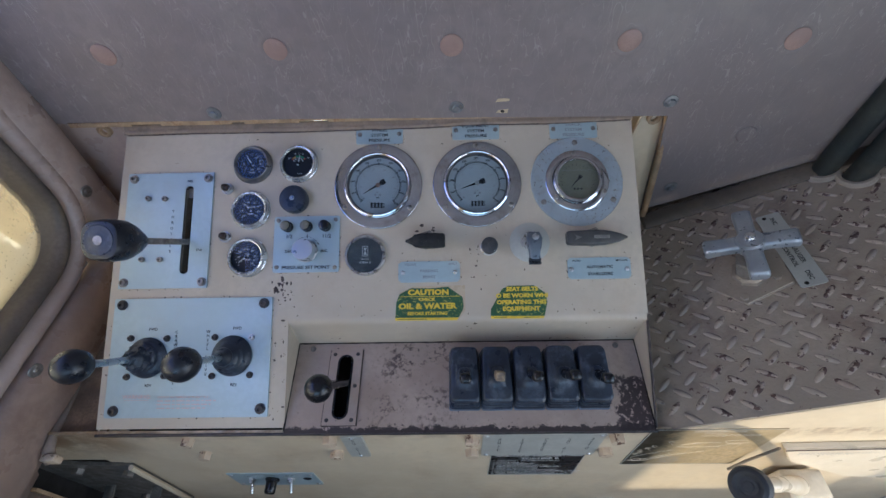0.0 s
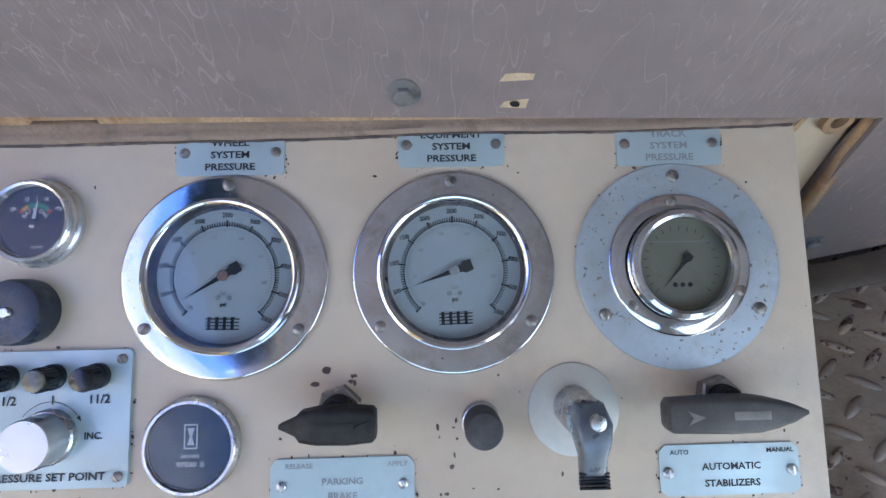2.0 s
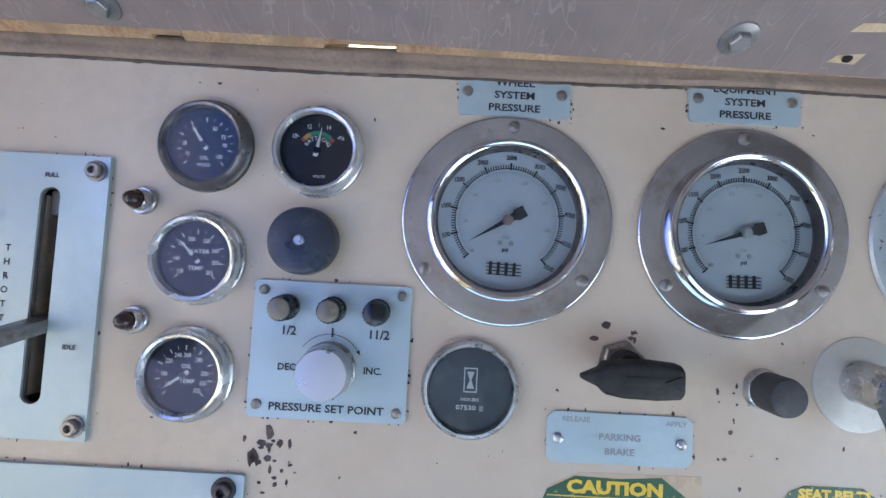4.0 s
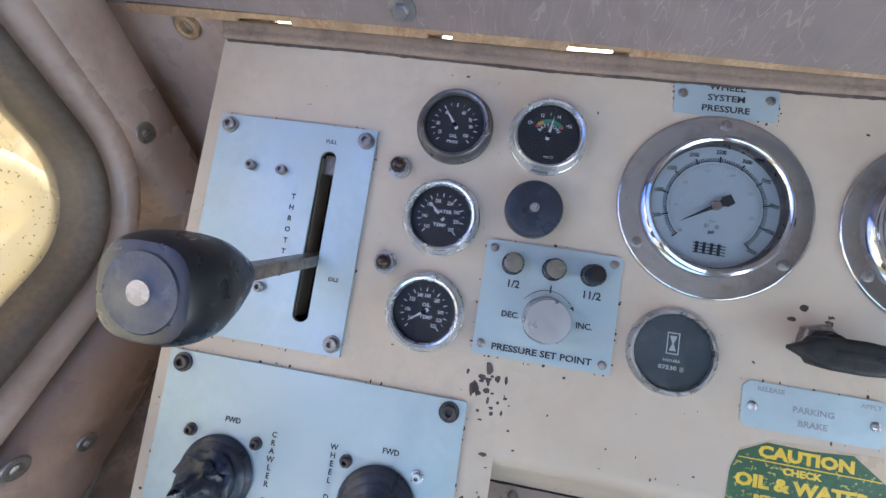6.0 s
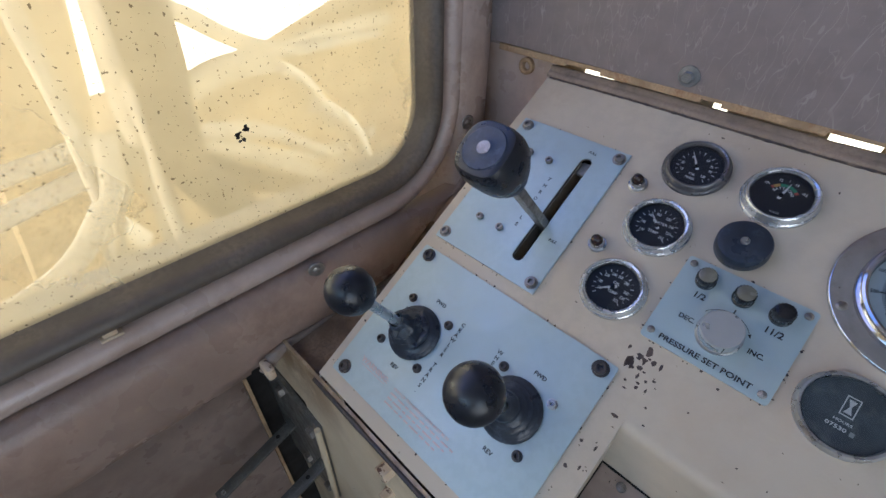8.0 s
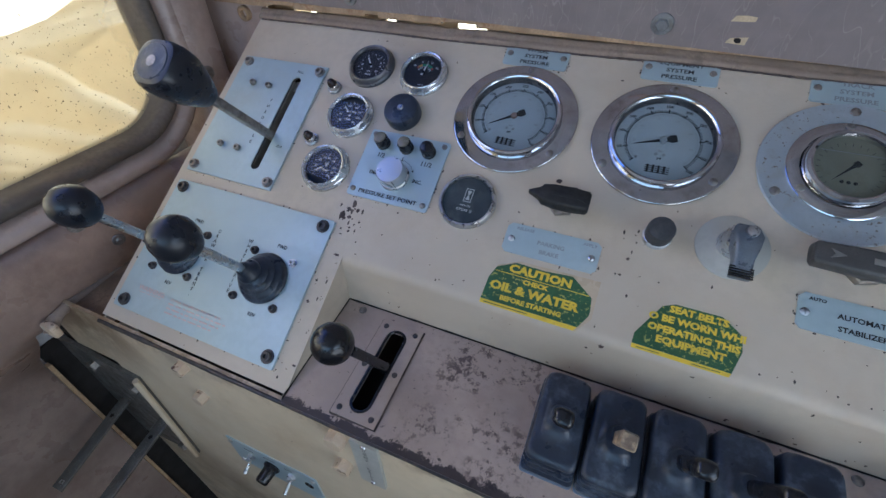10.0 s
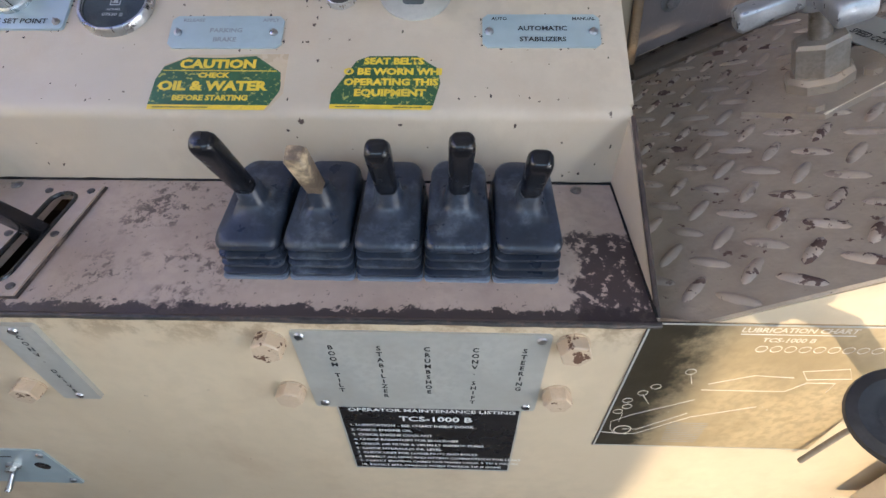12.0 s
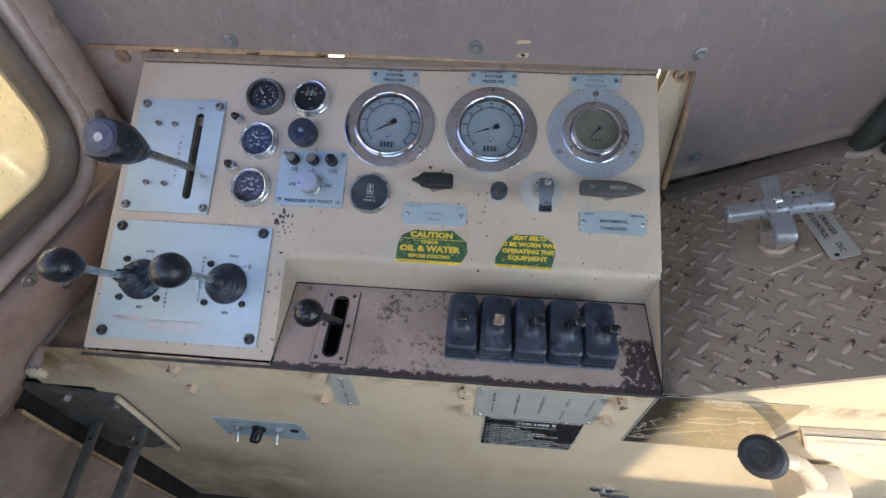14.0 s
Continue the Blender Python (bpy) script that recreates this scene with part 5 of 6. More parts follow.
def ball_lever(x, v, knob, label, torn):
    base = on_panel(x, v, 0.0028)
    g = thing("ball_lever", base, label, "lever", "ball levers")
    k = base.inverted() @ Vector(knob)
    prof = [(0.0285, 0), (0.0290, 0.0025), (0.0270, 0.0045), (0.0245, 0.0060), (0.0265, 0.0085), (0.0245, 0.0110), (0.0205, 0.0125), (0.0222, 0.0150), (0.0205, 0.0175), (0.0165, 0.0190), (0.0182, 0.0215), (0.0160, 0.0240), (0.0125, 0.0258), (0.0135, 0.0285), (0.0115, 0.0320), (0.0080, 0.0345), (0.0070, 0.0420), (0.0055, 0.0440)]
    bm = lathe(B(), prof, 30)
    for vt in bm.verts:
        h = max(0.0, vt.co.z - 0.004) / 0.04
        vt.co.x += k.x / k.z * vt.co.z * min(1, h)
        vt.co.y += (k.y / k.z * vt.co.z) * min(1, h)
        if torn and vt.co.z > 0.012:
            vt.co += 0.0042 * Vector(noise.noise_vector(vt.co * 160))
    part("bellows_boot", bm, m_boot, g, "torn black rubber bellows" if torn else "black rubber bellows", 60)
    part("rod", tube(B(), [(k * 0.25), k * 0.9], 0.0048, 14), m_steel, g, "bare steel rod")
    bm = B()
    prof = [(0, -0.0228)] + [(0.0203 * math.sin(radians(a)) * (1.0 if a > 90 else 0.97), -0.0228 * math.cos(radians(a))) for a in range(12, 180, 12)] + [(0, 0.0226)]
    lathe(bm, prof, 32, align(k, k * 1.1))
    part("ball", bm, m_knob, g, "black ball knob", 80)
    return g


ball_lever(-0.4055, -0.1520, (-0.404, 0.021, 0.981), "crawler transmission lever with black ball and torn boot", True)
ball_lever(-0.2815, -0.1505, (-0.273, 0.020, 0.985), "wheel drive lever with black ball and rubber boot", False)

# safety decals
def shape(name, pts, z0, z1, material, parent, label=""):
    return part(name, prism(B(), pts, z0, z1), material, parent, label)


g = thing("caution_decal", on_panel(0, 0), "torn green and yellow caution decal on the panel", "decal")
shape("film", [(-0.0463, -0.1041), (0.0450, -0.1050), (0.0560, -0.0900), (0.0560, -0.0540), (-0.0200, -0.0550), (-0.0400, -0.0640)], 0.00005, 0.0002, m_decal_clear, g)
shape("green_field", [(-0.0463, -0.1000), (0.0460, -0.1005), (0.0530, -0.0880), (0.0533, -0.0828), (0.0518, -0.0712), (0.0310, -0.0560), (0.005, -0.0580), (-0.0230, -0.0573), (-0.0403, -0.0659), (-0.0449, -0.0778)], 0.0002, 0.0004, m_decal_green, g, "dark green printed field")
shape("yellow_strip", [(-0.0463, -0.1041), (0.0430, -0.1046), (0.0458, -0.1006), (-0.0463, -0.1001)], 0.0002, 0.0004, m_decal_yellow, g, "yellow strip")
shape("yellow_line", [(-0.0400, -0.0692), (0.0490, -0.0696), (0.0490, -0.0703), (-0.0405, -0.0699)], 0.0004, 0.0005, m_decal_yellow, g)
text("CAUTION", 0.0074, 0.002, -0.0640, 0.0006, m_decal_yellow, g, wide=1.25)
text("CHECK", 0.0042, 0.000, -0.0742, 0.0006, m_decal_yellow, g, wide=1.2)
text("OIL & WATER", 0.0078, 0.0005, -0.0840, 0.0006, m_decal_yellow, g, wide=1.22)
text("BEFORE STARTING", 0.0044, 0.0005, -0.0945, 0.0006, m_decal_yellow, g, wide=1.1)
bars(g, [(-0.0425, 0.0, -0.1025, 0.0008)], 0.0005, m_decal_green)
g = thing("seat_belt_decal", on_panel(0, 0), "cut green and yellow seat belt decal on the panel", "decal")
shape("green_field", [(0.0925, -0.0990), (0.1700, -0.1000), (0.1750, -0.0804), (0.1730, -0.0673), (0.1566, -0.0558), (0.1197, -0.0559), (0.1099, -0.0604), (0.0928, -0.0898)], 0.0002, 0.0004, m_decal_green, g, "dark green printed field")
shape("yellow_strip", [(0.0925, -0.1030), (0.1685, -0.1037), (0.1698, -0.1001), (0.0925, -0.0992)], 0.0002, 0.0004, m_decal_yellow, g, "yellow strip")
for body, x, y, c, w in (("SEAT BELTS", 0.1390, -0.0610, 0.0056, 1.12), ("O BE WORN WHI", 0.1385, -0.0705, 0.0056, 1.18), ("OPERATING THIS", 0.1375, -0.0800, 0.0056, 1.15), ("EQUIPMENT", 0.1370, -0.0895, 0.0058, 1.2)):
    text(body, c, x, y, 0.0006, m_decal_yellow, g, wide=w)
bars(g, [(0.0965, 0.1150, -0.1014, 0.0007), (0.140, 0.162, -0.1018, 0.0007)], 0.0005, m_decal_green)

# flaked paint spots, bare brown metal
rng = random.Random(7)


def flakes(bm, spots, m):
    for cx, cy, r in spots:
        n = 7
        a0 = rng.random() * 6
        st = 0.6 + rng.random() * 0.8
        pts = [(cx + r * (0.6 + 0.7 * rng.random()) * math.cos(a0 + 6.283 * i / n) * st, cy + r * (0.6 + 0.7 * rng.random()) * math.sin(a0 + 6.283 * i / n) / st) for i in range(n)]
        bm.faces.new([bm.verts.new(m @ Vector((x, y, 0.0003))) for x, y in pts])


bm = B()
spots = []
for cx, cy, sx, sy, n, r in ((-0.2165, -0.052, 0.008, 0.008, 16, 0.0026), (-0.208, -0.066, 0.010, 0.008, 12, 0.0012), (0.006, 0.0305, 0.010, 0.004, 6, 0.0018), (0.075, -0.020, 0.012, 0.020, 14, 0.0011), (-0.005, -0.117, 0.002, 0.002, 2, 0.002),
                             (-0.017, -0.0915, 0.004, 0.0018, 7, 0.0030), (0.004, -0.0925, 0.005, 0.0012, 6, 0.0022)):
    spots += [(rng.gauss(cx, sx), rng.gauss(cy, sy), r * (0.5 + rng.random())) for _ in range(n)]
for _ in range(60):
    spots.append((rng.uniform(-0.20, 0.312), rng.gauss(-0.105, 0.012), 0.0005 + 0.0008 * rng.random()))
for _ in range(150):
    spots.append((rng.uniform(-0.47, 0.315), rng.uniform(-0.10, 0.19), 0.0003 + 0.0010 * rng.random() ** 2))
for _ in range(28):
    spots.append((rng.choice((-0.212, -0.208, -0.221, -0.467)) + rng.gauss(0, 0.002), rng.uniform(-0.245, -0.10), 0.0006 + 0.0016 * rng.random() ** 2))
for x0, x1, v0, v1, n in ((-0.109, -0.0345, 0.166, 0.192, 20), (0.0404, 0.1149, 0.1695, 0.192, 18), (0.1905, 0.265, 0.168, 0.192, 16), (-0.2305, -0.1295, -0.0323, 0.0547, 34), (-0.043, 0.050, -0.050, -0.017, 20), (0.206, 0.2995, -0.049, -0.0155, 20), (-0.461, -0.326, -0.053, 0.127, 34), (-0.463, -0.226, -0.2365, -0.066, 46)):
    for _ in range(n):
        a, e = rng.random(), rng.gauss(0, 0.0007)
        side = rng.randrange(4)
        spots.append(((x0 + (x1 - x0) * a, (v0, v1)[side % 2] + e) if side < 2 else ((x0, x1)[side % 2] + e, v0 + (v1 - v0) * a)) + (0.0004 + 0.0010 * rng.random() ** 2,))
spots = [s for s in spots if s[1] > -0.097 or s[0] < -0.206]
flakes(bm, spots, Matrix.Translation((0, 0, 0)))
fk = part("flaked_paint", bm, m_edge, console, "bare brown chips in the paint")
fk.matrix_local = PANEL
tagged(fk, kind="stuff")
bm = B()
flakes(bm, [(rng.uniform(-0.2, 0.31), rng.uniform(0.836, 0.886), 0.0005 + 0.0010 * rng.random()) for _ in range(26)], Matrix(((1, 0, 0, 0), (0, 0, -1, wall_y), (0, 1, 0, 0), (0, 0, 0, 1))))
tagged(part("flaked_paint", bm, m_edge, console, "bare brown chips in the paint"), kind="stuff")

# foam strip over the top edge of the panel
bm = B()
rings = []
for i in range(121):
    x = -0.474 + 0.792 * i / 120
    sway = 0.015 * max(0.0, x + 0.09) + 0.0022 * noise.noise((x * 7, 1.0, 0)) + 0.0006 * noise.noise((x * 40, 3.0, 0))
    puff = 1 + 0.35 * noise.noise((x * 13, 5, 0))
    rings.append([PANEL @ Vector((x, 0.2003 + dv + sway * (1 if dv < 0.008 else 0), h * puff)) for dv, h in
                  ((-0.0092, 0.0002), (-0.0098, 0.0030), (-0.0076, 0.0056), (-0.0040, 0.0046), (-0.0012, 0.0052), (0.0018, 0.0068), (0.0046, 0.0064), (0.0068, 0.0034), (0.0074, 0.0002))])
loft(bm, rings)
fs = thing("foam_strip", Matrix(), "wavy brown foam strip along the top of the panel", "seal")
part("foam", bm, m_foam, fs, angle=70)
bm = B()
low = [PANEL @ Vector((-0.470 + 0.786 * i / 160, 0.1902 + 0.015 * max(0.0, -0.380 + 0.786 * i / 160) + 0.0022 * noise.noise(((-0.470 + 0.786 * i / 160) * 7, 1.0, 0)) + 0.0006 * noise.noise((i * 0.6, 2.0, 0)), 0.0010)) for i in range(161)]
tube(bm, low, [0.0010 + 0.0009 * abs(noise.noise((i * 0.5, 7, 0))) for i in range(161)], 6)
part("torn_edge", bm, m_edge, fs, "dark ragged lower edge")

# ---- lever shelf things ----
def on_shelf(x, y, h=0.0):
    return SHELF @ Matrix.Translation((x, y, h))


def spool_lever(x, tip, label, worn):
    m = on_shelf(x, 0.068)
    g = thing("spool_lever", m, label, "lever", "row of five spool levers")
    part("gasket", prism(B(), rounded(-0.0222, 0.0222, -0.0425, 0.0425, 0.003, 2), 0.0, 0.0022), m_blue_grey, g, "blue-grey gasket")
    rings = []
    for z, w, d_, cy, r in ((0.0022, 0.0205, 0.0400, 0, 0.005), (0.0036, 0.0220, 0.0414, 0, 0.005), (0.0058, 0.0220, 0.0414, 0, 0.005), (0.0074, 0.0182, 0.0362, 0, 0.006), (0.0084, 0.0182, 0.0362, 0, 0.006),
                            (0.0100, 0.0217, 0.0404, 0.0008, 0.006), (0.0122, 0.0217, 0.0404, 0.0008, 0.006), (0.0138, 0.0180, 0.0354, 0.001, 0.006), (0.0148, 0.0180, 0.0354, 0.001, 0.006),
                            (0.0164, 0.0214, 0.0394, 0.0015, 0.006), (0.0186, 0.0214, 0.0394, 0.0015, 0.006), (0.0200, 0.0178, 0.0345, 0.002, 0.007), (0.0210, 0.0178, 0.0345, 0.002, 0.007), (0.0228, 0.0209, 0.0384, 0.002, 0.008)):
        rings.append([(px, py + cy, z) for px, py in rounded(-w, w, -d_, d_, r, 4)])
    # cushion-shaped top, rising to the back, with a collar for the lever
    for z, w, d_, slope, r in ((0.0252, 0.0213, 0.0390, 0.03, 0.007), (0.0278, 0.0211, 0.0385, 0.08, 0.007), (0.0300, 0.0200, 0.0368, 0.12, 0.009), (0.0312, 0.0182, 0.0340, 0.14, 0.010), (0.0318, 0.0140, 0.0250, 0.14, 0.009)):
        rings.append([(px * (1 - 2.2 * max(0.0, py)), py + 0.001, z + slope * (py + d_)) for px, py in rounded(-w, w, -d_, d_, r, 4)])
    for z, w, d_, cy, r in ((0.0378, 0.0108, 0.0128, -0.002, 0.0075), (0.0410, 0.0088, 0.0098, -0.003, 0.0070), (0.0500, 0.0078, 0.0086, -0.004, 0.0065), (0.0520, 0.0070, 0.0076, -0.004, 0.0062)):
        rings.append([(px, py + cy, z) for px, py in rounded(-w, w, -d_, d_, r, 4)])
    bm = loft(B(), rings)
    for vt in bm.verts:
        if vt.co.z > 0.004:
            vt.co += 0.0009 * Vector(noise.noise_vector((vt.co + Vector((x * 7, 0, 0))) * 90))
    part("bellows_boot", bm, m_boot, g, "black rubber stepped boot", 55)
    k = m.inverted() @ Vector(tip)
    b0 = Vector((0, -0.003, 0.042))
    u = (k - b0).normalized()
    if worn:
        bm = loft(B(), [[align(b0 + u * s, k + u) @ Vector((px, py, 0)) for px, py in rounded(-w, w, -w, w, w * 0.35, 3)] for s, w in ((0.0, 0.0050), ((k - b0).length * 0.5, 0.0056), ((k - b0).length - 0.003, 0.0062), ((k - b0).length, 0.0048))])
        part("grip", bm, m_tan, g, "worn tan square grip")
    else:
        n = (k - b0).length
        bm = loft(B(), [[align(b0 + u * s, k + u) @ Vector((px, py, 0)) for px, py in rounded(-w, w, -w * 0.9, w * 0.9, w * 0.62, 4)]
                        for s, w in ((0.0, 0.0056), (0.012, 0.0060), (0.013, 0.0066), (n * 0.5, 0.0070), (n - 0.009, 0.0074), (n - 0.004, 0.0072), (n - 0.0012, 0.0060), (n, 0.0042))])
        part("grip", bm, m_plastic, g, "glossy black grip", 60)
    return g


for i, tip in enumerate(((0.052, 0.0264, 0.924), (0.097, 0.0347, 0.9115), (0.1444, 0.031, 0.918), (0.191, 0.030, 0.923), (0.2337, 0.029, 0.913))):
    spool_lever(0.0522 + 0.0458 * i, tip, "spool lever with worn tan grip and black boot" if i == 1 else "spool lever with black grip and stepped rubber boot", i == 1)

g = thing("slot_bezel", on_shelf(0, 0, 0), "worn steel slot frame screwed to the shelf", "plate")
FX0, FX1, FY0, FY1 = -0.1365, -0.1155, 0.0160, 0.1080
bm = cells(B(), [-0.1500, FX0, FX1, -0.1020], [0.0070, FY0, FY1, 0.1170], [(FX0, FX1, FY0, FY1)], 0.0030, pose(0, 0, 0.0033))
part("frame_plate", bm, m_shelf, g)
# dark tube paints the frame's shadow outline on the shelf
part("shade_rim", tube(B(), [(-0.1503, 0.0067, 0.0008), (-0.1017, 0.0067, 0.0008), (-0.1017, 0.1173, 0.0008), (-0.1503, 0.1173, 0.0008), (-0.1503, 0.0067, 0.0008)], 0.0014, 6), m_edge, g, "dark rim painting the shadow outline round the frame")
bm = B()
ring = rounded(FX0 + 0.0003, FX1 - 0.0003, FY0 + 0.0003, FY1 - 0.0003, 0.0098, 6)
tube(bm, [(x, y, 0.0032) for x, y in ring + ring[:1]], 0.0017, 6)
part("rubber_lip", bm, m_plastic, g, "black rubber lip")
for cx, sx in ((FX0, 1), (FX1, -1)):
    for cy, sy in ((FY0, 1), (FY1, -1)):
        pts = [(cx, cy)] + [(cx + sx * 0.0098 * (1 - math.sin(radians(a))), cy + sy * 0.0098 * (1 - math.cos(radians(a)))) for a in range(0, 91, 15)]
        part("corner_fillet", prism(B(), pts, 0.0004, 0.0033), m_shelf, g)
for x, y in ((-0.1435, 0.014), (-0.1085, 0.014), (-0.1435, 0.110), (-0.1085, 0.110), (-0.1435, 0.062), (-0.1085, 0.062)):
    part("rivet", lathe(B(), [(0.0030, 0.0033), (0.0026, 0.0045), (0, 0.0050)], 12, off=(x, y)), m_screw_dark, g)

g = thing("conveyor_lever", Matrix(), "black lever with a glossy ball knob in the slotted shelf", "lever")
bm = loft(B(), [[align(p, q) @ Vector((a, b, 0)) for a, b in rounded(-w, w, -0.0045, 0.0045, 0.0016, 2)] for p, q, w in (((-0.1255, 0.085, 0.775), (-0.1265, 0.03, 0.90), 0.0095), ((-0.1258, 0.064, 0.833), (-0.1268, 0.03, 0.90), 0.0095), ((-0.1280, 0.026, 0.908), (-0.129, 0.01, 0.94), 0.0085))])
part("arm", bm, m_plastic, g, "flat black arm")
prof = [(0, -0.0180)] + [(0.0172 * math.sin(radians(a)), -0.0180 * math.cos(radians(a))) for a in range(15, 180, 15)] + [(0, 0.0180)]
part("ball", lathe(B(), prof, 30, align((-0.129, 0.0145, 0.928), (-0.129, 0.0, 0.95))), m_plastic, g, "glossy black ball", 80)

for x, y in ((-0.180, 0.1205), (0.285, 0.1205)):
    g = thing("shelf_screw", on_shelf(x, y), "dirty pan head screw in the shelf", "screw", "shelf screws")
    pan_screw(g, 0, 0, 0, 0.0045, m_screw, x)

# ---- front wall things ----
FRONT = Matrix(((1, 0, 0, 0), (0, 0, -1, 0), (0, 1, 0, 0), (0, 0, 0, 1)))


def on_front(x, z, d=0.0):
    return FRONT @ Matrix.Translation((x, z, d))


for i, (x, z, r) in enumerate(((0.062, 0.786, 0.0112), (0.063, 0.7255, 0.0108), (0.268, 0.789, 0.0112), (0.2665, 0.7275, 0.0108), (-0.143, 0.788, 0.0112), (-0.147, 0.7225, 0.0105), (-0.352, 0.787, 0.0092), (-0.354, 0.7235, 0.0092))):
    g = thing("hex_bolt", on_front(x, z), "painted hex bolt with chipped rusty head in the console front", "bolt", "front hex bolts")
    part("washer", lathe(B(), [(0.0, 0), (r * 1.02, 0.0), (r * 1.02, 0.0010), (0, 0.0010)], 24), m_bolt_paint, g)
    part("head", lathe(B(), [(r, 0.0010), (r, 0.0098), (r * 0.92, 0.0110), (0, 0.0110)], 6, start=0.4 + i * 1.3), m_bolt_paint, g, angle=25)

g = plate("lever_name_plate", rounded(0.0, 0.1755, 0.0, 0.0975, 0.003), 0.0015, m_alu_dull, "dull aluminium plate naming the five spool levers", on_front(0.0775, 0.7020), category="name plate")
for sx, sy in ((0.006, 0.0915), (0.169, 0.0915), (0.008, 0.006), (0.168, 0.006)):
    part("rivet", lathe(B(), [(0.0036, 0.0015), (0.0028, 0.0028), (0, 0.0031)], 14, off=(sx, sy)), m_steel, g)
for i, word in enumerate(("BOOM TILT", "STABILIZER", "CRUMBSHOE", "CONV. SHIFT", "STEERING")):
    for k, ch in enumerate(word):
        if ch != " ":
            text(ch, 0.0046, 0.0250 + 0.0335 * i, 0.0800 - 0.0068 * k, 0.0018, m_ink, g)
g = plate("maintenance_plate", rounded(0.0, 0.1495, 0.0, 0.1170, 0.001, 2), 0.0010, m_black_plate, "black operator maintenance plate with white print", on_front(0.0935, 0.5850), category="name plate")
bm = B()
for x0, x1, y0, y1 in ((0.0, 0.1495, 0.0, 0.0018), (0.0, 0.0014, 0.0, 0.117), (0.1481, 0.1495, 0.0, 0.117)):
    box(bm, x0, x1, y0, y1, 0.0008, 0.0013)
part("border", bm, m_alu_dull, g)
text("OPERATOR MAINTENANCE LISTING", 0.0046, 0.077, 0.1125, 0.0013, m_ink_white, g, wide=1.28)
text("TCS-1000 B", 0.0075, 0.080, 0.0990, 0.0013, m_ink_white, g, wide=1.15)
for i, line in enumerate(("1. LUBRICATION - SEE CHART INSIDE DOOR", "2. CHECK ENGINE OIL", "3. CHECK ENGINE COOLANT", "4. CHECK RADIATORS FOR BLOCKAGE", "5. CHECK AIR FILTER & VISUALLY INSPECT TUBES", "6. CHECK HYDRAULIC OIL LEVEL",
                          "7. CHECK UNIT FOR LOOSE NUTS AND BOLTS", "8. INSPECT ALL HOSE AND FITTING CONNECTIONS FOR LEAKS", "9. INSPECT DIGGING CHAIN SAG WHEN COLD, 5 TO 6 INCHES", "10. INSPECT BITS, CHANGE WHEN CARBIDE TIP IS GONE")):
    text(line, 0.0038, 0.006, 0.0870 - 0.0088 * i, 0.0013, m_ink_white, g, align_x="LEFT", wide=0.98)

g = plate("conveyor_drive_plate", rounded(0.0, 0.031, 0.0, 0.092, 0.002), 0.0035, m_alu_dull, "small upright conveyor drive name plate", on_front(-0.1265, 0.7090), category="name plate")
for k, ch in enumerate("CONV. DRIVE"):
    if ch != " ":
        text(ch, 0.0042, 0.0155, 0.0800 - 0.0068 * k, 0.0038, m_ink, g)
for sy in (0.087, 0.005):
    part("rivet", lathe(B(), [(0.0034, 0.0035), (0.0028, 0.0047), (0, 0.0050)], 14, off=(0.0155, sy)), m_steel, g)

g = plate("switch_plate", rounded(0.0, 0.157, 0.0, 0.080, 0.003), 0.0016, m_alu, "aluminium switch plate with toggles under the console", on_front(-0.3720, 0.5240), category="plate")
for sx, sy in ((0.007, 0.070), (0.150, 0.070), (0.007, 0.010), (0.150, 0.010)):
    pan_screw(g, sx, sy, 0.0016, 0.0036, m_steel, sx * 30)
for sx in (0.036, 0.108):
    part("toggle_nut", lathe(B(), [(0.0072, 0.0016), (0.0072, 0.0045), (0.0045, 0.0050), (0.0045, 0.0090), (0, 0.0090)], 6, off=(sx, 0.045)), m_steel, g)
    part("toggle", lathe(B(), [(0.0020, 0.006), (0.0026, 0.020), (0.0030, 0.026), (0.0, 0.0275)], 14, Matrix.Translation((sx, 0.045, 0)) @ pose(0, 0, 0, 32)), m_steel, g)
part("rotary_knob", lathe(B(), [(0.0125, 0.0016), (0.0130, 0.0040), (0.0100, 0.0070), (0.0095, 0.0240), (0.0080, 0.0260), (0, 0.0262)], 20, off=(0.074, 0.046)), m_plastic, g, "black rotary knob")
part("blank_hole", lathe(B(), [(0.0075, 0.0016), (0.0075, 0.0022), (0.0060, 0.0024), (0, 0.0019)], 18, off=(0.138, 0.045)), m_plastic, g)
bars(g, [(0.028, 0.046, 0.065, 0.0022), (0.064, 0.086, 0.068, 0.0022), (0.100, 0.118, 0.065, 0.0022)], 0.0019, m_ink)

m_ink_worn = mat("worn_white_ink", (0.70, 0.64, 0.52), 0.5, bump=0)
# lubrication chart plate: worn, with a line drawing
g = plate("lubrication_chart", [(0.0, 0.0), (0.1850, 0.0), (0.1850, 0.1680), (0.0, 0.1680)], 0.0010, m_chart, "worn dark lubrication chart plate with line drawing", on_front(0.3115, 0.6460), category="chart")
bm = B()
for x0, x1, y0, y1 in ((0.0, 0.185, 0.1665, 0.168), (0.0, 0.0016, 0.0, 0.168), (0.0, 0.185, 0.0, 0.0012)):
    box(bm, x0, x1, y0, y1, 0.0008, 0.0013)
part("border", bm, m_alu_dull, g)
text("LUBRICATION CHART", 0.0046, 0.095, 0.1625, 0.0013, m_ink_worn, g, wide=1.1)
text("TCS-1000 B", 0.0042, 0.093, 0.1525, 0.0013, m_ink_worn, g, wide=1.15)
part("title_line", box(B(), 0.060, 0.132, 0.1578, 0.1583, 0.0009, 0.0012), m_ink_white, g)
bm = B()
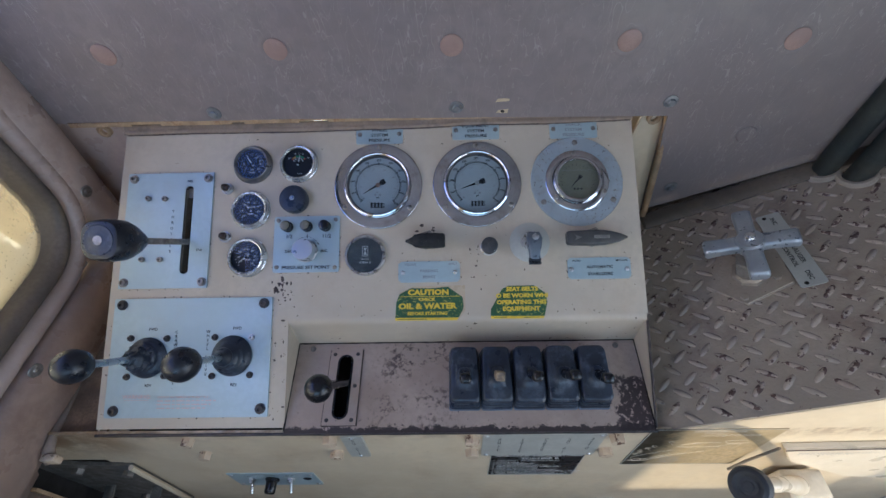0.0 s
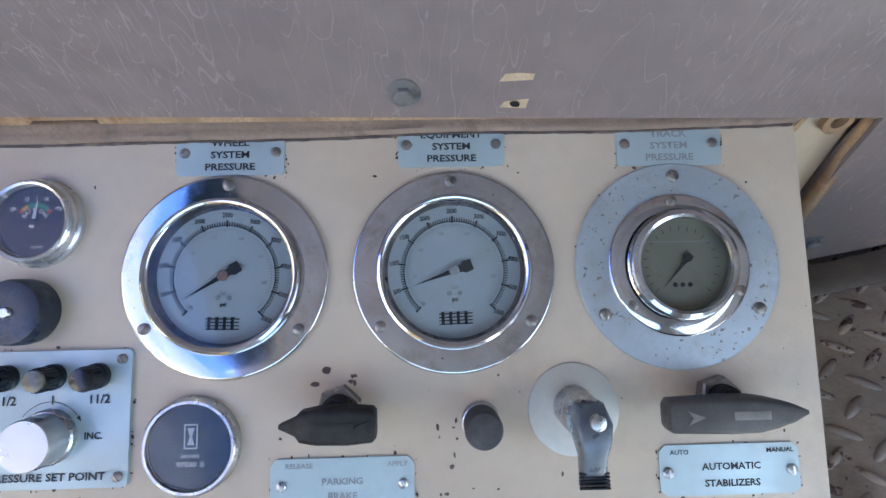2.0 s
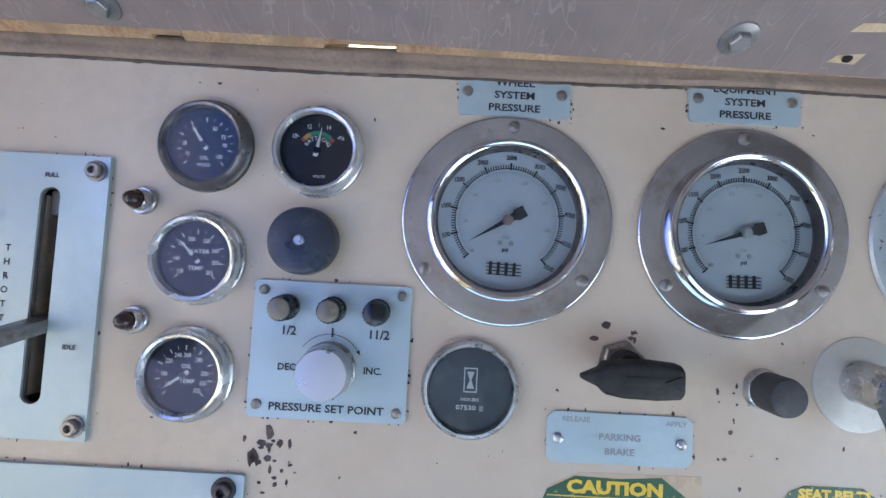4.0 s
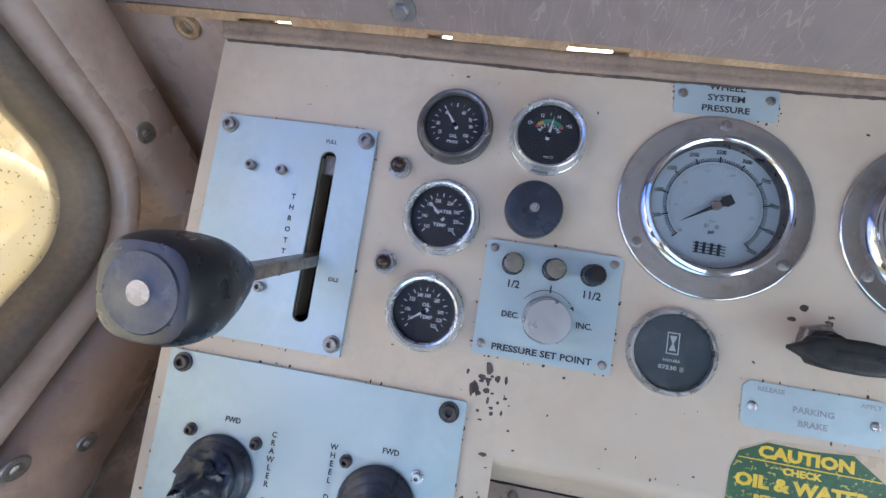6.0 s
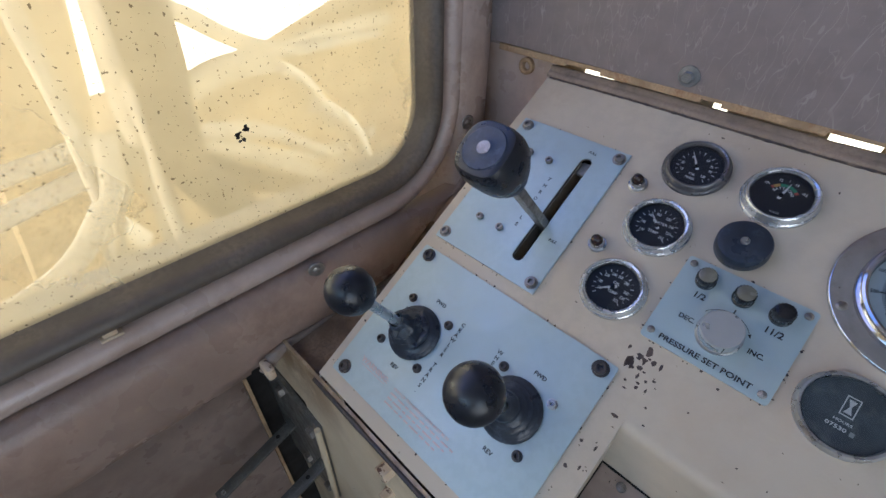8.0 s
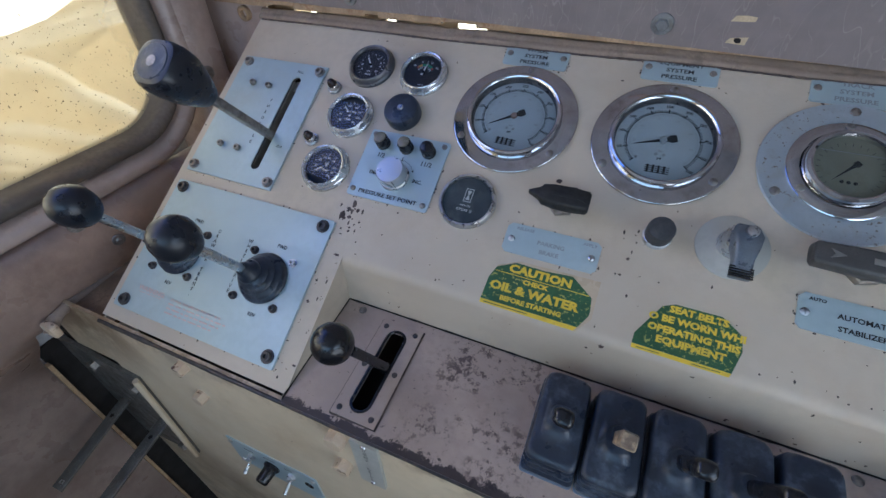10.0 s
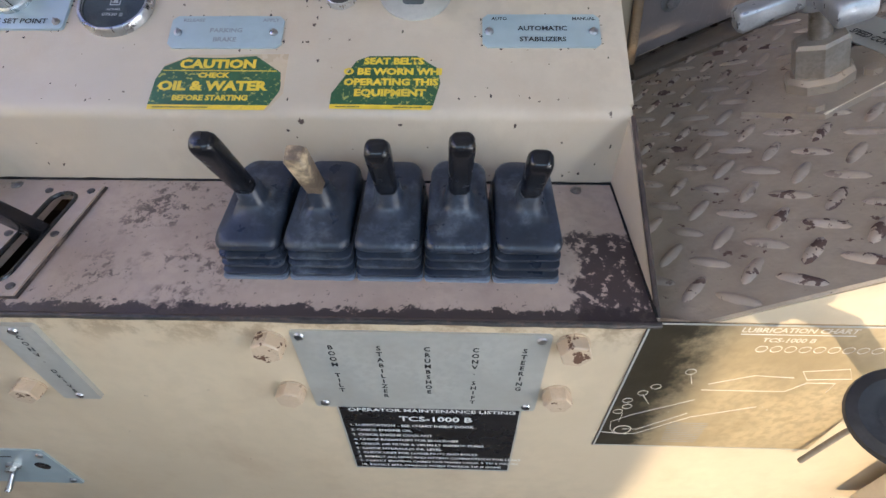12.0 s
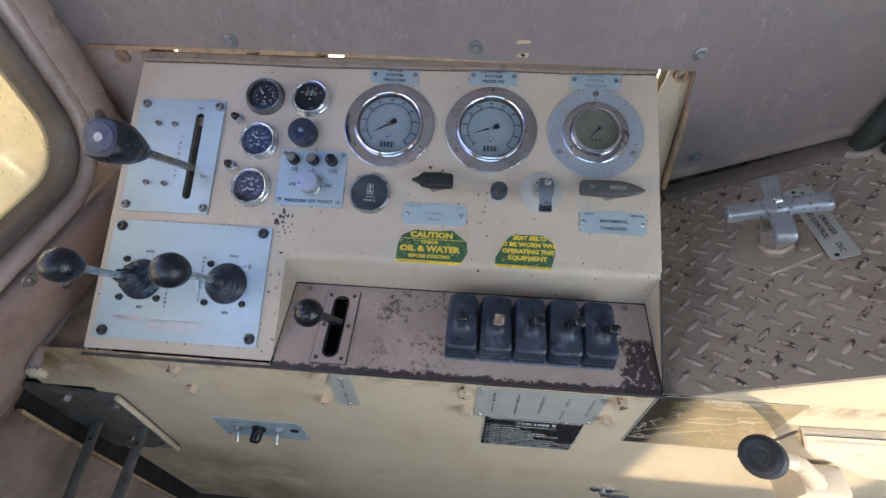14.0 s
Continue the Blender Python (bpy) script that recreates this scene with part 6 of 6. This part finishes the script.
circ = [(0.080 + 0.0094 * i, 0.1430) for i in range(9)] + [(0.044, 0.115), (0.026, 0.095), (0.019, 0.086), (0.0105, 0.075), (0.0125, 0.066), (0.0075, 0.058)]
for cx, cy in circ:
    pts = [(cx + 0.0036 * math.cos(6.283 * i / 16), cy + 0.0032 * math.sin(6.283 * i / 16), 0.0011) for i in range(17)]
    tube(bm, pts, 0.00028, 4)
for pts in (((0.008, 0.030), (0.013, 0.022), (0.030, 0.022), (0.066, 0.052), (0.110, 0.070)), ((0.008, 0.030), (0.006, 0.042), (0.020, 0.054), (0.060, 0.078)), ((0.018, 0.030), (0.030, 0.030), (0.062, 0.058)), ((0.002, 0.024), (0.024, 0.021)),
            ((0.060, 0.092), (0.120, 0.092), (0.130, 0.104), (0.150, 0.104), (0.150, 0.092)), ((0.062, 0.100), (0.090, 0.112), (0.118, 0.110)), ((0.120, 0.118), (0.150, 0.122), (0.158, 0.110), (0.128, 0.108), (0.120, 0.118)), ((0.045, 0.112), (0.050, 0.100)), ((0.020, 0.083), (0.028, 0.070)), ((0.012, 0.055), (0.012, 0.042))):
    tube(bm, [(x, y, 0.0011) for x, y in pts], 0.00028, 4)
lathe(bm, [(0.0072, 0.0010), (0.0072, 0.0013), (0.0064, 0.0013), (0.0064, 0.0010)], 20, off=(0.0185, 0.0285))
part("line_drawing", bm, m_ink_worn, g)
bars(g, [(0.052 + 0.0004 * k, 0.085, 0.042 - 0.0032 * k, 0.0007) for k in range(11)], 0.0012, m_ink_grey)

# right-hand lever with rubber knob on a cream bracket
g = thing("bracket_box", Matrix(), "cream painted steel lever bracket on the console front", "bracket")
bm = B()
loft(bm, [[(x, y, z) for x, z in ((0.520, 0.752), (0.93, 0.770), (0.93, 0.55), (0.70, 0.60), (0.560, 0.690))] for y in (-0.001, -0.010)])
bmesh.ops.bevel(bm, geom=[e for e in bm.edges if all(v.co.y < -0.009 for v in e.verts)], offset=0.002, segments=2, affect="EDGES")
part("cover", bm, m_cream, g)
part("edge_line", tube(B(), [(0.522, -0.0115, 0.750), (0.72, -0.0115, 0.759), (0.92, -0.0115, 0.768)], 0.0009, 8), m_edge, g, "dark edge")
bars_ = bars(g, [(0.55 + 0.006 * k, 0.5545 + 0.006 * k, 0.735, 0.0016) for k in range(20)] + [(0.55 + 0.006 * k, 0.5535 + 0.006 * k, 0.730, 0.0016) for k in range(14)], 0.0, m_ink_grey)
bars_.matrix_local = on_front(0, 0, 0.0108)
rod = thing("thin_rod", Matrix(), "thin brown steel rod in front of the chart", "rod")
part("shaft", tube(B(), [(0.490, -0.008, 0.640), (0.497, -0.008, 0.690), (0.514, -0.008, 0.752)], 0.0022, 10), m_grey_steel, rod)
g = thing("side_lever", Matrix(), "cream crank lever with a black rubber knob", "lever")
part("arm", tube(B(), [(0.402, -0.0755, 0.832), (0.440, -0.070, 0.815), (0.488, -0.059, 0.768), (0.530, -0.048, 0.715), (0.582, -0.036, 0.650), (0.603, -0.030, 0.625)], [0.0085, 0.0090, 0.0098, 0.0115, 0.0140, 0.0145], 18), m_cream, g, "cream painted tube", 60)
part("base", box(B(), 0.575, 0.645, -0.052, -0.006, 0.560, 0.635, 0.006, pose(0, 0, 0)), m_cream, g, "cream painted hub block")
kb = align((0.407, -0.0740, 0.828), (0.384, -0.0800, 0.852))
part("knob", lathe(B(), [(0.010, -0.004), (0.0180, -0.003), (0.0218, 0.004), (0.0226, 0.012), (0.0230, 0.021), (0.0212, 0.0265), (0.0165, 0.0285), (0.0118, 0.0270), (0.0100, 0.0245), (0.0060, 0.0238), (0.0050, 0.0250), (0.0, 0.0254)], 34, kb), m_rubber, g, "black rubber knob")
# latch low on the front
g = thing("latch_handle", on_front(0.352, 0.378), "small steel latch handle on the console front", "handle")
part("base", prism(B(), rounded(-0.022, 0.022, -0.010, 0.010, 0.004), 0, 0.004), m_steel, g)
part("lever", box(B(), -0.004, 0.050, -0.006, 0.006, 0.010, 0.014, 0.001), m_rim_dark, g)
part("post", lathe(B(), [(0.006, 0.004), (0.006, 0.012), (0, 0.012)], 14), m_steel, g)

# ---- padded board details ----
PADM = Matrix(((1, 0, 0, 0), (0, -0.0995, -0.995, 0.372), (0, 0.995, -0.0995, 1.098), (0, 0, 0, 1)))


def on_pad(x, z, d=0.0):
    return PADM @ Matrix.Translation((x, (z - 1.098) / 0.995, d))


for x, z, flat in ((-0.417, 1.186, 1), (-0.188, 1.187, 1), (0.042, 1.186, 1), (0.271, 1.186, 1), (0.486, 1.182, 1), (0.503, 1.028, 0)):
    ob = solid("upholstery_button", lathe(B(), [(0.0150, -0.002), (0.0150, 0.0012 if flat else 0.0004), (0.0135, 0.0022), (0.0, 0.0026)], 28), m_button if flat else m_vinyl, "round brown vinyl button on the padded board", "button", on_pad(x, z), "buttons on the padded board")
    solid("button_dimple", lathe(B(), [(0.0152, 0.0002), (0.0185, 0.0012), (0.0225, 0.0002)], 28), m_vinyl, "puckered vinyl round a button", "dimple", on_pad(x, z), "dimples on the padded board")
for x, z in ((-0.314, 1.091), (0.048, 1.091), (0.361, 1.092), (0.432, 0.912)):
    g = thing("pad_screw", on_pad(x, z), "silver hex screw with washer in the padded board", "screw", "screws in the padded board")
    part("washer", lathe(B(), [(0.0, 0.0), (0.0105, 0.0), (0.0100, 0.0012), (0.0062, 0.0020), (0, 0.002)], 24), m_screw_grey, g)
    part("head", lathe(B(), [(0.0060, 0.0018), (0.0060, 0.0052), (0.0052, 0.0060), (0, 0.0060)], 6), m_screw_grey, g)
bm = B()
bm.faces.new([bm.verts.new(p) for p in ((-0.010, -0.003, 0), (0.001, -0.0025, 0), (0.010, -0.002, 0), (0.0105, 0.002, 0), (0.002, 0.0028, 0), (-0.007, 0.0022, 0))])
solid("vinyl_tear", bm, m_tear, "small pale worn patch in the vinyl", "tear", on_pad(0.115, 1.1015, 0.0003), "worn patches in the vinyl")
bm = B()
bm.faces.new([bm.verts.new(p) for p in ((-0.009, -0.003, 0), (0.008, -0.0038, 0), (0.009, 0.0035, 0), (0.001, 0.0026, 0), (-0.006, 0.0015, 0))])
g = solid("vinyl_tear", bm, m_tear, "small torn hole at the lower edge of the vinyl", "tear", on_pad(0.116, 1.0825, 0.0003), "worn patches in the vinyl")
bm = B()
flakes(bm, [(0.001, 0.0, 0.0035)], Matrix.Translation((0, 0, 0.0004)))
part("hole", bm, m_dark, g)

# frame bits beside the console
bm = tube(B(), [(0.3720, 0.387, 1.072), (0.384, 0.386, 0.99), (0.396, 0.386, 0.90), (0.402, 0.386, 0.845)], 0.0055, 10)
structure("rusty_lip", bm, m_rust, "rusty steel lip beside the padded board")
bm = B()
loft(bm, [[(0.340, 0.402, 1.060), (0.372, 0.402, 1.066), (0.400, 0.402, 0.84), (0.322, 0.402, 0.80), (0.322, 0.402, 0.92)], [(0.340, 0.398, 1.060), (0.372, 0.398, 1.066), (0.400, 0.398, 0.84), (0.322, 0.398, 0.80), (0.322, 0.398, 0.92)]])
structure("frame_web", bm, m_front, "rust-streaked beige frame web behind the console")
for x, z in ((0.356, 1.052), (-0.515, 1.052)):
    g = thing("weld_nut", Matrix.Translation((x, 0.396, z)) @ pose(0, 0, 0, 90), "rusty weld nut on the frame", "nut", "weld nuts")
    part("ring", lathe(B(), [(0.0105, 0), (0.0105, 0.006), (0.0080, 0.0075), (0.0055, 0.006), (0.0050, 0.0)], 20), m_rust, g)
bm = B()
loft(bm, [[(-0.60, y, 1.074), (-0.474, y, 1.066), (-0.474, y, 0.86), (-0.60, y, 0.86)] for y in (0.40, 0.396)])
structure("frame_web", bm, m_trim, "brown-grey frame web behind the console")
# channel strip at the foot of the padded board
bm = B()
rings = []
for x in (0.402, 0.46, 0.52, 0.58, 0.66, 0.92):
    z = plate_z(x, 0.38)
    rings.append([(x, 0.360, z + 0.001), (x, 0.359, z + 0.006), (x, 0.363, z + 0.010), (x, 0.374, z + 0.012), (x, 0.390, z + 0.012), (x, 0.390, z + 0.001)])
loft(bm, rings)
structure("channel_strip", bm, m_seal, "grey rubber channel at the foot of the padded board", angle=50)

# ---- tread plate things ----
def on_tread(x, y, h=0.0):
    p = Vector((x, y, plate_z(x, y))) + tilt * h
    m = TREAD.copy()
    m.translation = p
    return m


bx, by = 0.503, 0.209
g = thing("speed_valve", on_tread(bx, by), "steel control valve with a four-armed cross handle", "valve")
part("base_plate", prism(B(), [(-0.062, -0.004), (-0.022, -0.050), (0.045, -0.032), (0.050, 0.030), (-0.020, 0.050)], 0, 0.005), m_tread, g, "painted triangular base plate")
part("collar", lathe(B(), [(0.0245, 0.005), (0.0245, 0.013), (0.0210, 0.017), (0, 0.017)], 8), m_tread, g, "dirty painted hexagon collar")
part("hex_body", lathe(B(), [(0.0200, 0.016), (0.0200, 0.042), (0.0180, 0.045), (0, 0.045)], 6, start=0.2), m_grey_steel, g, "dull steel hexagon", 25)
part("worn_edge", tube(B(), [(-0.022, -0.049, 0.0046), (0.0, -0.043, 0.0046), (0.044, -0.031, 0.0046)], [0.0012, 0.0007, 0.0011], 6), m_cream, g, "pale worn plate edge")
part("stem", lathe(B(), [(0.008, 0.044), (0.008, 0.075), (0, 0.075)], 16), m_screw, g)
m_cast = mat("cast_aluminium", (0.36, 0.385, 0.42), 0.36, 0.6, var=0.12, scale=50, stain=(0.30, 0.28, 0.26), stain_amt=0.35, stain_scale=60, bump=0.08)
hd = part("hub", lathe(B(), [(0.0165, 0.072), (0.0185, 0.076), (0.0185, 0.090), (0.0160, 0.095), (0.0, 0.095)], 24), m_cast, g, "cast aluminium cross handle")
for a in (-10, 80, 170, 260):
    rings = []
    for s, w, h0, h1 in ((0.010, 0.0120, 0.075, 0.091), (0.026, 0.0112, 0.075, 0.091), (0.042, 0.0116, 0.074, 0.091), (0.055, 0.0122, 0.073, 0.091), (0.058, 0.0108, 0.075, 0.089)):
        rings.append([(s, y, z) for y, z in rounded(-w, w, h0, h1, 0.0045, 3)])
    bm = loft(B(), rings, pose(0, 0, 0, 0, 0, a))
    part("arm", bm, m_cast, hd, angle=55)
part("nut", lathe(B(), [(0.0075, 0.094), (0.0075, 0.100), (0.0060, 0.102), (0.0035, 0.102), (0.0035, 0.104), (0, 0.104)], 6), m_steel, hd)
for dx, dy in ((-0.022, -0.038), (0.030, -0.016)):
    part("bolt", lathe(B(), [(0.0065, 0.005), (0.0065, 0.010), (0, 0.011)], 6, off=(dx, dy)), m_tread, g)
M = on_tread(0.5625, 0.238, 0.0035)
g = plate("speed_control_plate", rounded(-0.017, 0.017, -0.073, 0.073, 0.004), 0.0016, m_alu_dull, "narrow aluminium speed control plate under the valve", M, category="name plate")
text("INC", 0.0060, 0.003, 0.056, 0.0019, m_ink, g, rot=-90)
text("DRAUGER", 0.0062, 0.005, -0.012, 0.0019, m_ink, g, rot=-90)
text("SPEED CONTROL", 0.0062, -0.006, -0.002, 0.0019, m_ink, g, rot=-90)
text("DEC", 0.0060, 0.001, -0.055, 0.0019, m_ink, g, rot=-90)
part("hole", lathe(B(), [(0.0030, 0.0017), (0.0026, 0.0020), (0, 0.0018)], 12, off=(-0.008, -0.067)), m_dark, g)
part("hole", lathe(B(), [(0.0030, 0.0017), (0.0026, 0.0020), (0, 0.0018)], 12, off=(-0.006, 0.066)), m_dark, g)

for x, y, r, lean in ((0.660, 0.372, 0.0170, (0.0, -0.035)), (0.688, 0.340, 0.0170, (0.01, -0.03)), (0.732, 0.350, 0.0165, (0.015, -0.03)), (0.768, 0.335, 0.0165, (0.02, -0.02))):
    g = thing("cab_hose", on_tread(x, y), "thick dark hose rising through a grommet in the tread plate", "hose", "hoses through the tread plate")
    inv = g.matrix_world.inverted()
    part("grommet", lathe(B(), [(r + 0.010, 0.0), (r + 0.010, 0.004), (r + 0.007, 0.0075), (r + 0.002, 0.0070), (r + 0.0005, 0.0)], 28), m_tread, g, "dusty rubber grommet")
    w0 = Vector((x, y, plate_z(x, y)))
    pts = [inv @ (w0 + Vector((lean[0] * s + 0.01 * s * s, lean[1] * s, 0.72 * s - 0.02))) for s in [k / 12 for k in range(13)]]
    part("hose", tube(B(), pts, r, 20), m_hose, g, "black rubber hose", 80)

# raised lugs of the tread plate, in a basket pattern
lug_ring = []
for s, w, h in ((-0.0135, 0.0006, -0.0004), (-0.010, 0.0032, 0.0020), (0.0, 0.0046, 0.0032), (0.010, 0.0032, 0.0020), (0.0135, 0.0006, -0.0004)):
    lug_ring.append([(s, -w, -0.0004), (s, -w * 0.55, h * 0.8), (s, 0, h), (s, w * 0.55, h * 0.8), (s, w, -0.0004)])
bm = B()
rows = [[bm.verts.new(p) for p in ring] for ring in lug_ring]
for a, b in zip(rows, rows[1:]):
    for i in range(4):
        bm.faces.new((a[i], a[i + 1], b[i + 1], b[i]))
lug_mesh = bpy.data.meshes.new("lug")
bm.to_mesh(lug_mesh)
bm.free()
lug_mesh.materials.append(m_lug)
lug_mesh.polygons.foreach_set("use_smooth", [True] * len(lug_mesh.polygons))
count = 0
far = []
LUGS = pose(0.0078, -0.0125, 0, 0, 0, 4)
for i in range(-12, 40):
    for j in range(-12, 26):
        if (i + j) % 2:
            continue
        x, y, _ = LUGS @ Vector((0.0181 * i, 0.0180 * j, 0))
        if not (-0.082 < x < 0.60 and -0.108 < y < 0.335):
            continue
        ang = (41 if i % 2 == 0 else -40) + rng.gauss(0, 2)
        m = pose(x, y, 0.0, 0, 0, ang)
        if x < 0.30 and count < 300:
            ob = new("lug", lug_mesh)
            ob.parent = tread
            ob.matrix_local = m
            count += 1
        else:
            far.append(m)
bm = B()
for m in far:
    rows = [[bm.verts.new(m @ Vector(p)) for p in ring] for ring in lug_ring]
    for a, b in zip(rows, rows[1:]):
        for i in range(4):
            bm.faces.new((a[i], a[i + 1], b[i + 1], b[i]))
if far:
    tagged(part("far_lugs", bm, m_lug, tread), kind="stuff")

# ---- lower left: pedal bracket by the door ----
g = thing("pedal_bracket", Matrix(), "worn grey steel pedal bracket with two arms beside the door", "bracket")
bm = B()
loft(bm, [[(x, y, z) for x, z in ((-0.66, 0.695), (-0.500, 0.672), (-0.512, 0.424), (-0.66, 0.40))] for y in (0.0, -0.006)])
part("back_plate", bm, m_bracket, g, "dark grey worn plate")
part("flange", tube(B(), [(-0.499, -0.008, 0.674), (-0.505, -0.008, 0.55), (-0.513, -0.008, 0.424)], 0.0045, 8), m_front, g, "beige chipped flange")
for x, z in ((-0.600, 0.655), (-0.522, 0.640), (-0.585, 0.470), (-0.530, 0.450)):
    part("bolt", lathe(B(), [(0.0095, 0), (0.0095, 0.007), (0.008, 0.0085), (0, 0.0085)], 6, on_front(x, z, 0.006)), m_screw, g)
for x, z, x2, z2 in ((-0.612, 0.545, -0.601, 0.518), (-0.524, 0.541, -0.518, 0.517)):
    bm = B()
    p, q = Vector((x, -0.006, z)), Vector((x2, -0.145, z2))
    loft(bm, [[c + Vector((dx, 0, dz)) for dx, dz in rounded(-0.0095, 0.0095, -0.0025, 0.0025, 0.001, 2)] for c in (p, q)])
    am = part("arm", bm, m_bracket, g, "flat grey steel arm")
    u = (q - p).normalized()
    part("hole", lathe(B(), [(0.0034, 0.0), (0.0, 0.0002)], 12, Matrix.Translation(p + u * 0.030 + Vector((0, 0, 0.0032)))), m_dark, am)
    part("pin", lathe(B(), [(0.0040, 0), (0.0040, 0.003), (0.0018, 0.003), (0.0018, 0.001), (0, 0.001)], 14, Matrix.Translation(q + Vector((0, 0.010, 0.002)))), m_steel, am)
# near-black sheets put the shade of these gaps into colour
structure("dark_sheet_side", box(B(), -0.6635, -0.6605, -0.036, 0.003, 0.0, 0.690), m_dark, "near-black sheet painting the shade beside the door card")
structure("dark_sheet_back", box(B(), -0.66, -0.50, 0.004, 0.02, 0.0, 0.80), m_dark, "near-black sheet painting the shade behind the pedal bracket")
for x, y, z, r in ((-0.5555, 0.328, 0.982, 0.006), (-0.5435, 0.062, 0.888, 0.006), (-0.5415, 0.092, 0.842, 0.005)):
    g = thing("trim_screw", align((x, y, z), (x + 1, y - 0.25, z)), "dirty trim screw with cup washer in the vinyl", "screw", "trim screws")
    part("washer", lathe(B(), [(0.0, 0.0), (r * 1.7, 0.0), (r * 1.5, 0.0016), (r, 0.0018), (0, 0.001)], 20), m_screw, g)
    pan_screw(g, 0, 0, 0.001, r * 0.8, m_screw)
